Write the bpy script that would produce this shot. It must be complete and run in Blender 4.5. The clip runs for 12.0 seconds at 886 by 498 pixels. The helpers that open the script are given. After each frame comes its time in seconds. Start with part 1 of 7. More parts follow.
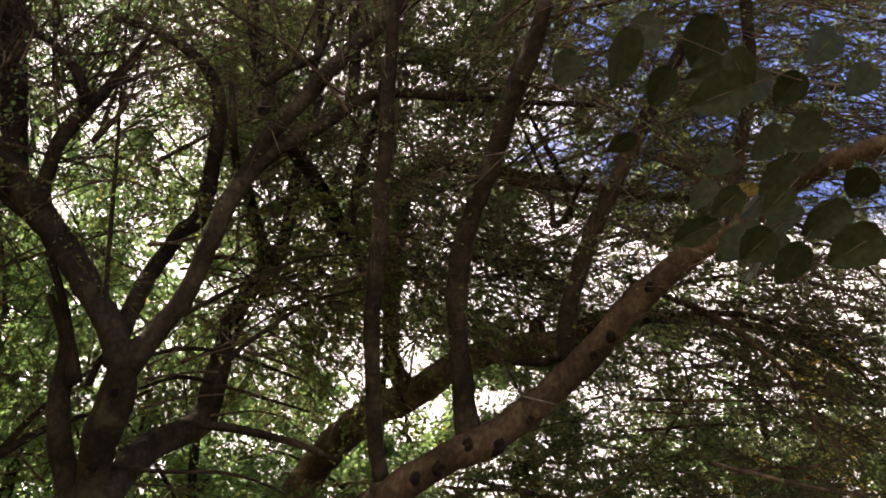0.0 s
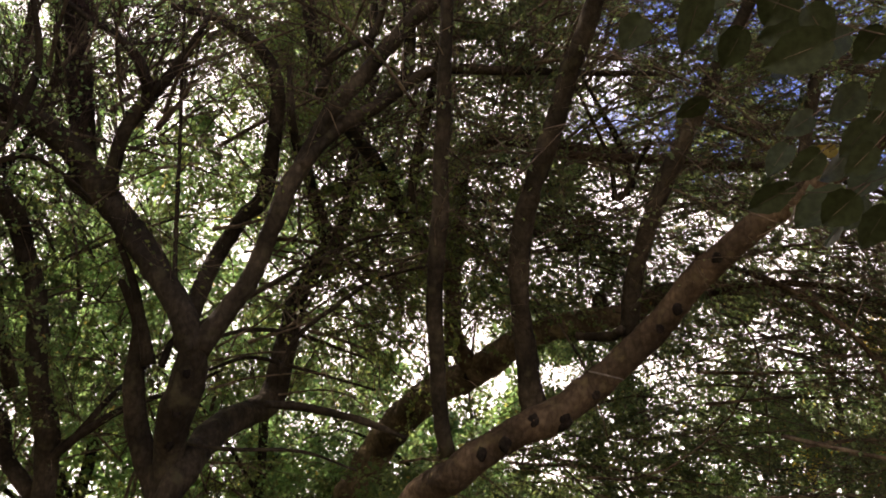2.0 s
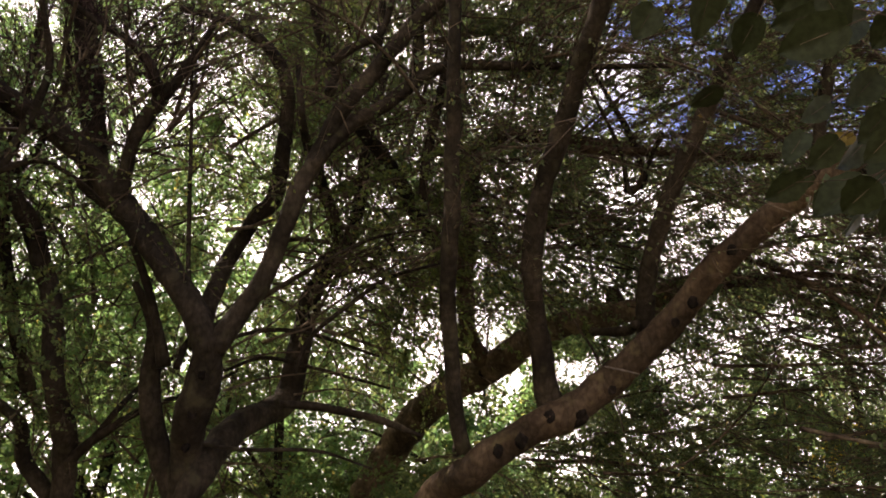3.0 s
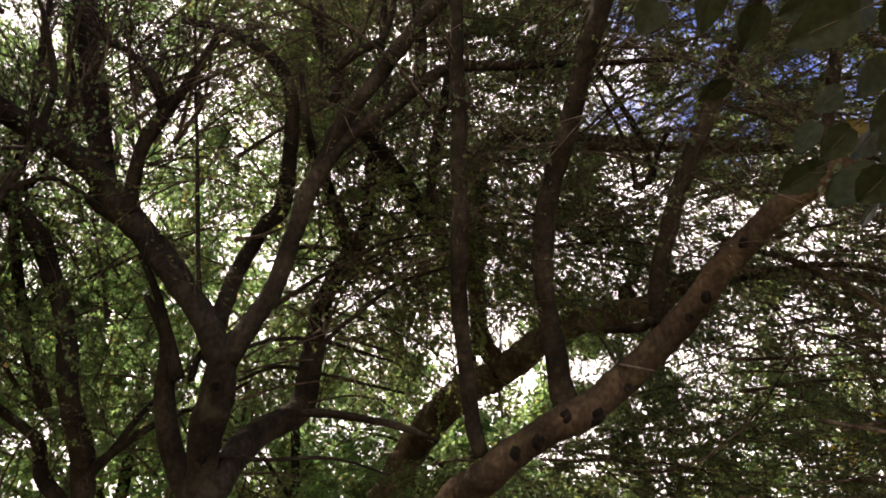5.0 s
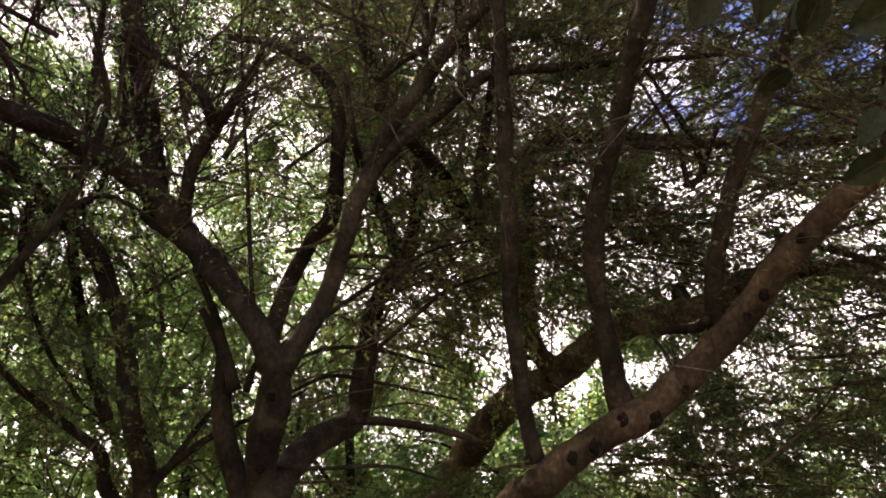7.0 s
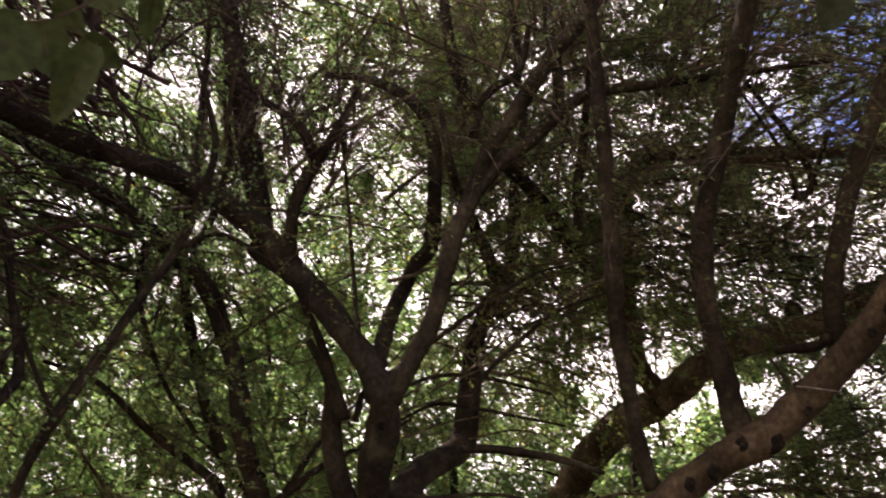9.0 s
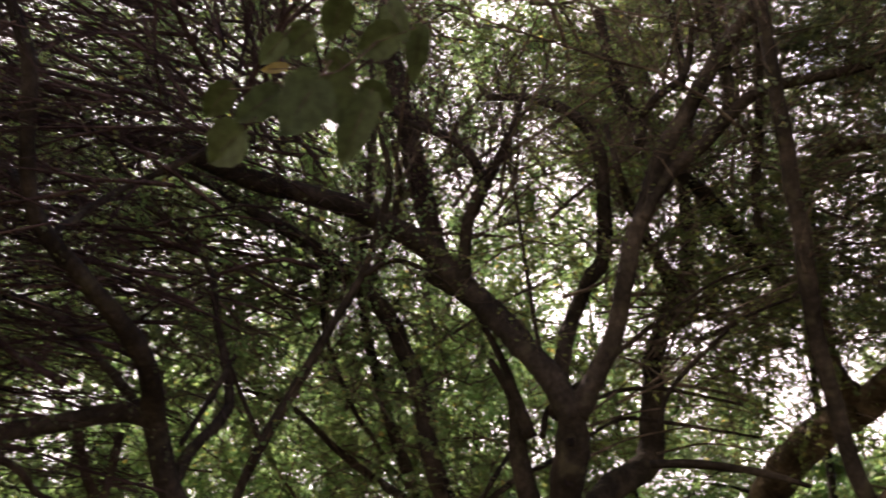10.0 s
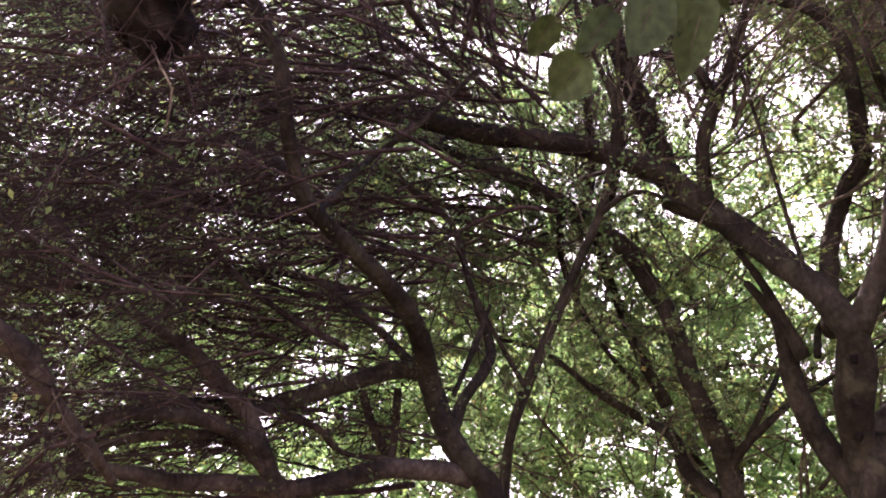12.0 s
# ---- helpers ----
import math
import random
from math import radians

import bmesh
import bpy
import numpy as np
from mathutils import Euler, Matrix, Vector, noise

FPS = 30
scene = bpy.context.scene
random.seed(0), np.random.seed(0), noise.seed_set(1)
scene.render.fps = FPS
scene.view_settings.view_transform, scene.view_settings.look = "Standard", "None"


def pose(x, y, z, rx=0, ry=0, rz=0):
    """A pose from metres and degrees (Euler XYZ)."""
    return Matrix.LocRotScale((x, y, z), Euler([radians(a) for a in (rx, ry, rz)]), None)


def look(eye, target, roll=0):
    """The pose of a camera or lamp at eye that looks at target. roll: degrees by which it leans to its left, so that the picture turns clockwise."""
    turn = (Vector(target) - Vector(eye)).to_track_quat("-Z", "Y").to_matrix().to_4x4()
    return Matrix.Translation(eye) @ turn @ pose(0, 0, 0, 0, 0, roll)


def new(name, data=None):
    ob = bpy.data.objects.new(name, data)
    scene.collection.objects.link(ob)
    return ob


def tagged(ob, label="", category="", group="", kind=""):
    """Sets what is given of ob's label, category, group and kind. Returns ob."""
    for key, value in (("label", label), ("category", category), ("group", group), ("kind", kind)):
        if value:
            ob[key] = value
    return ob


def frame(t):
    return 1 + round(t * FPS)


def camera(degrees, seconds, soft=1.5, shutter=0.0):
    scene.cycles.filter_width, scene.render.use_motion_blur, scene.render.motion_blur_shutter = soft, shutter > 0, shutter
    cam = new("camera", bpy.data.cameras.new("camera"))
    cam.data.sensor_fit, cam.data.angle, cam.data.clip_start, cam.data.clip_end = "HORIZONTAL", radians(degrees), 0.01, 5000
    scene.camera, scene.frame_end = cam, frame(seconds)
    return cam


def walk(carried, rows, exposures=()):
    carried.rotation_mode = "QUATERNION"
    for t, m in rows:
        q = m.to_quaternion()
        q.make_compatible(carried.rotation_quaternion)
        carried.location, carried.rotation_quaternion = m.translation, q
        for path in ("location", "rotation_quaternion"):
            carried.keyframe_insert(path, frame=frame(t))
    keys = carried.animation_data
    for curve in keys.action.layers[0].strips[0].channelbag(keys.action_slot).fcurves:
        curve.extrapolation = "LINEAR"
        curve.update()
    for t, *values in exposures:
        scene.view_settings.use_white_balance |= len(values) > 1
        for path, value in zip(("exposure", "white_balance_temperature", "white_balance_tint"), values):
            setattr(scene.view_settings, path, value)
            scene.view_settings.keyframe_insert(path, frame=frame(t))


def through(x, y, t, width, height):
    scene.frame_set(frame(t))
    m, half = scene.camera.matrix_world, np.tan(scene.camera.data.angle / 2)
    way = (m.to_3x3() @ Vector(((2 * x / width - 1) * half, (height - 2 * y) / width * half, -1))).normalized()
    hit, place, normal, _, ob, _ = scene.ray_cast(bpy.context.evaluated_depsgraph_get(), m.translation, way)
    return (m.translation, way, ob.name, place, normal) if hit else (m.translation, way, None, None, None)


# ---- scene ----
cam = camera(56.5, 12.0, 1.8, 0.45)
METRES, EYE, TILT, LEAN, TURN = 0.5, 1.6, 25.0, -0.8, 0.0
ROWS = [
    (0.0, 0.0, 0.0, 0.0, -0.0, 0.0, -0.0),
    (0.5, -0.0164, 0.0202, -0.0065, 1.02, -0.27, 0.11),
    (1.0, -0.0304, 0.0101, -0.0048, 2.03, -0.42, 0.4),
    (1.5, -0.0261, 0.0042, 0.0011, 3.03, -0.7, 0.98),
    (2.0, -0.0342, 0.0269, -0.0124, 3.96, -1.47, 1.56),
    (2.5, -0.0403, 0.0474, -0.024, 4.38, -1.86, 1.91),
    (3.0, -0.041, 0.0497, -0.0207, 4.77, -1.58, 2.59),
    (5.0, -0.0417, 0.0791, -0.0123, 5.4, -1.41, 4.61),
    (5.5, -0.0357, 0.0874, -0.0106, 5.88, -1.57, 5.65),
    (6.0, -0.0385, 0.0711, -0.0063, 6.7, -1.17, 6.02),
    (6.5, -0.06, 0.0826, -0.0081, 7.59, -0.86, 6.14),
    (8.5, -0.1364, 0.0942, -0.0434, 12.59, 0.73, 7.74),
    (9.0, -0.1923, 0.0775, -0.0108, 14.86, 2.03, 8.48),
    (9.5, -0.2761, -0.0096, 0.0179, 19.7, 3.87, 9.87),
    (10.0, -0.4137, -0.0643, 0.032, 25.51, 5.11, 11.59),
    (10.5, -0.5426, -0.1566, 0.0615, 30.84, 6.74, 13.83),
    (11.0, -0.6118, -0.1754, 0.0945, 35.45, 6.26, 16.74),
    (11.5, -0.6561, -0.2062, 0.0924, 38.98, 5.56, 17.69),
    (12.0, -0.6988, -0.2047, 0.0841, 40.87, 5.29, 18.03),
]
walk(cam, [(t, pose(0, 0, EYE, TILT, LEAN, TURN) @ pose(METRES * x, METRES * y, METRES * z, 90 + pitch, roll, yaw)) for t, x, y, z, yaw, pitch, roll in ROWS],
     [(0.0, 2.1, 7800, 21), (5.0, 2.1, 7600, 23), (9.0, 2.1, 7450, 27), (9.5, 2.12, 7400, 28), (10.5, 2.22, 7250, 30), (11.0, 2.42, 7150, 32), (11.5, 2.96, 6750, 38), (12.0, 3.3, 6550, 42)])


# ---- daylight ----
SUN_TURN, SUN_UP = 62.0, 46.0      # degrees to the left of straight ahead, and above the horizon
world = bpy.data.worlds.new("sky")
scene.world = world
world.use_nodes = True
wn = world.node_tree.nodes
sky = wn.new("ShaderNodeTexSky")
sky.sky_type, sky.sun_disc = "NISHITA", False
sky.sun_elevation, sky.sun_rotation = radians(SUN_UP), radians(-SUN_TURN)
sky.air_density, sky.dust_density, sky.ozone_density = 1.0, 0.4, 3.0
# thin bright cloud over most of the sky, clearing to blue towards the upper right
wl = world.node_tree.links
wco = wn.new("ShaderNodeTexCoord")
lean = wn.new("ShaderNodeVectorMath")
lean.operation = "DOT_PRODUCT"
lean.inputs[1].default_value = (0.6, 0.0, 1.2)
puff = wn.new("ShaderNodeTexNoise")
puff.inputs["Scale"].default_value, puff.inputs["Detail"].default_value = 5.0, 6
total = wn.new("ShaderNodeMath")
total.operation = "MULTIPLY_ADD"
total.inputs[1].default_value = 0.5
clear = wn.new("ShaderNodeMapRange")
clear.interpolation_type = "SMOOTHSTEP"
clear.inputs["From Min"].default_value, clear.inputs["From Max"].default_value = 0.95, 1.05
cover = wn.new("ShaderNodeMix")
cover.data_type = "RGBA"
cover.inputs["A"].default_value = (8.0, 7.95, 8.2, 1)
wl.new(wco.outputs["Generated"], lean.inputs[0])
wl.new(wco.outputs["Generated"], puff.inputs["Vector"])
wl.new(puff.outputs["Fac"], total.inputs[0])
wl.new(lean.outputs["Value"], total.inputs[2])
wl.new(total.outputs["Value"], clear.inputs["Value"])
wl.new(clear.outputs["Result"], cover.inputs["Factor"])
deep = wn.new("ShaderNodeMix")
deep.data_type, deep.blend_type = "RGBA", "MULTIPLY"
deep.inputs["Factor"].default_value = 1.0
deep.inputs["B"].default_value = (0.55, 0.55, 0.8, 1)
wl.new(sky.outputs["Color"], deep.inputs["A"])
wl.new(deep.outputs["Result"], cover.inputs["B"])
wl.new(cover.outputs["Result"], wn["Background"].inputs["Color"])
wn["Background"].inputs["Strength"].default_value = 0.1
sun = new("sun", bpy.data.lights.new("sun", "SUN"))
sun.data.energy, sun.data.angle, sun.data.color = 3.6, radians(0.6), (1.0, 0.94, 0.84)
sun.matrix_world = look((-6 * math.sin(radians(SUN_TURN)), 6 * math.cos(radians(SUN_TURN)), 6 * math.tan(radians(SUN_UP))), (0, 0, 0))


# ---- materials ----
def material(name):
    m = bpy.data.materials.new(name)
    m.use_nodes = True
    return m, m.node_tree.nodes, m.node_tree.links, m.node_tree.nodes["Principled BSDF"]


def ramp(nodes, stops):
    r = nodes.new("ShaderNodeValToRGB")
    while len(r.color_ramp.elements) < len(stops):
        r.color_ramp.elements.new(0.5)
    for e, (at, col) in zip(r.color_ramp.elements, stops):
        e.position, e.color = at, (*col, 1)
    return r


def bark_material(name, dark, mid, pale, blotch=6.0):
    m, n, l, b = material(name)
    co = n.new("ShaderNodeTexCoord")
    big = n.new("ShaderNodeTexNoise")
    big.inputs["Scale"].default_value, big.inputs["Detail"].default_value = blotch, 6
    fine = n.new("ShaderNodeTexNoise")
    fine.inputs["Scale"].default_value, fine.inputs["Detail"].default_value = 38, 8
    crack = n.new("ShaderNodeTexVoronoi")
    crack.feature = "DISTANCE_TO_EDGE"
    crack.inputs["Scale"].default_value = 34
    warp = n.new("ShaderNodeMapping")
    warp.inputs["Scale"].default_value = (1.0, 1.0, 0.35)
    for x in (big, fine):
        l.new(co.outputs["Object"], x.inputs["Vector"])
    l.new(co.outputs["Object"], warp.inputs["Vector"])
    l.new(warp.outputs["Vector"], crack.inputs["Vector"])
    r = ramp(n, [(0.37, dark), (0.5, mid), (0.63, pale)])
    l.new(big.outputs["Fac"], r.inputs["Fac"])
    grain = ramp(n, [(0.32, (0.72, 0.7, 0.68)), (0.5, (0.95, 0.94, 0.93)), (0.66, (1.3, 1.3, 1.28))])
    l.new(fine.outputs["Fac"], grain.inputs["Fac"])
    mix = n.new("ShaderNodeMix")
    mix.data_type, mix.blend_type = "RGBA", "MULTIPLY"
    mix.inputs["Factor"].default_value = 1.0
    l.new(r.outputs["Color"], mix.inputs["A"])
    l.new(grain.outputs["Color"], mix.inputs["B"])
    seam = ramp(n, [(0.0, (0.45, 0.43, 0.41)), (0.14, (1, 1, 1))])
    l.new(crack.outputs["Distance"], seam.inputs["Fac"])
    cut = n.new("ShaderNodeMix")
    cut.data_type, cut.blend_type = "RGBA", "MULTIPLY"
    cut.inputs["Factor"].default_value = 0.45
    l.new(mix.outputs["Result"], cut.inputs["A"])
    l.new(seam.outputs["Color"], cut.inputs["B"])
    # lichen and moss in patches
    patch = n.new("ShaderNodeTexNoise")
    patch.inputs["Scale"].default_value, patch.inputs["Detail"].default_value = 11, 7
    l.new(co.outputs["Object"], patch.inputs["Vector"])
    spot = ramp(n, [(0.58, (0, 0, 0)), (0.7, (0.7, 0.7, 0.7))])
    l.new(patch.outputs["Fac"], spot.inputs["Fac"])
    moss = n.new("ShaderNodeMix")
    moss.data_type = "RGBA"
    moss.inputs["B"].default_value = (pale[0] * 1.05, pale[1] * 1.2, pale[2] * 0.95, 1)
    l.new(spot.outputs["Color"], moss.inputs["Factor"])
    l.new(cut.outputs["Result"], moss.inputs["A"])
    # broad dark stains where water runs down
    damp = n.new("ShaderNodeTexNoise")
    damp.inputs["Scale"].default_value, damp.inputs["Detail"].default_value = 2.6, 5
    l.new(co.outputs["Object"], damp.inputs["Vector"])
    dark_run = ramp(n, [(0.4, (0.74, 0.72, 0.71)), (0.56, (1.05, 1.05, 1.05))])
    l.new(damp.outputs["Fac"], dark_run.inputs["Fac"])
    stain = n.new("ShaderNodeMix")
    stain.data_type, stain.blend_type = "RGBA", "MULTIPLY"
    stain.inputs["Factor"].default_value = 1.0
    l.new(moss.outputs["Result"], stain.inputs["A"])
    l.new(dark_run.outputs["Color"], stain.inputs["B"])
    l.new(stain.outputs["Result"], b.inputs["Base Color"])
    b.inputs["Roughness"].default_value = 0.9
    b.inputs["Specular IOR Level"].default_value = 0.08
    low = n.new("ShaderNodeBump")
    low.inputs["Strength"].default_value, low.inputs["Distance"].default_value = 0.45, 0.015
    l.new(crack.outputs["Distance"], low.inputs["Height"])
    high = n.new("ShaderNodeBump")
    high.inputs["Strength"].default_value, high.inputs["Distance"].default_value = 0.5, 0.01
    l.new(fine.outputs["Fac"], high.inputs["Height"])
    l.new(low.outputs["Normal"], high.inputs["Normal"])
    l.new(high.outputs["Normal"], b.inputs["Normal"])
    return m


def leaf_material(name, tones, through=0.45):
    """Thin leaves that let light through; every leaf has a tone of its own."""
    m, n, l, b = material(name)
    geo = n.new("ShaderNodeNewGeometry")
    r = ramp(n, tones)
    l.new(geo.outputs["Random Per Island"], r.inputs["Fac"])
    co = n.new("ShaderNodeTexCoord")
    spots = n.new("ShaderNodeTexNoise")
    spots.inputs["Scale"].default_value, spots.inputs["Detail"].default_value = 90, 3
    l.new(co.outputs["Object"], spots.inputs["Vector"])
    worn = ramp(n, [(0.35, (0.75, 0.7, 0.6)), (0.65, (1.1, 1.1, 1.0))])
    l.new(spots.outputs["Fac"], worn.inputs["Fac"])
    mix = n.new("ShaderNodeMix")
    mix.data_type, mix.blend_type = "RGBA", "MULTIPLY"
    mix.inputs["Factor"].default_value = 1.0
    l.new(r.outputs["Color"], mix.inputs["A"])
    l.new(worn.outputs["Color"], mix.inputs["B"])
    l.new(mix.outputs["Result"], b.inputs["Base Color"])
    b.inputs["Roughness"].default_value = 0.5
    b.inputs["Specular IOR Level"].default_value = 0.12
    glow = n.new("ShaderNodeBsdfTranslucent")
    bright = n.new("ShaderNodeMix")
    bright.data_type, bright.blend_type = "RGBA", "MULTIPLY"
    bright.inputs["Factor"].default_value = 1.0
    bright.inputs["B"].default_value = (2.0, 2.05, 1.85, 1)
    l.new(mix.outputs["Result"], bright.inputs["A"])
    l.new(bright.outputs["Result"], glow.inputs["Color"])
    both = n.new("ShaderNodeMixShader")
    both.inputs["Fac"].default_value = through
    l.new(b.outputs["BSDF"], both.inputs[1])
    l.new(glow.outputs["BSDF"], both.inputs[2])
    l.new(both.outputs["Shader"], n["Material Output"].inputs["Surface"])
    return m


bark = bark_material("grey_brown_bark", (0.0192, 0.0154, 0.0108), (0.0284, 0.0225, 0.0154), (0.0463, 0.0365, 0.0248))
bark_warm = bark_material("warm_smooth_bark", (0.0340, 0.0245, 0.0156), (0.0582, 0.0408, 0.0255), (0.0970, 0.0679, 0.0418), 3.6)
bark_tan = bark_material("tan_blotched_bark", (0.0451, 0.0350, 0.0224), (0.0893, 0.0680, 0.0430), (0.1598, 0.1220, 0.0774), 5.0)
bark_red = bark_material("reddish_bark", (0.0255, 0.0185, 0.0135), (0.0490, 0.0355, 0.0255), (0.0810, 0.0600, 0.0430))
bark_pale = bark_material("pale_dead_wood", (0.0650, 0.0560, 0.0480), (0.1200, 0.1030, 0.0870), (0.1700, 0.1480, 0.1270))
knot_and_unlit_wood = bark_material("dark_knot_and_unlit_limb", (0.0070, 0.0052, 0.0040), (0.0120, 0.0090, 0.0070), (0.0240, 0.0180, 0.0145), 20)
twig_bark = bark_material("thin_twig_bark", (0.0499, 0.0366, 0.0261), (0.0904, 0.0683, 0.0468), (0.1546, 0.1201, 0.0827), 9)
twig_red = bark_material("reddish_twig_bark", (0.0271, 0.0173, 0.0145), (0.0449, 0.0285, 0.0239), (0.0711, 0.0468, 0.0393), 9)
leaf_green = leaf_material("green_leaf", [(0.0, (0.0508, 0.0726, 0.0291)), (0.5, (0.0835, 0.1125, 0.0400)), (0.98, (0.1270, 0.1497, 0.0490)), (0.998, (0.2313, 0.1905, 0.0544))], 0.5)
leaf_dark = leaf_material("dark_green_leaf", [(0.0, (0.0470, 0.0659, 0.0338)), (0.6, (0.0734, 0.0979, 0.0423)), (0.98, (0.1110, 0.1298, 0.0470)), (0.998, (0.1835, 0.1270, 0.0494))], 0.42)
leaf_light = leaf_material("light_green_leaf", [(0.0, (0.0760, 0.1440, 0.0640)), (0.5, (0.1140, 0.1980, 0.0850)), (0.98, (0.1650, 0.2380, 0.0980)), (0.998, (0.3600, 0.3000, 0.0900))], 0.6)
leaf_mid = leaf_material("dull_green_leaf", [(0.0, (0.0568, 0.0927, 0.0439)), (0.5, (0.0919, 0.1336, 0.0586)), (0.98, (0.1352, 0.1633, 0.0704)), (0.998, (0.2703, 0.1979, 0.0734))], 0.56)
leaf_sunlit_yellow = leaf_material("sunlit_yellow_leaf", [(0.0, (0.2300, 0.1955, 0.0345)), (0.6, (0.3680, 0.2875, 0.0460)), (1.0, (0.4600, 0.3450, 0.0690))], 0.5)
leaf_dull_yellow = leaf_material("dull_yellow_leaf", [(0.0, (0.1300, 0.1050, 0.0280)), (1.0, (0.1900, 0.1450, 0.0340))], 0.4)
leaf_rust = leaf_material("rust_leaf", [(0.0, (0.2300, 0.0805, 0.0345)), (1.0, (0.4140, 0.1380, 0.0575))], 0.45)
# shade put into the colour: a darker, less translucent copy of the large leaf
leaf_shade = leaf_material("shade_toned_leaf", [(0.0, (0.0230, 0.0310, 0.0140)), (1.0, (0.0340, 0.0440, 0.0190))], 0.22)
leaf_large = leaf_material("large_green_leaf", [(0.0, (0.0476, 0.0697, 0.0306)), (0.7, (0.0714, 0.0960, 0.0391)), (1.0, (0.0978, 0.1207, 0.0442))], 0.42)

bounce_ground, gn, gl, gb = material("pale_bounce_ground")
gco = gn.new("ShaderNodeTexCoord")
gno = gn.new("ShaderNodeTexNoise")
gno.inputs["Scale"].default_value, gno.inputs["Detail"].default_value = 1.3, 8
gl.new(gco.outputs["Object"], gno.inputs["Vector"])
# out of view; paled to throw light up on the undersides of the limbs
gra = ramp(gn, [(0.35, (0.12, 0.11, 0.05)), (0.5, (0.21, 0.17, 0.10)), (0.7, (0.30, 0.24, 0.16))])
gl.new(gno.outputs["Fac"], gra.inputs["Fac"])
gl.new(gra.outputs["Color"], gb.inputs["Base Color"])
gb.inputs["Roughness"].default_value = 0.9
gbu = gn.new("ShaderNodeBump")
gbu.inputs["Distance"].default_value = 0.05
gl.new(gno.outputs["Fac"], gbu.inputs["Height"])
gl.new(gbu.outputs["Normal"], gb.inputs["Normal"])


# ---- builders ----
def mesh_part(name, verts, faces, mat, parent, label="", kind="", smooth=True):
    """One mesh object from arrays (all faces of one size), under a thing."""
    me = bpy.data.meshes.new(name)
    verts, faces = np.asarray(verts, dtype=np.float32), np.asarray(faces, dtype=np.int32)
    me.vertices.add(len(verts))
    me.vertices.foreach_set("co", verts.ravel())
    k = faces.shape[1]
    me.loops.add(faces.size)
    me.loops.foreach_set("vertex_index", faces.ravel())
    me.polygons.add(len(faces))
    me.polygons.foreach_set("loop_start", np.arange(0, faces.size, k, dtype=np.int32))
    me.polygons.foreach_set("use_smooth", np.full(len(faces), smooth))
    me.update(calc_edges=True)
    me.materials.append(mat)
    ob = new(name, me)
    ob.parent = parent
    return tagged(ob, label, "", "", kind)


def thing(name, label, category, group="", kind=""):
    return tagged(new(name), label, category, group, kind)


def spline(points, step):
    """Points with radius, smoothed and set closer together."""
    p = np.array(points, dtype=float)
    p = np.vstack([2 * p[0] - p[1], p, 2 * p[-1] - p[-2]])
    p[0, 3], p[-1, 3] = p[1, 3], p[-2, 3]
    out = []
    for i in range(1, len(p) - 2):
        a, b, c, d = p[i - 1], p[i], p[i + 1], p[i + 2]
        k = max(2, int(np.linalg.norm(c[:3] - b[:3]) / step))
        for u in np.arange(k) / k:
            out.append(0.5 * (2 * b + (c - a) * u + (2 * a - 5 * b + 4 * c - d) * u ** 2 + (3 * b - a - 3 * c + d) * u ** 3))
    out.append(p[-2])
    return np.array(out)


CENTRES = []      # every limb's centre line, from which the twigs spring


def limb(tree, name, points, mat=None, sides=14, label=""):
    """A tapered, slightly crooked and lumpy limb or trunk, closed at both ends."""
    mat = mat or tree_bark[tree.name]
    s = spline(points, 0.035)
    c, r = s[:, :3], np.maximum(s[:, 3], 0.0007)
    c = c + np.array([noise.noise_vector(Vector(q) * 3.1) for q in c]) * np.minimum(r, 0.02)[:, None] * 0.5
    tan = np.gradient(c, axis=0)
    tan /= np.linalg.norm(tan, axis=1)[:, None]
    up = np.array([0.31, 0.9, 0.3]) if abs(tan[:, 2]).mean() > 0.5 else np.array([0.1, 0.2, 1.0])
    e1 = np.cross(tan, up)
    e1 /= np.linalg.norm(e1, axis=1)[:, None]
    e2 = np.cross(tan, e1)
    a = np.arange(sides) * 2 * np.pi / sides
    ring = e1[:, None, :] * np.cos(a)[None, :, None] + e2[:, None, :] * np.sin(a)[None, :, None]
    bump = np.array([[1 + 0.2 * noise.noise(Vector(c[i] * 5.0 + ring[i, j] * 0.6)) + 0.15 * noise.noise(Vector(c[i] * 19.0 + ring[i, j] * 1.5))
                      for j in range(sides)] for i in range(len(c))])
    v = (c[:, None, :] + ring * (r[:, None] * bump)[:, :, None]).reshape(-1, 3)
    n = len(c)
    i, j = np.meshgrid(np.arange(n - 1), np.arange(sides), indexing="ij")
    q = np.stack([i * sides + j, i * sides + (j + 1) % sides, (i + 1) * sides + (j + 1) % sides, (i + 1) * sides + j], -1).reshape(-1, 4)
    v = np.vstack([v, c[0], c[-1] + tan[-1] * r[-1] * 0.7])
    k = np.arange(sides)
    caps = np.vstack([np.stack([np.full(sides, n * sides), (k + 1) % sides, k, k], 1)[:, :3],
                      np.stack([np.full(sides, n * sides + 1), (n - 1) * sides + k, (n - 1) * sides + (k + 1) % sides], 1)])
    tri = np.vstack([q[:, [0, 1, 2]], q[:, [0, 2, 3]], caps])
    CENTRES.append((tree, c, r))
    return mesh_part(name, v, tri, mat, tree, label)


def unit(v):
    return v / np.maximum(np.linalg.norm(v, axis=-1, keepdims=True), 1e-9)


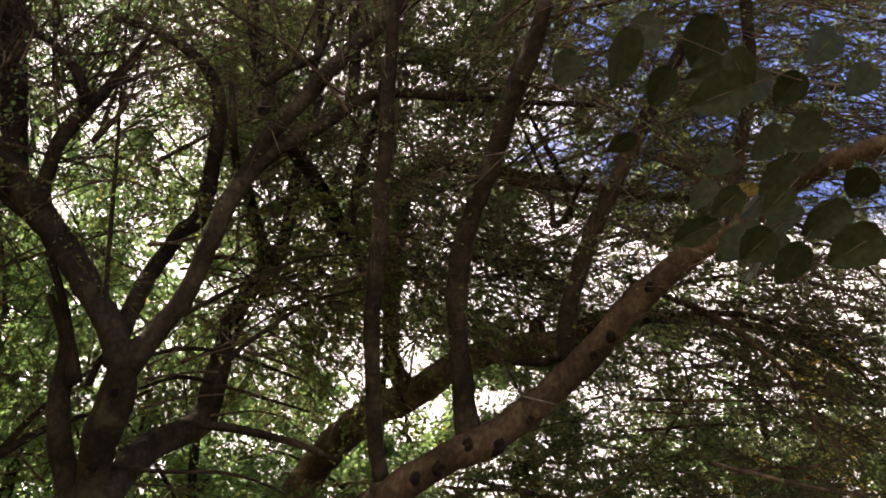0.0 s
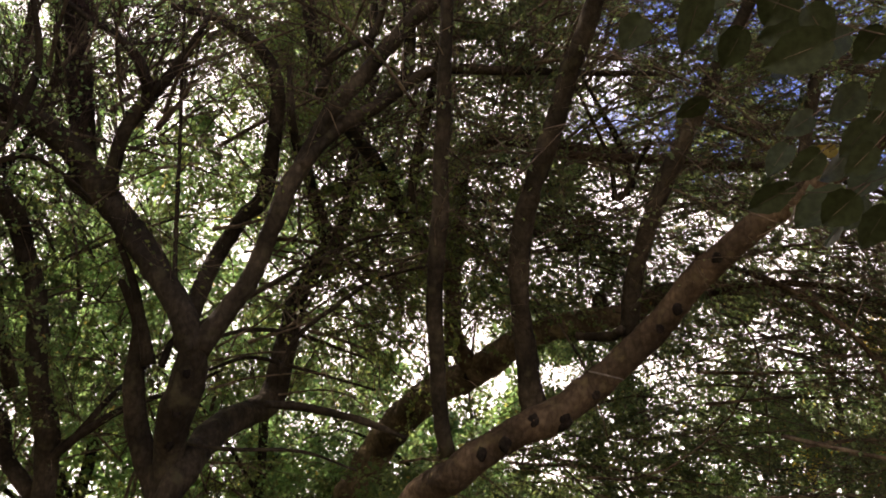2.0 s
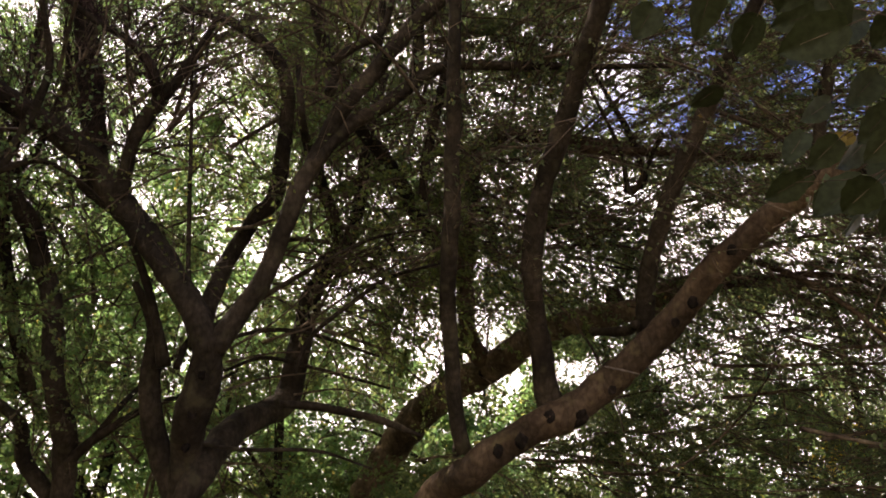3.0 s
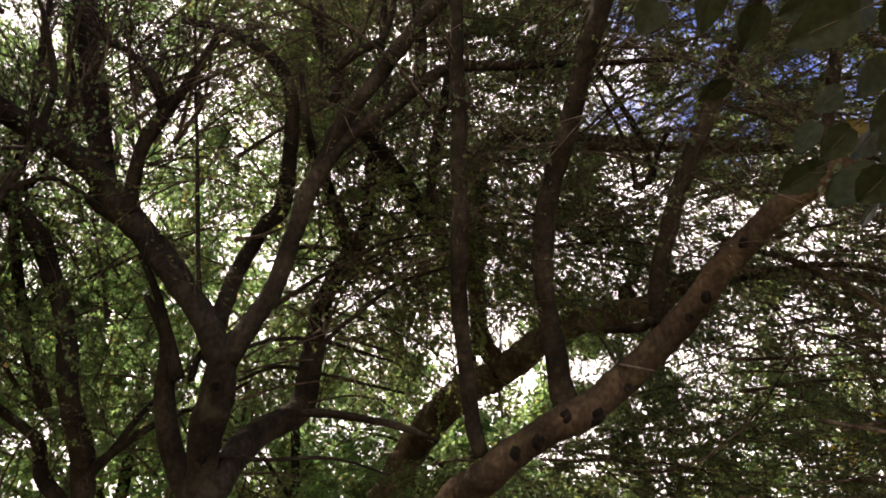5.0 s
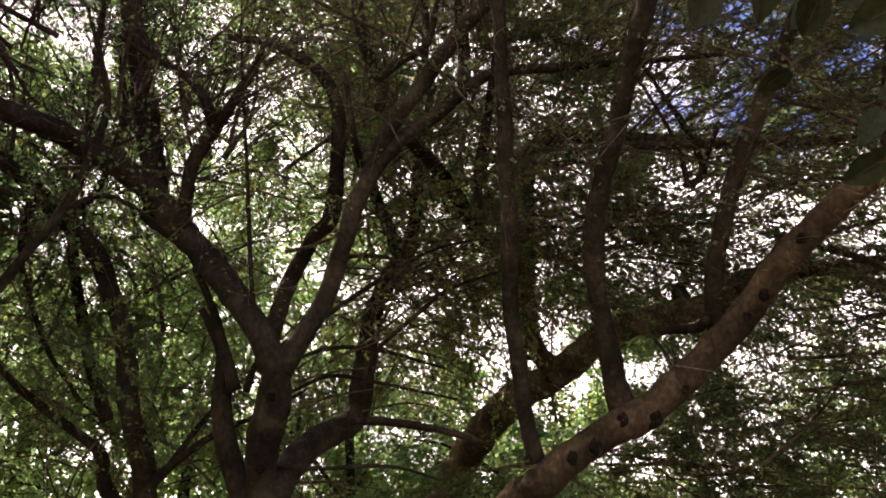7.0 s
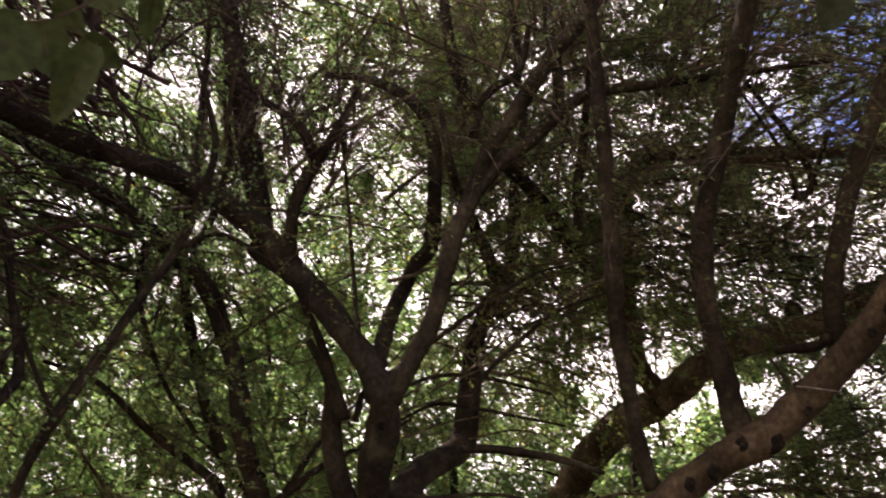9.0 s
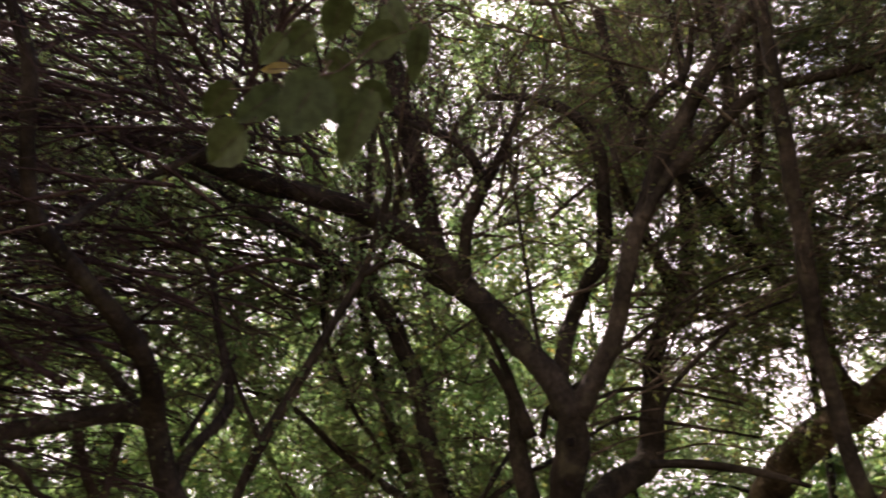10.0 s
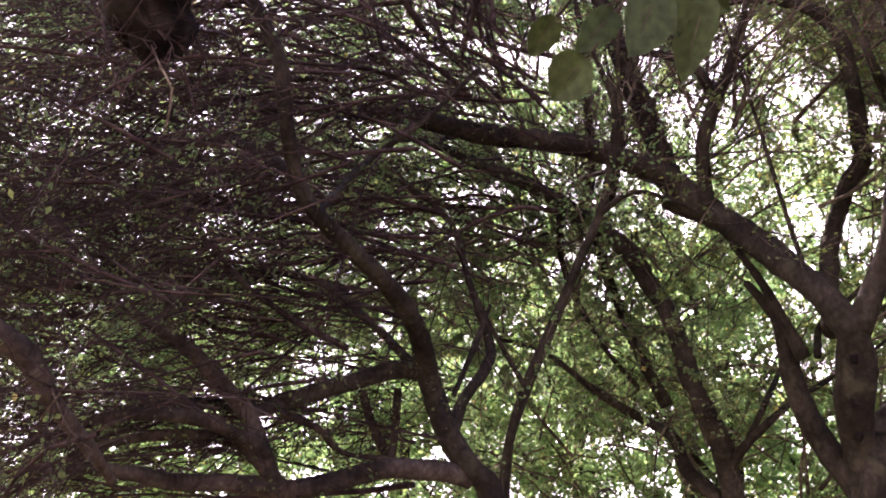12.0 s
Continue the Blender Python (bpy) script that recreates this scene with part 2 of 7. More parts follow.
def grow(rng, start, way, length, radius, droop, wander, k=7):
    """Curved twigs from many starts at once: points (n, k, 3) and radii (n, k)."""
    n = len(start)
    pts = np.zeros((n, k, 3))
    pts[:, 0] = start
    d = unit(way)
    bend = rng.normal(0, wander, (n, 3))
    for i in range(1, k):
        pts[:, i] = pts[:, i - 1] + d * (length / (k - 1))[:, None]
        d = unit(d + bend / k * 2 + rng.normal(0, wander * 0.35, (n, 3)) + np.array([0, 0, -1.0]) * (droop / k)[:, None])
    rad = radius[:, None] * np.linspace(1, 0.25, k)[None, :]
    return pts, rad


def twig_mesh(pts, rad):
    """Three-sided tubes along the twigs, as one mesh."""
    n, k, _ = pts.shape
    tan = unit(np.gradient(pts, axis=1))
    e1 = unit(np.cross(tan, np.array([0.37, 0.21, 0.9])))
    e2 = np.cross(tan, e1)
    rings = [pts + rad[:, :, None] * (e1 * math.cos(a) + e2 * math.sin(a)) for a in (0, 2.094, 4.189)]
    v = np.stack(rings, 2).reshape(-1, 3)
    base = (np.arange(n)[:, None, None] * k + np.arange(k - 1)[None, :, None]) * 3
    j = np.arange(3)[None, None, :]
    f = np.stack([base + j, base + (j + 1) % 3, base + 3 + (j + 1) % 3, base + 3 + j], -1).reshape(-1, 4)
    return v, f


LEAF = np.array([(0, 0, 0), (0.35, 0.46, 0.09), (0, 1, -0.06), (-0.35, 0.46, 0.09)])


def leaf_mesh(rng, at, along, size):
    """Small folded leaves, one each at the places given, as one mesh."""
    n = len(at)
    y = unit(along)
    x = unit(np.cross(y, unit(np.array([0, 0, 1.0]) + rng.normal(0, 0.75, (n, 3)))))
    z = np.cross(x, y)
    wide = size * rng.uniform(0.8, 1.25, n)
    v = (at[:, None, :] + x[:, None, :] * (LEAF[None, :, 0, None] * wide[:, None, None]) + y[:, None, :] * (LEAF[None, :, 1, None] * size[:, None, None])
         + z[:, None, :] * (LEAF[None, :, 2, None] * (size * rng.uniform(-0.5, 2.0, n))[:, None, None])).reshape(-1, 3)
    f = np.arange(n)[:, None] * 4 + np.array([0, 1, 2, 3])
    return v, f


def leaves_on(rng, pts, each, size, spread=0.6, loose=0.004):
    """Places and ways of leaves along twigs: each is the mean number on a twig."""
    n, k, _ = pts.shape
    count = rng.poisson(each)
    who = np.repeat(np.arange(n), count)
    u = rng.uniform(0.12, 1.0, len(who)) * (k - 1.001)
    i = u.astype(int)
    w = (u - i)[:, None]
    at = pts[who, i] * (1 - w) + pts[who, i + 1] * w
    along = unit(pts[who, i + 1] - pts[who, i]) + rng.normal(0, spread, (len(who), 3)) + np.array([0, 0, -0.25])
    at = at + unit(along) * 0.006 + rng.normal(0, loose, at.shape)
    return at, along, rng.uniform(size[0], size[1], len(who))


def tube(pts, rad, sides=6):
    """One closed thin branch: verts and triangles."""
    k = len(pts)
    tan = unit(np.gradient(pts, axis=0))
    e1 = unit(np.cross(tan, np.array([0.37, 0.21, 0.9])))
    e2 = np.cross(tan, e1)
    a = np.arange(sides) * 2 * np.pi / sides
    v = (pts[:, None, :] + rad[:, None, None] * (e1[:, None, :] * np.cos(a)[None, :, None] + e2[:, None, :] * np.sin(a)[None, :, None])).reshape(-1, 3)
    i, j = np.meshgrid(np.arange(k - 1), np.arange(sides), indexing="ij")
    n = (j + 1) % sides
    f = np.vstack([np.stack([i * sides + j, i * sides + n, (i + 1) * sides + n], -1).reshape(-1, 3),
                   np.stack([i * sides + j, (i + 1) * sides + n, (i + 1) * sides + j], -1).reshape(-1, 3)])
    return v, f


def crown(tree, clumps, seed, leaf_mat, size, leafy, long=0.42, label="", arms=True, stout=1.0, wood=None, combed=0.0):
    """Thin branches with twigs, side twigs and leaves, in soft clumps. A clump: x, y, z, reach, number of twigs, way x, y, z, share of leaves. combed: how far twigs follow their branch."""
    wood = wood or twig_bark
    if arms:
        size, leafy = (size[0] * 0.72, size[1] * 0.76), leafy * 1.6
    rng = np.random.default_rng(seed)
    P, W, LF, ARM = [], [], [], []
    for x, y, z, reach, number, wx, wy, wz, share in clumps:
        n = max(1, int(round(number / 11)))
        w = np.array([wx, wy, wz])
        P.append(np.array([x, y, z]) + rng.normal(0, 0.55, (n, 3)) * reach - w * 0.5)
        W.append(w + rng.normal(0, 0.3 - 0.15 * combed, (n, 3)))
        LF.append(share * rng.gamma(1.0, 1.0, n))
        ARM.append(np.full(n, long * 2.6))
    P, W, LF, ARM = np.vstack(P), np.vstack(W), np.concatenate(LF), np.concatenate(ARM)
    n = len(P)
    arm, ar = grow(rng, P, W, rng.uniform(0.7, 1.3, n) * ARM, rng.uniform(0.003, 0.0068, n) * stout * rng.choice([0.8, 1.0, 1.0, 1.7], n), rng.uniform(-0.1, 1.3, n), 0.3, 8)
    if arms:
        for p, r in zip(arm, ar):
            mesh_part("branch", *tube(p, r, 5), wood, tree)
    # twigs from every thin branch
    per = 11
    who = np.repeat(np.arange(n), per)
    u = rng.integers(1, 8, len(who))
    fwd = unit(arm[who, u] - arm[who, u - 1])
    out = unit(rng.normal(0, 1, (len(who), 3)) * np.array([1, 1, 0.55]))
    twig, tr = grow(rng, arm[who, u], fwd * (0.75 + 0.35 * combed) + out * (0.75 - 0.4 * combed), rng.uniform(0.5, 1.3, len(who)) * long, rng.uniform(0.0013, 0.003, len(who)) * stout, rng.uniform(0.0, 1.0, len(who)), 0.3, 3)
    tl = LF[who] * rng.gamma(3.0, 1 / 3.0, len(who))
    v1, f1 = twig_mesh(twig, tr)
    at, along, s = leaves_on(rng, twig, leafy * tl * (1.0 if arms else 1.8), size, 0.6, 0.004 if arms else 0.05)
    if arms:
        # side twigs from every twig
        fork = 2 if combed else 1
        sub = np.repeat(np.arange(len(twig)), fork)
        u = rng.integers(1, 3, len(sub))
        sw = unit(twig[sub, u] - twig[sub, u - 1]) + rng.normal(0, 0.55, (len(sub), 3))
        side, sr = grow(rng, twig[sub, u], sw, rng.uniform(0.2, 0.55, len(sub)) * long, rng.uniform(0.0009, 0.0018, len(sub)), rng.uniform(0.1, 0.9, len(sub)), 0.35, 2)
        v2, f2 = twig_mesh(side, sr)
        v1, f1 = np.vstack([v1, v2]), np.vstack([f1, f2 + len(v1)])
        more = leaves_on(rng, side, leafy * 1.6 / fork * tl[sub], size)
        at, along, s = (np.concatenate([p, q]) for p, q in zip((at, along, s), more))
    mesh_part("brushwood", v1, f1, wood, tree, "", "stuff")
    v, f = leaf_mesh(rng, at, along, s)
    mesh_part("foliage", v, f, leaf_mat, tree, label, "stuff", smooth=False)


def shoots(tree, where, seed, each, length, way, bare, leaf_mat, size, wood, thick=0.0028, droop=0.3, wander=0.3):
    """Young shoots that spring from the limbs of a tree where the test holds: each is their number to the metre; each has side twigs, and leaves."""
    rng = np.random.default_rng(seed)
    at, fwd = [], []
    for owner, c, r in CENTRES:
        if owner is not tree:
            continue
        step = np.linalg.norm(np.diff(c, axis=0), axis=1)
        for i in range(len(step)):
            if where(c[i], r[i]):
                for q in range(rng.poisson(step[i] * each)):
                    at.append(c[i])
                    fwd.append((c[i + 1] - c[i]) / max(step[i], 1e-6))
    at, fwd = np.array(at), np.array(fwd)
    n = len(at)
    d = fwd * 0.35 + rng.normal(0, 0.45, (n, 3)) + np.array(way)
    rod, rr = grow(rng, at, d, rng.uniform(0.45, 1.25, n) * length, rng.uniform(0.7, 1.5, n) * thick, np.full(n, droop), wander, 5)
    v, f = twig_mesh(rod, rr)
    who = np.repeat(np.arange(n), 6)
    u = rng.integers(1, 5, len(who))
    out = unit(rod[who, u] - rod[who, u - 1]) + rng.normal(0, 0.45, (len(who), 3))
    side, sr = grow(rng, rod[who, u], out, rng.uniform(0.15, 0.5, len(who)) * length, rng.uniform(0.0009, 0.0016, len(who)), np.full(len(who), droop), wander, 3)
    v2, f2 = twig_mesh(side, sr)
    mesh_part("brushwood", np.vstack([v, v2]), np.vstack([f, f2 + len(v)]), wood, tree, "", "stuff")
    leaf = [leaves_on(rng, rod, np.full(n, bare * 1.5), size), leaves_on(rng, side, np.full(len(who), bare), size)]
    lv, lf = leaf_mesh(rng, *(np.concatenate([p, q]) for p, q in zip(*leaf)))
    mesh_part("foliage", lv, lf, leaf_mat, tree, "", "stuff", smooth=False)


def back_tree(x, y, height, bend, seed, low=0.2):
    """A farther, thin tree: a bent trunk and some limbs."""
    rng = np.random.default_rng(seed)
    tree = thing("background_tree", "farther thin tree with loose light-green leaves", "tree", "trees behind")
    tree_bark[tree.name] = bark
    k = np.linspace(0, 1, 6)
    wob = np.cumsum(rng.normal(0, 0.09, (6, 2)), 0)
    tx, ty, tz = x + bend * k ** 2 + wob[:, 0], y + wob[:, 1], k * height - 0.05
    tr = 0.012 * height * (1.15 - k)
    limb(tree, "trunk", list(zip(tx, ty, tz, tr)), sides=10)
    for q in range(7):
        u = rng.uniform(low + 0.1, 0.95)
        at = np.array([np.interp(u, k, tx), np.interp(u, k, ty), np.interp(u, k, tz)])
        a = rng.uniform(0, 6.28)
        reach = height * 0.24 * rng.uniform(0.6, 1.2)
        tip = at + np.array([math.cos(a) * reach, math.sin(a) * reach, reach * rng.uniform(0.3, 0.9)])
        mid = (at + tip) / 2 + np.array([0, 0, 0.1 * reach])
        r = 0.012 * height * (1.15 - u) * 0.5
        limb(tree, "limb", [(*at, r), (*mid, r * 0.7), (*tip, r * 0.3)], sides=8)
    return tree


def knot(tree, at, facing, radius):
    """A branch scar: a raised rim round a sunken, dark middle."""
    z = unit(np.array(facing))
    x = unit(np.cross(z, np.array([0.2, 0.1, 1.0])))
    y = np.cross(z, x)
    sides = 12
    rings = [(1.1, -0.4), (0.98, -0.02), (0.8, 0.1), (0.5, 0.12), (0.2, 0.08)]
    v, f = [], []
    for i, (r, h) in enumerate(rings):
        for j in range(sides):
            a = j * 2 * math.pi / sides
            q = r * radius * (1 + 0.45 * noise.noise(Vector((math.cos(a) * 1.5 + at[0] * 40, math.sin(a) * 1.5, at[2] * 40))))
            v.append(np.array(at) + x * math.cos(a) * q * 0.8 + y * math.sin(a) * q + z * h * radius)
    v.append(np.array(at))
    for i in range(len(rings) - 1):
        for j in range(sides):
            a, b = i * sides + j, i * sides + (j + 1) % sides
            f += [(a, b, b + sides), (a, b + sides, a + sides)]
    last = (len(rings) - 1) * sides
    f += [(last + j, last + (j + 1) % sides, len(v) - 1) for j in range(sides)]
    return mesh_part("knot", v, f, knot_and_unlit_wood, tree, "dark round branch scar")


def large_leaf(parent, at, tip, facing, width, mat, curl=0.1):
    """One broad leaf with a midrib fold, a wavy toothed edge, a curled tip and a thin blade, with its stalk."""
    at, tip = np.array(at, dtype=float), np.array(tip, dtype=float)
    y = tip - at
    length = np.linalg.norm(y)
    y /= length
    x = unit(np.cross(y, np.array(facing)))
    z = np.cross(x, y)
    rows, cols = 9, 7
    v, f = [], []
    for side in (0.0, -0.0005):
        for i in range(rows):
            u = i / (rows - 1)
            half = width / 2 * (math.sin(math.pi * min(1, 0.06 + u * 0.94) ** 0.8) ** 0.75 if i < rows - 1 else 0.02)
            for j in range(cols):
                s = (j / (cols - 1) - 0.5) * 2
                edge = 1 + (0.07 if (i + j) % 2 else -0.03) * (abs(s) == 1)
                h = abs(s) * width * 0.12 - curl * length * u * u + 0.012 * length * math.sin(9 * u + 2 * s)
                v.append(at + x * s * half * edge + y * u * length + z * (h + side))
    for layer in (0, rows * cols):
        for i in range(rows - 1):
            for j in range(cols - 1):
                a = layer + i * cols + j
                q = (a, a + 1, a + cols + 1, a + cols)
                f.append(q if layer == 0 else q[::-1])
    leaf = mesh_part("leaf", v, f, mat, parent)
    stalk = np.array([at + y * length * 0.9 * u - z * width * 0.005 for u in np.linspace(-0.35, 0.75, 6)])
    mesh_part("stalk", *tube(stalk, np.linspace(0.0011, 0.0004, 6), 5), twig_bark, leaf)
    return leaf


# ---- ground ----
def ground_sheet():
    n, half = 60, 400.0
    a = np.linspace(-1, 1, n)
    g = np.sign(a) * np.abs(a) ** 2.6 * half
    x, y = np.meshgrid(g, g)
    z = np.array([0.12 * noise.noise(Vector((p * 0.25, q * 0.25, 0))) for p, q in zip(x.ravel(), y.ravel())]) - 0.03
    i, j = np.meshgrid(np.arange(n - 1), np.arange(n - 1), indexing="ij")
    f = np.stack([i * n + j, i * n + j + 1, (i + 1) * n + j + 1, (i + 1) * n + j], -1).reshape(-1, 4)
    ob = mesh_part("ground", np.stack([x.ravel(), y.ravel(), z], 1), f, bounce_ground, None)
    tagged(ob, "uneven ground out of view, paled to bounce light up", "ground", "", "structure")


ground_sheet()

# ---- the trees: trunks and limbs ----
forked_tree = thing("forked_tree", "small forked tree with grey-brown rough bark and green leaves", "tree")
leaning_tree = thing("leaning_tree", "tree with a heavy leaning knotty trunk and upright shoots", "tree")
knotty_tree = thing("knotty_tree", "tree with one heavy knotty limb bending over sideways", "tree")
arching_tree = thing("arching_tree", "thin tree whose trunk bends over in an arch", "tree")
left_tree = thing("crooked_tree", "crooked dark tree with a forked trunk and bare twigs", "tree")
low_tree = thing("low_spreading_tree", "low tree with long arching limbs and dense dead twigs", "tree")
slender_tree = thing("slender_tree", "slender slanting tree with thin bark and few limbs", "tree")
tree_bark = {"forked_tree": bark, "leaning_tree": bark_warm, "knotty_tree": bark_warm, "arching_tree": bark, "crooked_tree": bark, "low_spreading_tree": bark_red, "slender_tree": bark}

pale_tree = thing("pale_tree", "tall pale-barked tree standing well behind the others", "tree")
tree_bark[pale_tree.name] = bark_pale
limb(pale_tree, "trunk", [(-4.30, 7.30, -0.05, 0.130), (-4.26, 7.28, 1.5, 0.105), (-4.20, 7.27, 3.0, 0.090), (-4.24, 7.27, 4.2, 0.080), (-4.30, 7.25, 5.4, 0.062), (-4.28, 7.2, 6.6, 0.035)])
limb(pale_tree, "limb", [(-4.23, 7.27, 4.0, 0.040), (-4.05, 7.2, 4.6, 0.032), (-3.95, 7.15, 5.3, 0.020), (-3.98, 7.1, 6.0, 0.010)])
limb(pale_tree, "limb", [(-4.27, 7.26, 4.8, 0.035), (-4.55, 7.2, 5.3, 0.026), (-4.7, 7.1, 6.0, 0.012)])

# ---- trees farther off: trunks and limbs ----
behind = [back_tree(*row) for row in [
    (-8.5, 2.0, 5.5, 0.4, 201), (-7.4, 4.4, 5.2, -0.3, 205), (-6.0, 5.6, 6.0, 0.5, 209), (-4.9, 6.6, 5.4, -0.4, 213), (-3.7, 7.2, 6.2, 0.3, 217),
    (-2.3, 7.6, 5.4, -0.3, 221), (-0.7, 7.8, 5.6, 0.4, 225), (1.0, 7.7, 5.2, -0.4, 229), (2.6, 7.2, 5.4, 0.3, 233), (4.3, 6.6, 5.4, 0.3, 237)]]


# ---- sunlit trees at the far edge of the grove ----
def grove_tree(turn, away, height, spread, seed, leaf_mat, fullness, blade=(0.055, 0.09)):
    """A leafy tree down to the ground, turn degrees to the left of straight ahead."""
    rng = np.random.default_rng(seed)
    x, y = -away * math.sin(radians(turn)), away * math.cos(radians(turn))
    tree = thing("grove_and_shading_tree", "leafy tree with green leaves down to the ground; unseen ones behind add shade", "tree", "sunlit trees")
    tree_bark[tree.name] = bark
    limb(tree, "trunk", [(x, y, -0.05, 0.09), (x + 0.1, y, height * 0.35, 0.07), (x - 0.1, y + 0.1, height * 0.7, 0.045), (x, y, height * 0.95, 0.012)], sides=10)
    clumps = []
    for q in range(14):
        z = height * (0.12 + 0.8 * (q + rng.uniform(0, 1)) / 14)
        a, r = rng.uniform(0, 6.28), spread * rng.uniform(0.3, 1.0) * (1.1 - 0.5 * z / height)
        tip = (x + math.cos(a) * r, y + math.sin(a) * r, z)
        if q % 2:
            limb(tree, "limb", [(x, y, z * 0.75, 0.03), ((x + tip[0]) / 2, (y + tip[1]) / 2, z * 0.92, 0.02), (*tip, 0.007)], sides=7)
        clumps.append((*tip, 0.7, fullness, math.cos(a) * 0.5, math.sin(a) * 0.5, 0.2, 1.0))
    crown(tree, clumps, seed + 1, leaf_mat, blade, 14.0, 0.7, arms=False)


for row in [(74, 9.5, 4.6, 1.5, 301), (63, 10.5, 5.2, 1.6, 303), (53, 10.0, 5.8, 1.6, 305), (45, 11.0, 6.2, 1.6, 307), (37, 10.2, 6.2, 1.6, 309), (29, 11.0, 6.2, 1.6, 311),
            (21, 10.4, 5.0, 1.5, 313), (10, 11.0, 4.0, 1.5, 315), (-1, 10.5, 3.6, 1.5, 317), (-12, 11.0, 4.0, 1.5, 319), (-24, 10.4, 4.4, 1.5, 321)]:
    grove_tree(*row, leaf_light, 28, (0.07, 0.115))
# unseen trees added behind the camera to cut the fill light on the limbs
for row in [(105, 6.0, 5.6, 2.0, 331), (135, 5.6, 6.0, 2.0, 333), (165, 5.8, 6.0, 2.0, 335), (195, 5.6, 6.0, 2.0, 337), (225, 5.8, 6.0, 2.0, 339), (255, 5.6, 5.6, 2.0, 341), (285, 6.5, 5.4, 2.0, 343)]:
    grove_tree(*row, leaf_green, 8, (0.13, 0.19))
limb(forked_tree, "trunk", [(-1.57, 3.87, -0.05, 0.130), (-1.57, 3.85, 0.25, 0.099), (-1.57, 3.81, 1.20, 0.084), (-1.57, 3.77, 2.10, 0.076), (-1.52, 3.64, 2.33, 0.082), (-1.46, 3.55, 2.49, 0.078), (-1.42, 3.49, 2.63, 0.066), (-1.47, 3.47, 2.74, 0.045)])
limb(forked_tree, "limb", [(-1.41, 3.49, 2.61, 0.062), (-1.50, 3.47, 2.83, 0.061), (-1.74, 3.52, 3.13, 0.066), (-1.96, 3.59, 3.39, 0.072), (-2.11, 3.62, 3.52, 0.074), (-2.22, 3.62, 3.61, 0.066)])
limb(forked_tree, "limb", [(-2.10, 3.63, 3.51, 0.077), (-2.21, 3.63, 3.71, 0.069), (-2.27, 3.60, 4.01, 0.065), (-2.33, 3.55, 4.36, 0.063), (-2.35, 3.43, 4.62, 0.060), (-2.35, 3.30, 4.91, 0.054), (-2.34, 3.15, 5.25, 0.044)])
limb(forked_tree, "limb", [(-2.02, 3.59, 3.44, 0.076), (-2.14, 3.44, 3.63, 0.068), (-2.32, 3.21, 3.74, 0.059), (-2.50, 2.87, 3.76, 0.055), (-2.69, 2.60, 3.77, 0.050), (-2.86, 2.34, 3.81, 0.045), (-3.03, 2.04, 3.79, 0.038), (-3.19, 1.76, 3.75, 0.029), (-3.35, 1.50, 3.68, 0.018)])
limb(forked_tree, "limb", [(-2.00, 3.56, 3.44, 0.043), (-1.96, 3.49, 3.61, 0.037), (-1.91, 3.44, 3.76, 0.037), (-1.81, 3.43, 3.94, 0.035), (-1.72, 3.43, 4.08, 0.029), (-1.62, 3.42, 4.27, 0.021), (-1.53, 3.39, 4.49, 0.012)])
limb(forked_tree, "limb", [(-1.81, 3.43, 3.94, 0.026), (-1.83, 3.31, 4.07, 0.026), (-1.95, 3.24, 4.19, 0.022), (-2.07, 3.19, 4.25, 0.017), (-2.23, 3.12, 4.36, 0.012)])
limb(forked_tree, "limb", [(-1.40, 3.49, 2.63, 0.055), (-1.30, 3.51, 2.81, 0.049), (-1.20, 3.51, 2.98, 0.046), (-1.12, 3.47, 3.20, 0.045), (-1.06, 3.45, 3.40, 0.046), (-0.98, 3.45, 3.55, 0.041)])
limb(forked_tree, "limb", [(-1.00, 3.46, 3.53, 0.038), (-0.86, 3.45, 3.85, 0.042), (-0.71, 3.47, 4.10, 0.043), (-0.51, 3.48, 4.39, 0.044), (-0.32, 3.44, 4.56, 0.041), (-0.06, 3.38, 4.77, 0.034)])
limb(forked_tree, "limb", [(-0.99, 3.44, 3.52, 0.035), (-0.84, 3.49, 3.76, 0.037), (-0.68, 3.55, 3.93, 0.036), (-0.52, 3.61, 4.10, 0.038), (-0.35, 3.60, 4.18, 0.029), (-0.03, 3.64, 4.20, 0.024), (0.32, 3.69, 4.21, 0.019), (0.82, 3.76, 4.23, 0.012)])
limb(forked_tree, "limb", [(-0.52, 3.61, 4.10, 0.035), (-0.51, 3.57, 4.32, 0.033), (-0.52, 3.51, 4.58, 0.030), (-0.51, 3.40, 4.83, 0.024)])
limb(forked_tree, "limb", [(-1.57, 3.73, 2.72, 0.047), (-1.58, 3.83, 2.98, 0.046), (-1.55, 3.94, 3.26, 0.045), (-1.44, 3.96, 3.50, 0.043), (-1.33, 3.96, 3.65, 0.044), (-1.28, 3.86, 4.01, 0.041), (-1.27, 3.76, 4.25, 0.038), (-1.36, 3.67, 4.42, 0.035), (-1.56, 3.59, 4.54, 0.028), (-1.82, 3.52, 4.60, 0.019)])
limb(forked_tree, "limb", [(-1.57, 3.74, 1.95, 0.055), (-1.50, 3.77, 2.14, 0.070), (-1.46, 4.11, 2.42, 0.072), (-1.40, 4.39, 2.54, 0.074), (-1.33, 4.51, 2.66, 0.070), (-1.30, 4.55, 2.97, 0.063), (-1.25, 4.58, 3.29, 0.058), (-1.16, 4.60, 3.52, 0.052), (-1.03, 4.58, 3.73, 0.044), (-0.95, 4.46, 4.03, 0.038), (-0.92, 4.38, 4.22, 0.031), (-0.81, 4.31, 4.66, 0.021)])
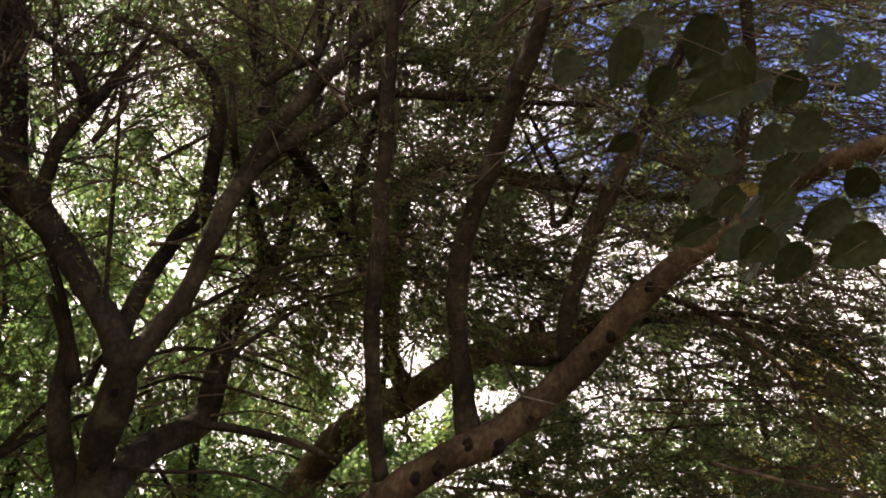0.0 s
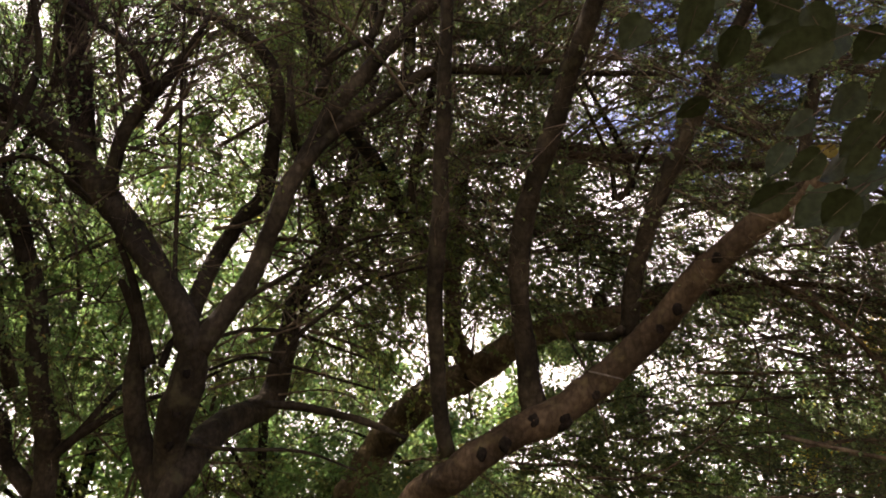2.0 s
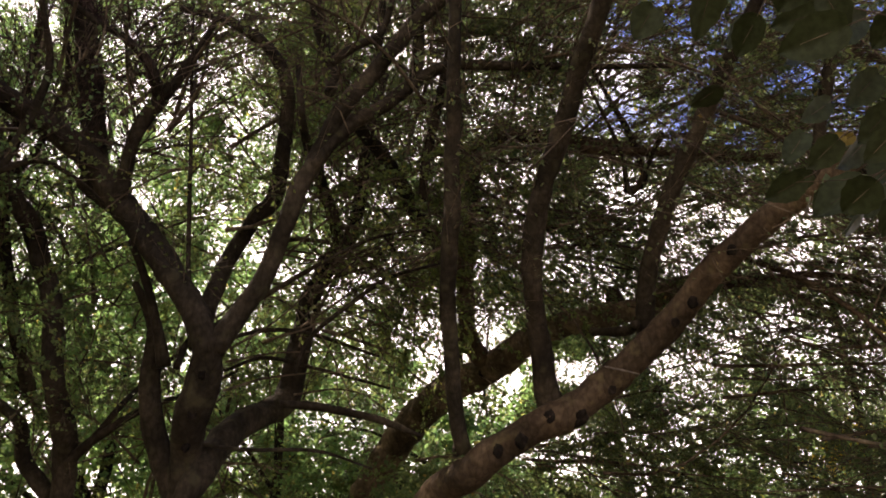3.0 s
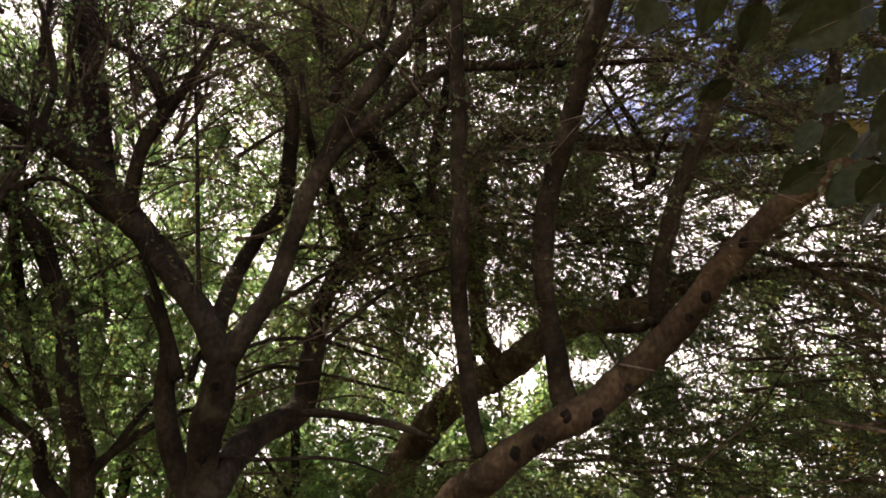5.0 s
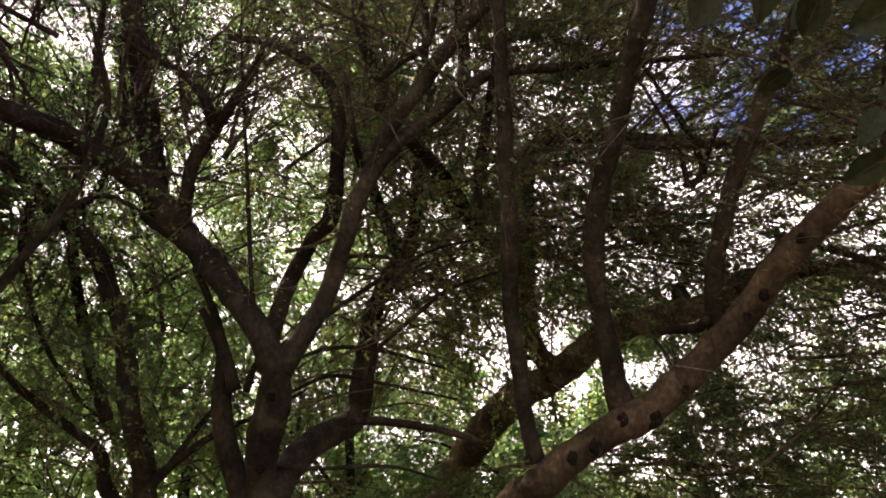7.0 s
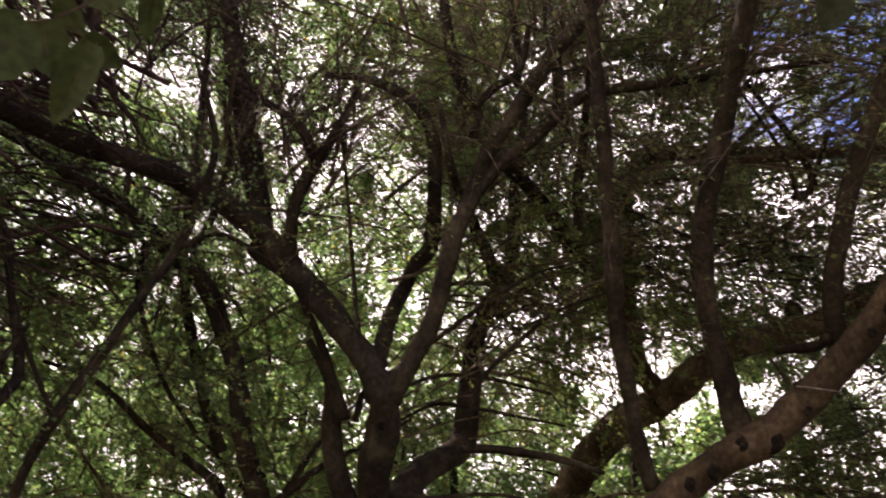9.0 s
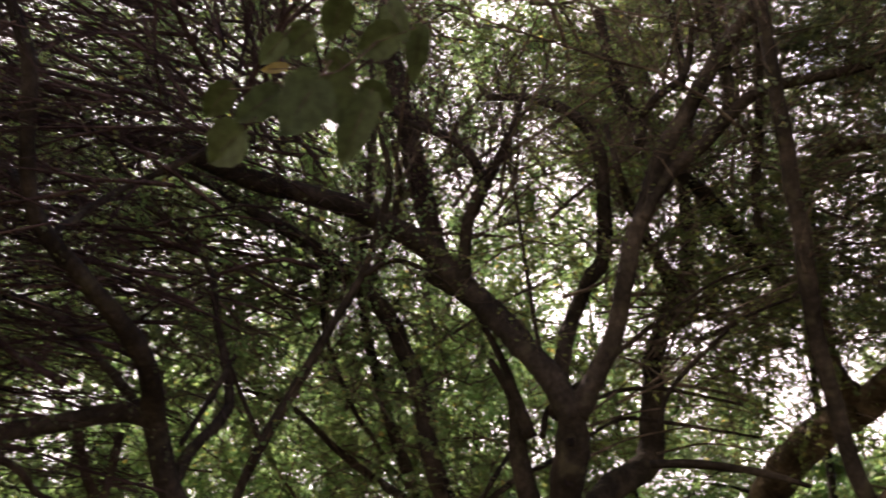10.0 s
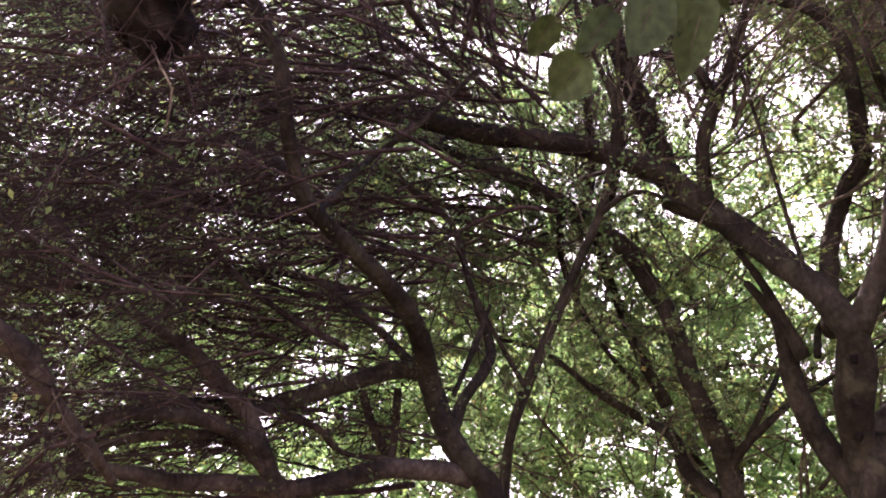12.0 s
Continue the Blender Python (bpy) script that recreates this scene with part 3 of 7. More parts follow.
limb(forked_tree, "limb", [(-1.10, 4.59, 3.60, 0.042), (-1.13, 4.44, 3.77, 0.038), (-1.18, 4.25, 3.92, 0.034), (-1.11, 3.62, 3.88, 0.024), (-1.15, 3.57, 4.21, 0.015)])
limb(forked_tree, "limb", [(-1.05, 3.90, 4.26, 0.032), (-1.05, 3.93, 4.44, 0.046), (-1.10, 3.87, 4.56, 0.043), (-1.14, 3.77, 4.77, 0.039), (-1.15, 3.63, 5.07, 0.030)])
limb(forked_tree, "limb", [(-0.93, 3.39, 4.08, 0.023), (-0.82, 3.41, 4.19, 0.023), (-0.69, 3.48, 4.34, 0.021), (-0.61, 3.40, 4.54, 0.015)])
limb(forked_tree, "limb", [(-0.85, 3.64, 3.91, 0.032), (-0.74, 4.30, 3.96, 0.044), (-0.65, 4.59, 3.83, 0.045), (-0.55, 4.76, 3.73, 0.043), (-0.44, 4.96, 3.58, 0.036)])
limb(forked_tree, "limb", [(-1.58, 3.84, 1.88, 0.050), (-1.67, 3.88, 2.10, 0.060), (-1.74, 3.88, 2.25, 0.058), (-1.79, 3.84, 2.38, 0.055), (-1.81, 3.80, 2.56, 0.051), (-1.80, 3.76, 2.75, 0.046), (-1.83, 3.75, 2.87, 0.030), (-1.92, 3.70, 3.05, 0.020)])
limb(forked_tree, "limb", [(-1.71, 3.70, 2.62, 0.035), (-1.77, 3.64, 2.86, 0.022), (-1.84, 3.58, 3.08, 0.019), (-1.89, 3.52, 3.21, 0.014)])
limb(forked_tree, "limb", [(-1.65, 3.71, 2.62, 0.019), (-1.65, 3.80, 2.78, 0.017), (-1.55, 3.88, 2.89, 0.014), (-1.28, 3.86, 3.04, 0.014), (-1.01, 3.83, 3.19, 0.011), (-0.75, 3.86, 3.33, 0.008), (-0.49, 3.93, 3.40, 0.006)])
limb(forked_tree, "limb", [(-1.13, 3.89, 2.63, 0.010), (-1.05, 3.88, 2.82, 0.012), (-0.87, 3.89, 2.98, 0.011), (-0.67, 3.91, 3.13, 0.009), (-0.42, 4.01, 3.24, 0.007)])
limb(forked_tree, "limb", [(-1.19, 3.90, 2.48, 0.019), (-0.95, 3.94, 2.46, 0.020), (-0.73, 4.00, 2.42, 0.017), (-0.52, 4.06, 2.35, 0.011)])
limb(forked_tree, "limb", [(-1.44, 3.69, 2.74, 0.009), (-1.30, 3.93, 2.87, 0.011), (-1.12, 4.16, 2.91, 0.011), (-0.79, 4.35, 2.84, 0.007)])
limb(forked_tree, "limb", [(-1.43, 3.75, 2.61, 0.007), (-1.31, 3.99, 2.74, 0.010), (-1.08, 4.24, 2.74, 0.010), (-0.74, 4.43, 2.68, 0.006)])
limb(forked_tree, "limb", [(-1.58, 3.76, 2.28, 0.008), (-1.28, 3.77, 2.24, 0.010), (-0.97, 3.82, 2.24, 0.008), (-0.72, 3.89, 2.17, 0.005)])
limb(forked_tree, "limb", [(-1.50, 3.49, 2.82, 0.013), (-1.58, 3.54, 3.05, 0.012), (-1.63, 3.50, 3.60, 0.010), (-1.70, 3.44, 4.40, 0.007), (-1.72, 3.40, 4.90, 0.003)], sides=8)
limb(knotty_tree, "trunk", [(-1.66, 6.81, -0.05, 0.250), (-1.62, 6.80, 0.25, 0.191), (-1.50, 6.76, 1.20, 0.161), (-1.36, 6.71, 2.10, 0.147), (-1.13, 6.42, 2.49, 0.134), (-0.89, 6.17, 2.79, 0.128), (-0.55, 5.75, 2.98, 0.119), (-0.19, 5.38, 3.07, 0.100), (0.14, 5.10, 3.20, 0.087), (0.38, 4.88, 3.20, 0.077), (0.65, 4.77, 3.21, 0.070), (0.91, 4.67, 3.31, 0.061), (1.21, 4.61, 3.33, 0.044), (1.64, 4.63, 3.29, 0.032), (2.05, 4.67, 3.22, 0.024), (2.40, 4.65, 3.01, 0.012)], bark_tan)
limb(leaning_tree, "trunk", [(-0.85, 4.22, -0.05, 0.141), (-0.79, 4.21, 0.25, 0.108), (-0.65, 4.17, 1.14, 0.091), (-0.50, 4.12, 1.98, 0.083), (-0.25, 3.88, 2.16, 0.076), (-0.06, 3.84, 2.29, 0.071), (0.16, 3.82, 2.39, 0.073), (0.37, 3.82, 2.53, 0.070), (0.55, 3.75, 2.68, 0.066), (0.74, 3.67, 2.86, 0.065), (0.88, 3.54, 3.01, 0.060), (1.05, 3.43, 3.14, 0.057), (1.18, 3.34, 3.22, 0.052), (1.35, 3.19, 3.29, 0.049), (1.53, 2.99, 3.37, 0.047), (1.75, 2.81, 3.40, 0.042), (2.03, 2.69, 3.43, 0.035), (2.35, 2.57, 3.46, 0.027)])
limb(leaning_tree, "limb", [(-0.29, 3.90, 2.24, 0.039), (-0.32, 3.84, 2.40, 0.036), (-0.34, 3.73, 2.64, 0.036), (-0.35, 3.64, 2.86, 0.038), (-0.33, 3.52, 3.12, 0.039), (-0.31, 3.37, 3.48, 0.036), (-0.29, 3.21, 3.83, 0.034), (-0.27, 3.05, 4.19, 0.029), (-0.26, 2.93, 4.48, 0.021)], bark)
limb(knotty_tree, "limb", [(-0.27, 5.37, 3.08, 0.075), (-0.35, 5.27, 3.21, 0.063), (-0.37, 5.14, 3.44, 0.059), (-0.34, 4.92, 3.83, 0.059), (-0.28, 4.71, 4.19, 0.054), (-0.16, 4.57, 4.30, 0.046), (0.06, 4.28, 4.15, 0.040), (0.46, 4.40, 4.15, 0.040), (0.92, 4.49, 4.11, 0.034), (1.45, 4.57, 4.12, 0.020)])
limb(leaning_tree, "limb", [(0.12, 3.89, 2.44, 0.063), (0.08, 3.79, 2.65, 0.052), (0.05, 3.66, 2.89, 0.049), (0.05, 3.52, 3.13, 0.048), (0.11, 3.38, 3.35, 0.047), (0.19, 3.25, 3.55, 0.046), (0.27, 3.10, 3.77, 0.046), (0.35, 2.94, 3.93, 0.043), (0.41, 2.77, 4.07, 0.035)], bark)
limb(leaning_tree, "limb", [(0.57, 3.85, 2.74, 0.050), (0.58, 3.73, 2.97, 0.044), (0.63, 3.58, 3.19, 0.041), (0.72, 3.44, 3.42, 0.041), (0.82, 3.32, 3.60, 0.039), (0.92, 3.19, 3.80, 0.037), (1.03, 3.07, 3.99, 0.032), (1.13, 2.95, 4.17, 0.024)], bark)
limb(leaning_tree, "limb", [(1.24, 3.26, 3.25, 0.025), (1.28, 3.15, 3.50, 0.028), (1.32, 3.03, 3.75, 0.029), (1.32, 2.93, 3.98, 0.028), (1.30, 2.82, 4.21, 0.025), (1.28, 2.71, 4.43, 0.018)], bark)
limb(knotty_tree, "limb", [(0.32, 3.83, 3.79, 0.022), (0.57, 3.93, 3.82, 0.027), (0.82, 3.94, 3.81, 0.025), (1.28, 4.05, 3.82, 0.018), (1.69, 4.03, 3.86, 0.010)])
limb(knotty_tree, "limb", [(1.03, 4.25, 3.39, 0.019), (1.38, 4.05, 3.12, 0.016), (1.54, 3.92, 2.92, 0.013), (1.70, 3.91, 2.70, 0.010), (1.80, 3.94, 2.40, 0.007)])
limb(knotty_tree, "limb", [(1.00, 4.45, 3.19, 0.018), (1.26, 4.23, 3.19, 0.018), (1.59, 4.05, 3.12, 0.015), (1.96, 4.02, 2.94, 0.010), (2.17, 4.02, 2.70, 0.006)])
limb(leaning_tree, "limb", [(1.35, 3.19, 3.29, 0.011), (1.60, 3.15, 3.15, 0.011), (1.79, 3.14, 2.94, 0.007), (1.92, 3.14, 2.70, 0.004)], bark)
limb(leaning_tree, "limb", [(0.52, 3.75, 2.80, 0.021), (0.48, 3.95, 2.83, 0.025), (0.32, 4.14, 2.89, 0.021)], bark)
limb(leaning_tree, "limb", [(0.71, 3.63, 3.75, 0.012), (0.57, 3.85, 3.53, 0.014), (0.52, 3.76, 3.72, 0.011), (0.39, 3.56, 3.91, 0.008), (0.30, 3.49, 4.06, 0.007)], bark)
limb(leaning_tree, "limb", [(0.59, 4.27, 3.75, 0.015), (0.71, 4.26, 3.81, 0.019), (0.64, 4.14, 4.04, 0.019), (0.54, 4.06, 4.19, 0.015), (0.43, 3.97, 4.37, 0.010)], bark)
limb(leaning_tree, "limb", [(-0.53, 4.02, 3.61, 0.025), (-0.48, 3.89, 3.89, 0.025), (-0.40, 3.76, 4.17, 0.022), (-0.33, 3.63, 4.45, 0.019), (-0.30, 3.50, 4.73, 0.012)], bark)
limb(leaning_tree, "limb", [(-0.75, 3.75, 4.42, 0.019), (-0.73, 3.66, 4.62, 0.022), (-0.73, 3.53, 4.91, 0.019)], bark)
limb(arching_tree, "trunk", [(-2.26, 4.27, -0.05, 0.108), (-2.27, 4.25, 0.25, 0.082), (-2.31, 4.21, 1.18, 0.070), (-2.36, 4.17, 2.07, 0.063), (-2.34, 4.03, 2.39, 0.059), (-2.37, 3.89, 2.64, 0.054), (-2.40, 3.81, 2.98, 0.053), (-2.50, 3.79, 3.24, 0.052), (-2.58, 3.74, 3.43, 0.052), (-2.75, 3.61, 3.63, 0.048), (-2.89, 3.38, 3.80, 0.043), (-3.03, 3.04, 3.88, 0.034), (-3.20, 2.81, 4.00, 0.024), (-3.33, 2.53, 4.00, 0.014)])
limb(arching_tree, "limb", [(-2.33, 4.09, 2.23, 0.029), (-2.19, 4.08, 2.36, 0.025), (-1.99, 4.11, 2.50, 0.017), (-1.92, 4.64, 2.74, 0.014), (-1.69, 4.64, 2.85, 0.009)])
limb(arching_tree, "limb", [(-2.20, 4.07, 2.36, 0.017), (-2.09, 4.13, 2.56, 0.016), (-2.15, 4.64, 2.88, 0.013), (-2.04, 4.67, 3.00, 0.008)])
limb(arching_tree, "limb", [(-2.45, 4.22, 2.08, 0.045), (-2.64, 4.22, 2.28, 0.041), (-2.69, 4.22, 2.46, 0.032), (-2.96, 4.31, 2.63, 0.029), (-3.11, 4.08, 2.78, 0.024), (-3.21, 3.72, 2.97, 0.017), (-3.32, 3.43, 3.01, 0.010)])
limb(arching_tree, "limb", [(-2.87, 4.50, 2.71, 0.040), (-2.91, 4.41, 2.91, 0.037), (-2.95, 4.28, 3.19, 0.036), (-3.00, 4.17, 3.55, 0.031), (-2.99, 3.98, 3.89, 0.022), (-2.94, 3.83, 4.22, 0.015)])
limb(arching_tree, "limb", [(-2.86, 3.77, 3.70, 0.024), (-2.64, 3.74, 3.84, 0.020), (-2.43, 3.57, 4.21, 0.018), (-2.42, 3.45, 4.43, 0.013)])
limb(arching_tree, "limb", [(-2.91, 3.56, 3.72, 0.020), (-2.98, 3.68, 3.41, 0.018), (-2.95, 3.93, 3.04, 0.015), (-2.91, 4.26, 2.78, 0.015)])
limb(arching_tree, "limb", [(-3.06, 4.02, 3.78, 0.030), (-2.86, 3.84, 4.01, 0.028), (-2.72, 3.67, 4.19, 0.024), (-2.65, 3.55, 4.48, 0.023), (-2.57, 3.42, 4.81, 0.018), (-2.51, 3.30, 5.10, 0.010)])
limb(left_tree, "trunk", [(-2.52, 2.81, -0.05, 0.102), (-2.55, 2.79, 0.25, 0.078), (-2.63, 2.73, 1.14, 0.066), (-2.72, 2.66, 1.98, 0.060), (-2.75, 2.55, 2.12, 0.055), (-2.78, 2.45, 2.25, 0.052), (-2.77, 2.34, 2.45, 0.050), (-2.61, 2.09, 2.61, 0.042), (-2.54, 1.88, 2.70, 0.037), (-2.49, 1.65, 2.78, 0.033), (-2.44, 1.44, 2.83, 0.029), (-2.42, 1.33, 2.93, 0.026), (-2.35, 1.22, 3.10, 0.025), (-2.31, 1.15, 3.27, 0.023), (-2.32, 1.07, 3.40, 0.020), (-2.33, 0.97, 3.55, 0.013)])
limb(left_tree, "limb", [(-2.77, 2.32, 2.49, 0.038), (-2.83, 2.18, 2.50, 0.038), (-2.97, 2.00, 2.43, 0.035), (-3.12, 1.83, 2.36, 0.033), (-3.18, 1.71, 2.32, 0.027), (-3.25, 1.50, 2.32, 0.020), (-3.35, 1.28, 2.28, 0.011)])
limb(left_tree, "limb", [(-2.79, 2.48, 2.24, 0.029), (-2.75, 2.52, 2.42, 0.027), (-2.72, 2.62, 2.56, 0.027), (-2.73, 2.68, 2.69, 0.023), (-2.78, 2.60, 2.99, 0.017), (-2.83, 2.54, 3.28, 0.015), (-2.93, 2.33, 3.46, 0.012), (-3.03, 2.19, 3.53, 0.008)])
limb(left_tree, "limb", [(-2.75, 2.45, 2.42, 0.013), (-2.70, 2.56, 2.69, 0.013), (-2.68, 2.63, 2.86, 0.009)])
limb(left_tree, "limb", [(-2.80, 2.27, 2.52, 0.019), (-2.90, 2.05, 2.72, 0.019), (-2.92, 1.82, 2.82, 0.015), (-3.03, 1.56, 2.82, 0.011), (-3.14, 1.35, 2.75, 0.007)])
limb(left_tree, "limb", [(-2.42, 1.33, 2.92, 0.018), (-2.71, 1.36, 3.16, 0.022), (-2.74, 1.19, 3.15, 0.016), (-2.85, 0.99, 3.06, 0.011), (-2.99, 0.80, 2.91, 0.006)])
limb(left_tree, "limb", [(-2.44, 1.44, 2.84, 0.013), (-2.65, 1.81, 3.26, 0.015), (-2.50, 1.99, 3.47, 0.012), (-2.30, 2.16, 3.74, 0.010)])
limb(low_tree, "trunk", [(-2.93, 1.90, -0.05, 0.065), (-2.94, 1.88, 0.25, 0.050), (-2.98, 1.84, 1.11, 0.042), (-3.03, 1.80, 1.93, 0.038), (-3.03, 1.74, 2.03, 0.036), (-3.02, 1.66, 2.16, 0.036), (-3.03, 1.60, 2.26, 0.036), (-3.02, 1.49, 2.34, 0.033), (-3.02, 1.35, 2.44, 0.028), (-2.99, 1.19, 2.49, 0.022), (-3.01, 0.98, 2.57, 0.014), (-3.05, 0.77, 2.60, 0.007)])
limb(low_tree, "limb", [(-3.11, 1.81, 2.34, 0.025), (-3.06, 1.70, 2.29, 0.022), (-3.05, 1.61, 2.26, 0.020)])
limb(low_tree, "limb", [(-3.01, 1.69, 2.12, 0.031), (-2.98, 1.55, 2.16, 0.027), (-3.01, 1.35, 2.21, 0.026), (-3.05, 1.16, 2.19, 0.021), (-3.11, 0.99, 2.13, 0.016), (-3.19, 0.82, 2.04, 0.009)])
limb(low_tree, "limb", [(-3.02, 1.76, 2.01, 0.031), (-3.04, 1.59, 2.14, 0.021), (-3.13, 1.40, 2.17, 0.023), (-3.19, 1.22, 2.13, 0.017), (-3.24, 1.06, 2.06, 0.010)])
limb(low_tree, "limb", [(-2.77, 2.56, 2.08, 0.041), (-2.81, 2.36, 2.10, 0.042), (-2.86, 2.16, 2.09, 0.041), (-2.96, 1.95, 2.03, 0.039), (-3.02, 1.76, 2.00, 0.036), (-3.09, 1.54, 2.01, 0.033), (-3.14, 1.34, 2.00, 0.029), (-3.17, 1.15, 2.02, 0.021), (-3.23, 0.95, 2.00, 0.011)])
limb(low_tree, "limb", [(-2.40, 0.39, 2.26, 0.033), (-2.35, 0.49, 2.17, 0.032), (-2.37, 0.57, 2.14, 0.029), (-2.41, 0.66, 2.05, 0.025), (-2.48, 0.79, 1.97, 0.019), (-2.55, 0.91, 1.90, 0.011)])
limb(low_tree, "limb", [(-3.05, 1.78, 2.29, 0.016), (-3.01, 1.92, 2.25, 0.015), (-3.04, 2.09, 2.17, 0.012), (-2.97, 2.32, 2.16, 0.010)])
limb(low_tree, "limb", [(-2.99, 2.14, 2.43, 0.018), (-3.04, 2.25, 2.29, 0.021), (-3.03, 2.34, 2.16, 0.023)])
limb(low_tree, "limb", [(-2.95, 2.31, 2.46, 0.019), (-2.97, 2.31, 2.29, 0.018), (-3.00, 2.31, 2.12, 0.018)])
limb(slender_tree, "trunk", [(-2.98, 3.12, -0.05, 0.043), (-2.97, 3.10, 0.25, 0.033), (-2.96, 3.06, 1.16, 0.028), (-2.96, 3.02, 2.02, 0.025), (-2.85, 2.95, 2.32, 0.024), (-2.73, 2.93, 2.52, 0.027), (-2.61, 2.97, 2.78, 0.024), (-2.45, 3.01, 3.09, 0.023), (-2.32, 3.06, 3.35, 0.021), (-2.19, 3.05, 3.70, 0.020), (-2.14, 2.99, 3.88, 0.017), (-2.14, 2.89, 4.04, 0.013), (-2.16, 2.75, 4.25, 0.007)])
limb(slender_tree, "limb", [(-2.32, 3.06, 3.35, 0.015), (-2.15, 3.10, 3.42, 0.012), (-1.97, 3.18, 3.33, 0.009), (-1.91, 3.27, 3.28, 0.005)])
limb(slender_tree, "limb", [(-2.73, 2.93, 2.52, 0.012), (-2.77, 2.70, 2.84, 0.011), (-2.78, 2.52, 3.14, 0.008)])
limb(knotty_tree, "limb", [(0.57, 4.94, 3.27, 0.052), (0.56, 4.89, 3.34, 0.051), (0.56, 4.87, 3.39, 0.038)])
# dark hanging mass built as a stub limb; its lack of light is in the colour
limb(low_tree, "limb", [(-1.50, 0.24, 2.89, 0.100), (-1.55, 0.32, 2.74, 0.094), (-1.53, 0.37, 2.66, 0.074), (-1.57, 0.39, 2.60, 0.082), (-1.55, 0.42, 2.56, 0.060), (-1.59, 0.42, 2.53, 0.040), (-1.58, 0.43, 2.51, 0.012)], knot_and_unlit_wood)
limb(leaning_tree, "limb", [(1.18, 3.32, 3.11, 0.007), (1.19, 3.27, 3.12, 0.006), (1.20, 3.22, 3.17, 0.002)], bark_pale)
limb(leaning_tree, "limb", [(0.36, 3.75, 2.60, 0.004), (0.43, 3.67, 2.56, 0.004), (0.49, 3.59, 2.52, 0.003)], bark_pale)
limb(low_tree, "limb", [(-1.54, 0.40, 2.49, 0.002), (-1.48, 0.39, 2.42, 0.002), (-1.47, 0.41, 2.38, 0.002), (-1.49, 0.42, 2.34, 0.002), (-1.50, 0.42, 2.31, 0.001)], twig_bark)
limb(low_tree, "limb", [(-2.35, 0.63, 2.07, 0.003), (-2.30, 0.64, 2.01, 0.002), (-2.27, 0.66, 1.96, 0.002), (-2.25, 0.71, 1.92, 0.001)], twig_bark)
limb(low_tree, "limb", [(-2.38, 0.63, 2.00, 0.002), (-2.32, 0.63, 2.03, 0.002), (-2.27, 0.63, 2.06, 0.001), (-2.24, 0.63, 2.11, 0.001)], twig_bark)
limb(forked_tree, "limb", [(-1.23, 4.42, 3.19, 0.0070), (-0.95, 4.22, 3.33, 0.0055), (-0.68, 4.10, 3.42, 0.0040), (-0.40, 4.09, 3.50, 0.0020)], twig_bark, 7)
limb(forked_tree, "limb", [(-1.25, 4.42, 3.05, 0.0070), (-0.96, 4.28, 3.18, 0.0055), (-0.69, 4.15, 3.29, 0.0040), (-0.38, 4.14, 3.39, 0.0020)], twig_bark, 7)
limb(forked_tree, "limb", [(-1.33, 3.97, 2.82, 0.0060), (-1.08, 4.05, 2.93, 0.0050), (-0.86, 4.11, 3.09, 0.0040), (-0.54, 4.11, 3.18, 0.0020)], twig_bark, 7)
limb(forked_tree, "limb", [(-1.11, 4.47, 3.47, 0.0060), (-0.84, 4.29, 3.46, 0.0050), (-0.63, 4.16, 3.54, 0.0030)], twig_bark, 7)
limb(forked_tree, "limb", [(-1.42, 3.78, 2.73, 0.0060), (-1.22, 3.92, 2.94, 0.0050), (-0.98, 3.94, 3.22, 0.0030), (-0.85, 4.00, 3.36, 0.0020)], twig_bark, 7)
limb(forked_tree, "limb", [(-1.44, 3.80, 2.67, 0.0060), (-1.23, 4.00, 2.77, 0.0050), (-0.93, 4.23, 2.82, 0.0030), (-0.70, 4.37, 2.78, 0.0020)], twig_bark, 7)
limb(forked_tree, "limb", [(-1.46, 3.85, 2.54, 0.0060), (-1.29, 4.04, 2.65, 0.0050), (-0.99, 4.26, 2.73, 0.0030), (-0.74, 4.40, 2.71, 0.0020)], twig_bark, 7)
limb(forked_tree, "limb", [(-1.26, 4.38, 2.64, 0.0060), (-1.01, 4.39, 2.67, 0.0050), (-0.74, 4.44, 2.61, 0.0020)], twig_bark, 7)
knot(leaning_tree, (0.237, 3.785, 2.362), (0.32, -0.67, -0.67), 0.044)
knot(leaning_tree, (-0.026, 3.770, 2.267), (0.15, -0.91, -0.39), 0.035)
knot(leaning_tree, (-0.134, 3.776, 2.226), (0.05, -0.99, -0.15), 0.029)
knot(leaning_tree, (0.388, 3.757, 2.489), (0.14, -0.87, -0.47), 0.022)
knot(leaning_tree, (0.754, 3.594, 2.839), (-0.06, -0.86, -0.50), 0.028)
knot(leaning_tree, (0.914, 3.450, 3.031), (-0.26, -0.92, -0.29), 0.026)
knot(leaning_tree, (0.102, 3.752, 2.377), (-0.13, -0.99, 0.01), 0.031)
knot(leaning_tree, (0.676, 3.632, 2.767), (-0.05, -0.92, -0.40), 0.022)
knot(knotty_tree, (-0.596, 5.660, 2.975), (-0.07, -1.00, -0.02), 0.043)
knot(knotty_tree, (-0.269, 5.370, 3.011), (0.07, -0.94, -0.33), 0.041)
knot(knotty_tree, (-0.763, 5.901, 2.837), (0.11, -0.98, -0.14), 0.038)
knot(knotty_tree, (-0.019, 5.148, 3.104), (0.01, -0.96, -0.30), 0.031)
knot(forked_tree, (-1.472, 3.533, 2.359), (0.35, -0.92, -0.20), 0.025)
knot(forked_tree, (-1.417, 3.461, 2.516), (0.40, -0.89, -0.24), 0.022)
knot(forked_tree, (-1.514, 3.610, 2.226), (0.30, -0.95, -0.11), 0.023)
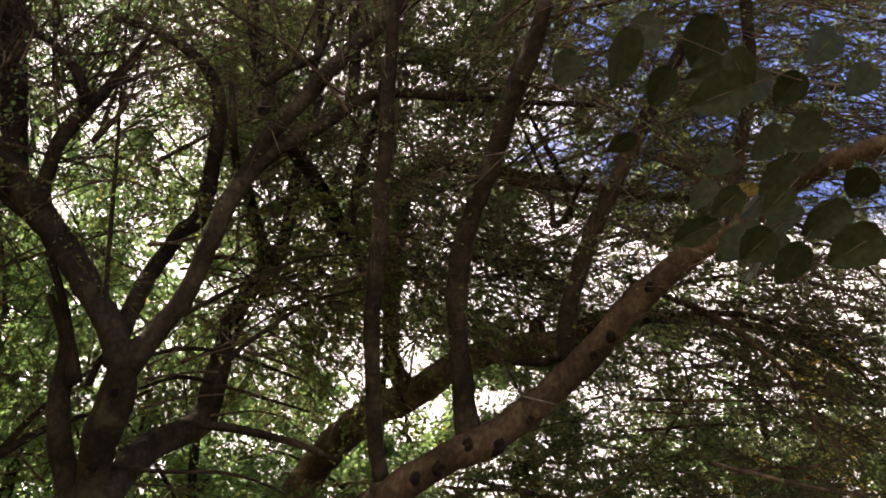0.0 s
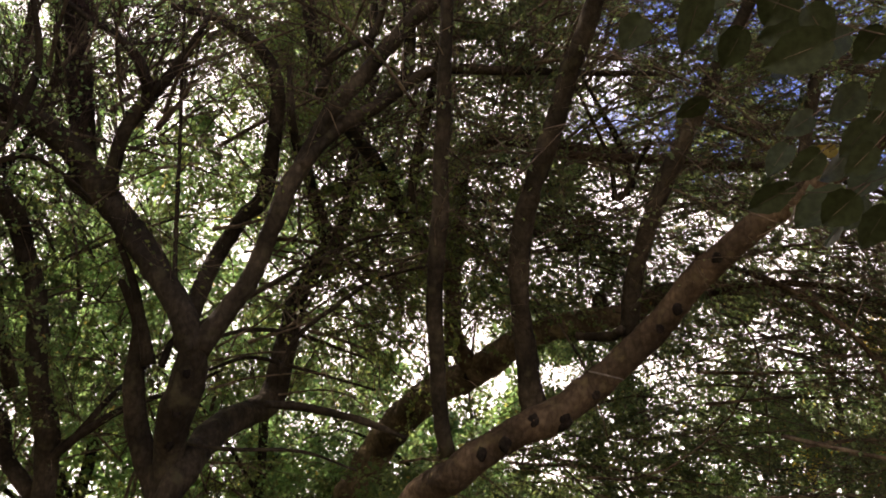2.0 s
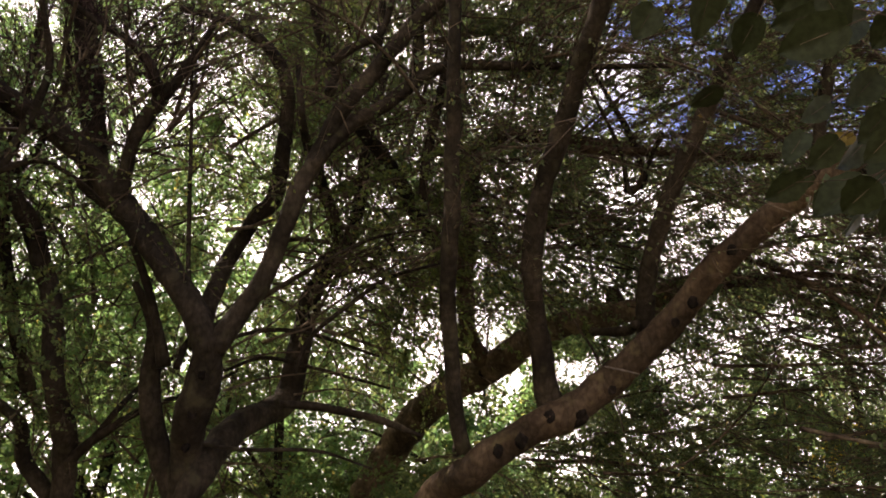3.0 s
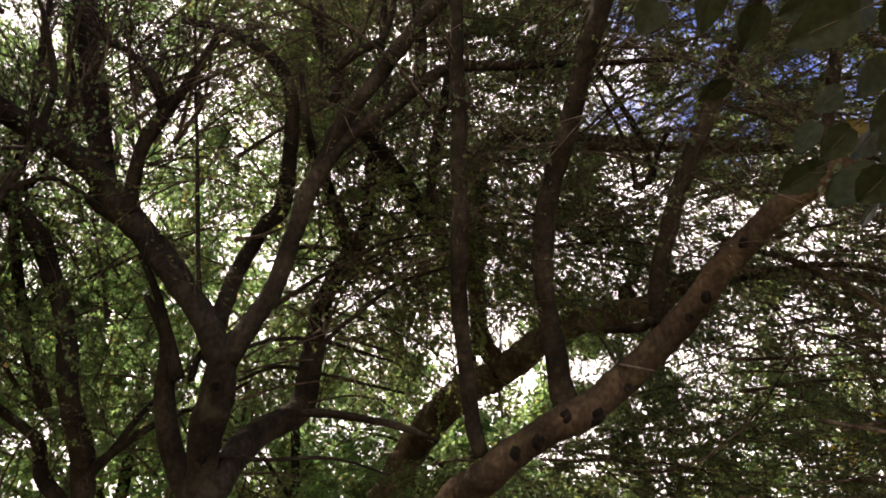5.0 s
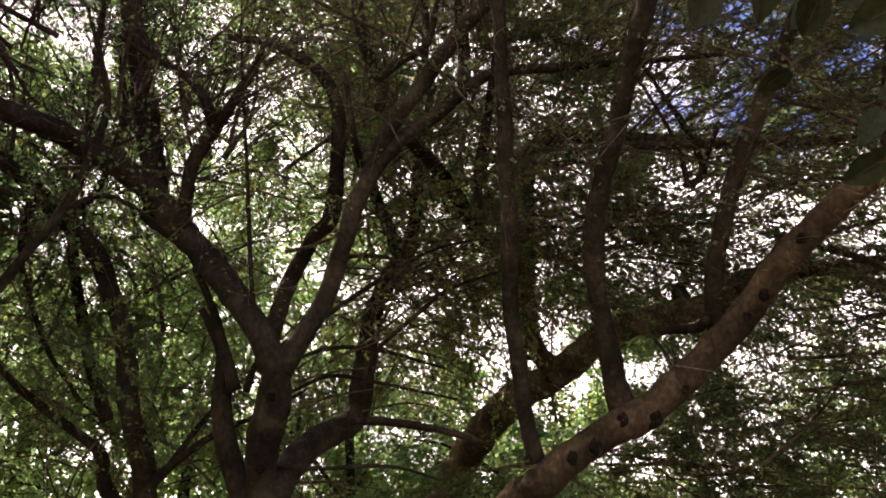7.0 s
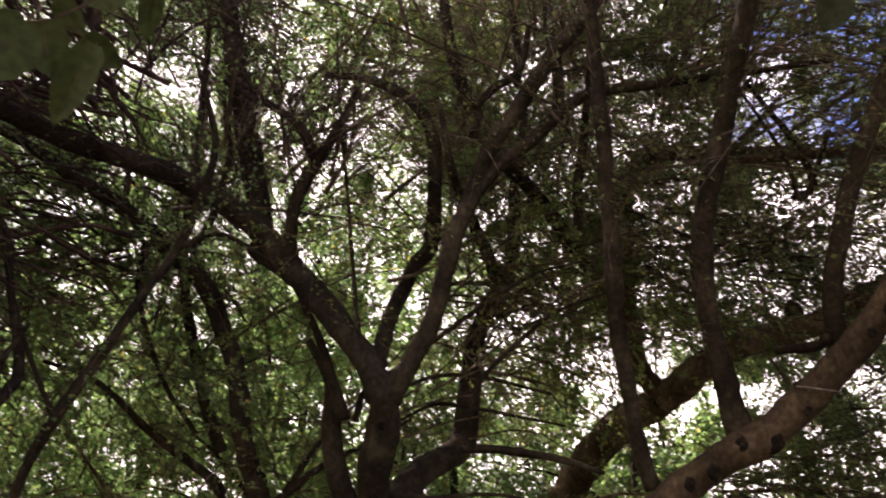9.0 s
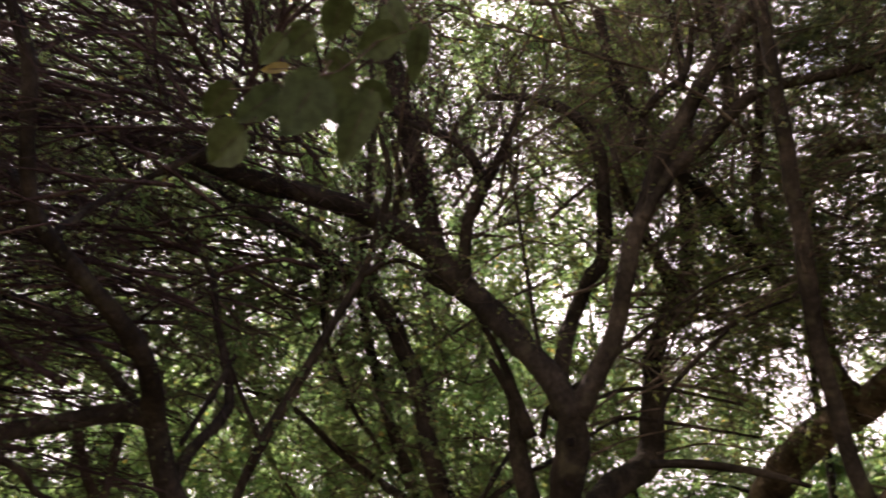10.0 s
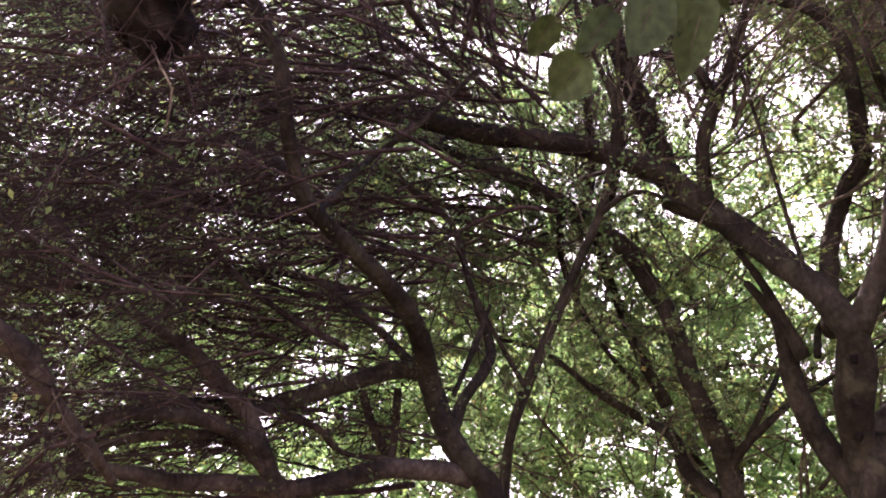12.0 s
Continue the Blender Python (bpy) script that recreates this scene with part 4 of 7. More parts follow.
knot(forked_tree, (-1.756, 3.482, 3.182), (0.53, -0.82, -0.23), 0.023)
knot(forked_tree, (-1.596, 3.442, 2.950), (0.38, -0.83, -0.41), 0.019)

# ---- crowns: clumps of twigs and leaves ----
arching_tree_clumps = []
arching_tree_clumps += [
    (-2.55, 3.59, 5.78, 0.51, 164, -0.17, -0.07, 0.40, 0.05),
    (-2.60, 3.73, 5.95, 0.53, 173, -0.45, -0.33, 0.40, 0.26),
    (-1.82, 3.78, 5.51, 0.47, 55, -0.29, 0.07, 0.40, 0.05),
    (-2.05, 4.98, 6.24, 0.59, 109, 0.18, 0.03, 0.40, 0.27),
    (-2.45, 3.52, 4.39, 0.45, 82, -0.16, -0.14, 0.40, 0.03),
    (-3.03, 4.09, 5.01, 0.55, 57, -0.07, 0.12, 0.40, 0.26),
    (-2.29, 4.39, 4.73, 0.51, 18, -0.10, -0.02, 0.40, 0.14),
    (-2.45, 5.28, 5.21, 0.59, 29, 0.09, -0.20, 0.40, 0.27),
    (-2.76, 3.62, 3.74, 0.45, 60, 0.13, -0.45, 0.40, 0.05),
]
arching_tree_clumps += [
    (-2.94, 4.63, 4.01, 0.54, 158, -0.42, -0.00, 0.40, 0.26),
    (-2.29, 4.12, 3.75, 0.46, 37, 0.19, 0.05, 0.40, 0.14),
    (-2.57, 4.97, 4.28, 0.55, 19, -0.02, 0.12, 0.40, 0.27),
    (-3.07, 4.47, 3.45, 0.51, 100, -0.28, -0.01, 0.40, 0.42),
    (-3.24, 4.75, 3.45, 0.54, 148, -0.26, -0.29, 0.40, 0.85),
    (-2.45, 4.63, 3.43, 0.49, 33, -0.22, -0.14, 0.40, 0.45),
    (-3.07, 5.66, 3.58, 0.59, 48, -0.04, 0.07, 0.40, 0.90),
    (-3.02, 4.55, 2.77, 0.49, 111, -0.16, -0.08, 0.40, 0.42),
    (-3.75, 4.92, 2.71, 0.55, 121, -0.17, -0.11, 0.40, 0.85),
]
arching_tree_clumps += [
    (-2.66, 5.12, 2.34, 0.49, 43, 0.14, -0.16, 0.40, 0.45),
    (-3.23, 5.41, 2.61, 0.55, 72, 0.19, -0.18, 0.40, 0.90),
    (-3.23, 4.40, 1.95, 0.46, 50, -0.03, -0.08, 0.40, 0.42),
    (-4.11, 5.69, 1.65, 0.58, 87, 0.09, 0.05, 0.40, 0.85),
    (-3.25, 5.20, 1.71, 0.50, 21, 0.01, -0.21, 0.40, 0.45),
    (-3.68, 6.23, 1.75, 0.60, 30, 0.22, 0.11, 0.40, 0.90),
]
arching_tree_clumps += [
    (-3.30, 3.14, 3.67, 0.35, 138, -0.30, -0.10, 0.20, 0.80),
    (-3.01, 3.32, 3.48, 0.35, 65, 0.20, -0.10, 0.20, 0.28),
    (-2.78, 3.48, 3.76, 0.35, 39, 0.20, -0.10, 0.30, 0.21),
    (-3.20, 3.27, 3.25, 0.35, 61, -0.30, -0.10, 0.20, 0.90),
    (-3.03, 3.83, 3.38, 0.35, 76, 0.30, -0.10, 0.20, 0.90),
]
crown(arching_tree, arching_tree_clumps, 10, leaf_mid, (0.0233, 0.0403), 14.0, 0.42, stout=1.3)
back_0_clumps = []
back_0_clumps += [
    (-6.23, 1.57, 6.37, 0.55, 163, 0.04, -0.37, 0.22, 0.75),
    (-5.93, 2.23, 7.03, 0.55, 134, 0.20, -0.13, 0.15, 0.75),
    (-7.12, 1.79, 5.75, 0.55, 132, 0.39, -0.29, 0.12, 0.75),
    (-6.83, 1.92, 4.96, 0.55, 120, 0.21, -0.33, -0.06, 0.75),
    (-7.88, 2.49, 4.19, 0.55, 149, 0.42, -0.13, -0.06, 1.00),
    (-8.17, 2.96, 3.24, 0.55, 93, -0.18, -0.17, 0.05, 1.00),
    (-8.10, 2.68, 2.27, 0.55, 115, 0.22, -0.12, 0.01, 1.00),
]
crown(behind[0], back_0_clumps, 11, leaf_light, (0.0305, 0.0500), 27.0, 0.45, arms=False, stout=1.8)
back_1_clumps = []
back_1_clumps += [
    (-5.21, 3.22, 7.49, 0.55, 257, 0.11, -0.27, 0.32, 0.75),
    (-5.97, 2.66, 5.76, 0.55, 99, -0.03, -0.21, 0.25, 0.75),
    (-5.19, 3.01, 5.55, 0.55, 189, 0.06, 0.17, 0.35, 0.75),
    (-6.87, 2.81, 4.83, 0.55, 161, -0.44, -0.24, 0.25, 0.75),
    (-6.15, 3.31, 5.06, 0.55, 164, 0.21, 0.07, 0.02, 0.75),
    (-6.59, 2.97, 3.87, 0.55, 215, 0.45, 0.11, 0.32, 1.00),
    (-6.02, 3.73, 3.61, 0.55, 170, -0.18, -0.23, 0.34, 1.00),
    (-7.10, 3.24, 2.68, 0.55, 35, -0.29, -0.25, 0.48, 1.00),
    (-6.16, 3.79, 2.85, 0.55, 41, 0.41, -0.35, 0.29, 1.00),
]
back_1_clumps += [
    (-7.90, 4.16, 1.80, 0.55, 56, -0.23, -0.19, 0.01, 1.00),
    (-6.30, 4.36, 2.25, 0.55, 44, 0.34, 0.03, 0.34, 1.00),
]
crown(behind[1], back_1_clumps, 12, leaf_light, (0.0305, 0.0500), 27.0, 0.45, arms=False, stout=1.8)
back_2_clumps = []
back_2_clumps += [
    (-4.41, 3.85, 7.25, 0.55, 219, -0.03, -0.11, 0.01, 0.75),
    (-4.02, 4.41, 7.07, 0.55, 268, 0.26, -0.37, 0.38, 0.75),
    (-4.78, 3.43, 5.94, 0.55, 239, 0.25, -0.04, 0.17, 0.75),
    (-4.23, 4.46, 5.68, 0.55, 91, 0.26, -0.04, 0.49, 0.75),
    (-5.13, 3.99, 4.77, 0.55, 315, -0.07, -0.06, 0.36, 0.75),
    (-5.37, 4.06, 3.85, 0.55, 87, -0.18, 0.07, 0.24, 1.00),
    (-5.03, 5.27, 3.86, 0.55, 188, 0.37, -0.12, -0.06, 1.00),
    (-5.68, 4.83, 3.25, 0.55, 73, -0.35, -0.14, 0.20, 1.00),
    (-5.44, 5.53, 2.88, 0.55, 151, 0.47, 0.11, 0.45, 1.00),
]
back_2_clumps += [
    (-5.75, 4.94, 2.01, 0.55, 130, 0.04, 0.08, 0.34, 1.00),
    (-4.99, 5.35, 2.08, 0.55, 71, 0.06, -0.11, 0.20, 1.00),
]
crown(behind[2], back_2_clumps, 13, leaf_light, (0.0305, 0.0500), 27.0, 0.45, arms=False, stout=1.8)
back_3_clumps = []
back_3_clumps += [
    (-4.22, 6.07, 6.81, 0.55, 12, 0.08, -0.28, 0.48, 1.00),
    (-3.24, 4.43, 6.29, 0.55, 220, 0.23, -0.22, 0.00, 0.75),
    (-3.65, 5.42, 5.80, 0.55, 52, -0.41, -0.23, 0.37, 0.75),
    (-4.17, 4.76, 5.07, 0.55, 120, -0.09, 0.03, 0.06, 0.75),
    (-3.84, 5.75, 4.98, 0.55, 88, 0.25, -0.23, 0.32, 0.75),
    (-4.67, 6.35, 3.33, 0.55, 194, 0.01, -0.04, 0.47, 1.00),
    (-4.95, 6.84, 1.89, 0.55, 127, 0.50, -0.38, 0.44, 1.00),
]
crown(behind[3], back_3_clumps, 14, leaf_light, (0.0305, 0.0500), 27.0, 0.45, arms=False, stout=1.8)
back_4_clumps = []
back_4_clumps += [
    (-3.30, 5.86, 7.38, 0.55, 15, -0.11, -0.10, 0.31, 1.00),
    (-3.46, 5.28, 7.40, 0.55, 18, -0.18, 0.08, 0.09, 1.00),
    (-3.68, 6.23, 6.53, 0.55, 10, 0.16, -0.29, 0.12, 1.00),
    (-3.62, 6.19, 4.80, 0.55, 19, -0.37, -0.39, 0.25, 1.00),
    (-3.93, 6.71, 4.89, 0.55, 10, 0.26, -0.16, -0.09, 1.00),
    (-3.49, 6.79, 3.89, 0.55, 14, 0.06, -0.31, -0.04, 1.00),
    (-3.19, 6.99, 4.82, 0.55, 18, 0.13, -0.40, 0.07, 1.00),
    (-3.09, 7.18, 3.42, 0.55, 38, 0.23, -0.16, 0.20, 1.00),
    (-3.44, 6.67, 3.14, 0.55, 28, -0.49, 0.17, 0.28, 1.00),
]
back_4_clumps += [
    (-3.09, 7.51, 2.35, 0.55, 43, 0.02, -0.22, 0.34, 1.00),
    (-3.92, 8.22, 1.77, 0.55, 51, 0.47, -0.16, 0.48, 1.00),
    (-2.93, 6.31, 6.07, 0.55, 27, 0.23, -0.21, 0.32, 0.75),
    (-3.06, 6.72, 5.20, 0.55, 25, 0.14, -0.07, 0.40, 0.75),
    (-4.03, 6.37, 3.82, 0.55, 212, 0.26, -0.09, 0.30, 1.00),
    (-3.50, 6.99, 4.24, 0.55, 60, 0.50, 0.19, 0.25, 1.00),
    (-3.92, 7.45, 2.90, 0.55, 90, -0.19, 0.16, -0.03, 1.00),
    (-4.15, 7.92, 1.75, 0.55, 43, -0.33, 0.00, 0.38, 1.00),
]
crown(behind[4], back_4_clumps, 15, leaf_light, (0.0305, 0.0500), 27.0, 0.45, arms=False, stout=1.8)
back_5_clumps = []
back_5_clumps += [
    (-2.49, 5.73, 7.32, 0.55, 32, -0.10, 0.16, 0.23, 1.00),
    (-2.16, 5.38, 6.89, 0.55, 30, 0.21, -0.03, 0.46, 1.00),
    (-1.27, 5.54, 6.66, 0.55, 27, 0.42, -0.20, 0.49, 1.00),
    (-1.38, 5.55, 7.79, 0.55, 36, -0.44, -0.40, 0.02, 1.00),
    (-2.35, 5.68, 6.03, 0.55, 21, 0.09, -0.29, 0.05, 1.00),
    (-2.36, 5.73, 6.49, 0.55, 17, -0.29, 0.19, 0.08, 1.00),
    (-1.88, 5.65, 6.23, 0.55, 66, 0.23, 0.05, 0.44, 1.00),
    (-1.82, 6.32, 5.91, 0.55, 113, -0.26, -0.01, 0.25, 1.00),
    (-2.30, 6.61, 5.70, 0.55, 44, -0.15, 0.10, 0.21, 1.00),
]
back_5_clumps += [
    (-2.07, 6.26, 4.57, 0.55, 35, 0.10, -0.11, 0.34, 1.00),
    (-1.74, 6.21, 5.52, 0.55, 96, 0.11, -0.20, 0.26, 1.00),
    (-1.59, 6.22, 5.01, 0.55, 101, 0.04, -0.32, -0.07, 1.00),
    (-2.30, 6.74, 3.71, 0.55, 6, -0.03, -0.34, 0.48, 1.00),
    (-2.57, 6.72, 3.94, 0.55, 5, 0.04, -0.21, 0.44, 1.00),
    (-2.88, 7.56, 3.13, 0.55, 66, 0.39, 0.17, -0.09, 1.00),
    (-1.85, 6.92, 3.13, 0.55, 38, -0.34, -0.39, -0.05, 1.00),
    (-1.56, 7.18, 2.86, 0.55, 66, -0.39, 0.10, 0.13, 1.00),
    (-2.58, 7.19, 2.42, 0.55, 33, 0.45, -0.32, -0.06, 1.00),
]
back_5_clumps += [
    (-2.53, 7.56, 2.18, 0.55, 64, 0.03, -0.09, -0.05, 1.00),
    (-2.12, 5.59, 6.69, 0.55, 92, -0.44, -0.32, 0.12, 0.75),
]
crown(behind[5], back_5_clumps, 16, leaf_light, (0.0305, 0.0500), 27.0, 0.45, arms=False, stout=1.8)
back_6_clumps = []
back_6_clumps += [
    (-0.16, 5.81, 6.91, 0.55, 80, 0.20, -0.40, -0.08, 1.00),
    (-0.74, 5.50, 7.70, 0.55, 84, 0.21, -0.20, 0.39, 1.00),
    (-0.85, 5.35, 6.20, 0.55, 139, -0.08, -0.27, 0.34, 1.00),
    (-0.93, 5.63, 6.55, 0.55, 150, 0.17, -0.28, 0.47, 1.00),
    (-0.38, 6.91, 5.06, 0.55, 83, 0.27, -0.05, 0.21, 1.00),
    (-0.89, 5.73, 5.22, 0.55, 93, 0.43, -0.13, 0.08, 1.00),
    (-1.30, 6.39, 3.91, 0.55, 79, -0.20, -0.34, -0.06, 1.00),
    (-1.21, 7.46, 4.00, 0.55, 66, -0.33, -0.06, 0.32, 1.00),
    (-0.55, 6.65, 3.99, 0.55, 70, 0.30, -0.24, 0.13, 1.00),
]
back_6_clumps += [
    (-0.87, 6.34, 4.33, 0.55, 77, 0.23, 0.00, 0.37, 1.00),
    (0.01, 6.73, 3.69, 0.55, 13, 0.09, 0.01, 0.49, 1.00),
    (-1.47, 7.81, 2.91, 0.55, 70, -0.41, 0.00, 0.38, 1.00),
    (-0.54, 7.43, 3.28, 0.55, 18, 0.43, -0.36, 0.21, 1.00),
    (-0.65, 6.88, 2.86, 0.55, 61, -0.32, -0.13, 0.30, 1.00),
    (-1.05, 7.79, 2.01, 0.55, 62, 0.47, 0.04, 0.20, 1.00),
    (-1.39, 7.41, 2.01, 0.55, 75, 0.24, -0.20, 0.00, 1.00),
    (-0.34, 7.57, 2.43, 0.55, 47, -0.12, -0.07, 0.22, 1.00),
    (-0.05, 7.84, 1.96, 0.55, 43, -0.46, 0.18, -0.09, 1.00),
]
crown(behind[6], back_6_clumps, 17, leaf_mid, (0.0305, 0.0500), 27.0, 0.45, arms=False, stout=1.8)
back_7_clumps = []
back_7_clumps += [
    (0.65, 5.70, 7.41, 0.55, 49, -0.01, -0.04, 0.34, 1.00),
    (0.44, 5.21, 7.05, 0.55, 84, -0.45, -0.39, 0.05, 1.00),
    (0.98, 5.95, 7.02, 0.55, 29, 0.42, -0.34, 0.41, 1.00),
    (0.41, 5.91, 5.68, 0.55, 59, 0.50, -0.30, 0.41, 1.00),
    (0.40, 5.51, 5.67, 0.55, 42, 0.15, 0.10, 0.22, 1.00),
    (0.35, 6.31, 5.21, 0.55, 95, -0.40, 0.00, -0.08, 1.00),
    (0.28, 5.80, 5.09, 0.55, 126, -0.29, -0.15, 0.15, 1.00),
    (1.57, 6.91, 5.20, 0.55, 66, 0.28, 0.16, 0.47, 1.00),
    (0.28, 6.96, 4.51, 0.55, 73, 0.20, 0.15, 0.03, 1.00),
]
back_7_clumps += [
    (1.42, 6.51, 4.51, 0.55, 71, -0.25, -0.33, 0.17, 1.00),
    (1.09, 6.77, 3.73, 0.55, 64, 0.36, -0.33, 0.02, 1.00),
    (0.70, 7.72, 3.07, 0.55, 54, 0.39, -0.16, 0.24, 1.00),
    (0.54, 6.96, 3.22, 0.55, 15, -0.32, -0.31, 0.36, 1.00),
    (1.40, 7.32, 3.36, 0.55, 86, 0.02, -0.15, 0.21, 1.00),
    (1.15, 6.92, 2.92, 0.55, 145, -0.09, 0.02, 0.14, 1.00),
    (0.64, 7.41, 2.19, 0.55, 58, -0.41, 0.19, 0.11, 1.00),
    (0.73, 8.21, 1.69, 0.55, 62, -0.31, -0.10, 0.08, 1.00),
    (1.72, 7.56, 2.02, 0.55, 30, -0.09, 0.13, 0.31, 1.00),
]
back_7_clumps += [
    (1.42, 7.66, 2.68, 0.55, 68, -0.37, -0.21, 0.49, 1.00),
]
crown(behind[7], back_7_clumps, 18, leaf_mid, (0.0305, 0.0500), 27.0, 0.45, arms=False, stout=1.8)
back_8_clumps = []
back_8_clumps += [
    (1.19, 5.45, 7.05, 0.55, 163, 0.23, -0.25, 0.02, 1.00),
    (2.68, 5.22, 7.26, 0.55, 26, -0.13, -0.18, -0.06, 1.00),
    (1.95, 4.95, 7.16, 0.55, 25, -0.48, -0.36, 0.46, 1.00),
    (1.45, 5.59, 5.89, 0.55, 25, 0.04, 0.06, -0.03, 1.00),
    (1.69, 5.69, 6.32, 0.55, 22, -0.08, 0.01, 0.25, 1.00),
    (2.42, 5.70, 5.79, 0.55, 10, 0.11, -0.16, 0.31, 1.00),
    (2.60, 5.78, 6.03, 0.55, 19, -0.35, 0.04, 0.15, 1.00),
    (1.65, 6.19, 5.55, 0.55, 42, 0.22, -0.39, 0.31, 1.00),
    (2.10, 6.71, 5.18, 0.55, 43, 0.48, -0.30, 0.44, 1.00),
]
back_8_clumps += [
    (2.64, 6.66, 5.72, 0.55, 69, -0.10, -0.28, 0.26, 1.00),
    (2.97, 6.13, 5.38, 0.55, 44, -0.18, -0.27, 0.30, 1.00),
    (2.57, 6.41, 3.91, 0.55, 59, -0.08, 0.10, 0.37, 1.00),
    (1.98, 6.54, 3.56, 0.55, 15, 0.35, -0.11, 0.38, 1.00),
    (3.20, 7.06, 4.64, 0.55, 51, -0.40, -0.17, -0.05, 1.00),
    (2.31, 7.52, 3.27, 0.55, 123, 0.25, -0.16, 0.02, 1.00),
    (2.38, 7.96, 2.91, 0.55, 31, -0.38, -0.24, 0.07, 1.00),
    (3.51, 7.73, 3.30, 0.55, 57, 0.42, 0.19, 0.11, 1.00),
    (2.36, 7.29, 2.23, 0.55, 26, 0.19, -0.15, 0.12, 1.00),
]
back_8_clumps += [
    (2.43, 7.98, 1.88, 0.55, 111, 0.12, -0.23, 0.04, 1.00),
    (3.21, 7.22, 2.34, 0.55, 64, 0.48, 0.10, 0.12, 1.00),
    (3.06, 7.48, 2.58, 0.55, 104, 0.49, -0.04, 0.37, 1.00),
]
crown(behind[8], back_8_clumps, 19, leaf_mid, (0.0305, 0.0500), 27.0, 0.45, arms=False, stout=1.8)
back_9_clumps = []
back_9_clumps += [
    (3.11, 5.56, 7.43, 0.55, 35, -0.07, -0.17, 0.31, 1.00),
    (3.01, 5.24, 6.94, 0.55, 25, -0.00, 0.18, -0.02, 1.00),
    (3.26, 5.35, 6.32, 0.55, 12, 0.32, 0.06, -0.10, 1.00),
    (3.70, 6.36, 6.21, 0.55, 12, -0.01, -0.36, 0.36, 1.00),
    (3.35, 5.74, 5.38, 0.55, 38, -0.45, -0.17, 0.01, 1.00),
    (3.75, 6.86, 4.61, 0.55, 103, -0.11, 0.16, 0.21, 1.00),
    (3.68, 7.46, 3.58, 0.55, 54, -0.42, -0.24, -0.08, 1.00),
]
crown(behind[9], back_9_clumps, 20, leaf_mid, (0.0305, 0.0500), 27.0, 0.45, arms=False, stout=1.8)
forked_tree_clumps = []
forked_tree_clumps += [
    (-2.25, 3.75, 5.52, 0.37, 14, -0.36, -0.09, 0.50, 0.06),
    (-2.57, 4.25, 5.92, 0.42, 14, 0.40, 0.12, 0.50, 0.45),
    (-2.53, 4.01, 6.00, 0.40, 17, -0.35, 0.14, 0.50, 0.16),
    (-2.94, 4.58, 6.70, 0.46, 23, 0.30, -0.39, 0.50, 0.45),
    (-1.68, 4.05, 5.78, 0.40, 25, -0.21, -0.14, 0.50, 0.16),
    (-1.83, 4.44, 6.32, 0.44, 36, -0.21, -0.39, 0.50, 0.45),
    (-1.66, 4.03, 5.64, 0.39, 31, -0.03, -0.22, 0.50, 0.16),
    (-1.87, 4.64, 6.22, 0.45, 41, 0.11, -0.10, 0.50, 0.45),
    (-0.93, 3.81, 5.17, 0.36, 26, 0.17, 0.28, 0.50, 0.16),
]
forked_tree_clumps += [
    (-1.12, 4.55, 6.05, 0.44, 38, 0.37, -0.15, 0.50, 0.45),
    (-0.81, 3.71, 5.83, 0.38, 34, -0.34, 0.29, 0.50, 0.16),
    (-1.02, 4.35, 6.57, 0.44, 45, -0.19, -0.01, 0.50, 0.45),
    (-2.72, 4.44, 5.08, 0.40, 8, -0.30, 0.01, 0.50, 0.16),
    (-3.15, 5.12, 5.40, 0.46, 11, -0.08, 0.23, 0.50, 0.45),
    (-2.60, 3.89, 5.01, 0.37, 12, 0.27, -0.20, 0.50, 0.06),
    (-2.98, 4.45, 5.49, 0.42, 16, -0.35, 0.35, 0.50, 0.45),
    (-1.68, 4.09, 4.79, 0.37, 21, 0.19, 0.39, 0.50, 0.16),
    (-2.06, 5.07, 5.50, 0.46, 27, 0.13, -0.01, 0.50, 0.45),
]
forked_tree_clumps += [
    (-1.73, 4.26, 5.17, 0.39, 22, 0.40, 0.32, 0.50, 0.16),
    (-1.98, 4.84, 5.60, 0.45, 31, 0.07, -0.33, 0.50, 0.45),
    (-1.46, 4.18, 5.09, 0.39, 62, -0.37, -0.17, 0.50, 0.16),
    (-1.68, 4.94, 5.75, 0.46, 84, 0.37, 0.33, 0.50, 0.45),
    (-1.31, 4.64, 4.68, 0.40, 104, -0.30, -0.23, 0.50, 0.16),
    (-1.57, 5.33, 5.23, 0.47, 108, -0.38, -0.25, 0.50, 0.45),
    (-2.78, 4.68, 3.97, 0.39, 18, 0.34, 0.26, 0.50, 0.16),
    (-3.10, 5.66, 4.30, 0.46, 26, -0.37, -0.30, 0.50, 0.45),
    (-2.79, 4.69, 3.84, 0.38, 10, 0.08, 0.13, 0.50, 0.16),
]
forked_tree_clumps += [
    (-3.17, 5.32, 4.24, 0.44, 13, -0.00, -0.30, 0.50, 0.45),
    (-1.57, 4.40, 4.44, 0.38, 39, 0.12, -0.01, 0.50, 0.16),
    (-1.71, 4.83, 4.73, 0.42, 53, -0.34, -0.13, 0.50, 0.45),
    (-1.41, 4.40, 3.88, 0.36, 34, 0.31, -0.30, 0.50, 0.16),
    (-1.77, 5.26, 4.19, 0.43, 46, -0.29, 0.10, 0.50, 0.45),
    (-1.11, 4.30, 4.26, 0.37, 68, -0.27, -0.08, 0.50, 0.16),
    (-1.24, 4.87, 4.70, 0.42, 121, -0.27, -0.11, 0.50, 0.45),
    (-1.22, 4.28, 4.12, 0.36, 121, -0.19, -0.37, 0.50, 0.16),
    (-1.36, 5.47, 4.80, 0.46, 126, 0.19, 0.07, 0.50, 0.45),
]
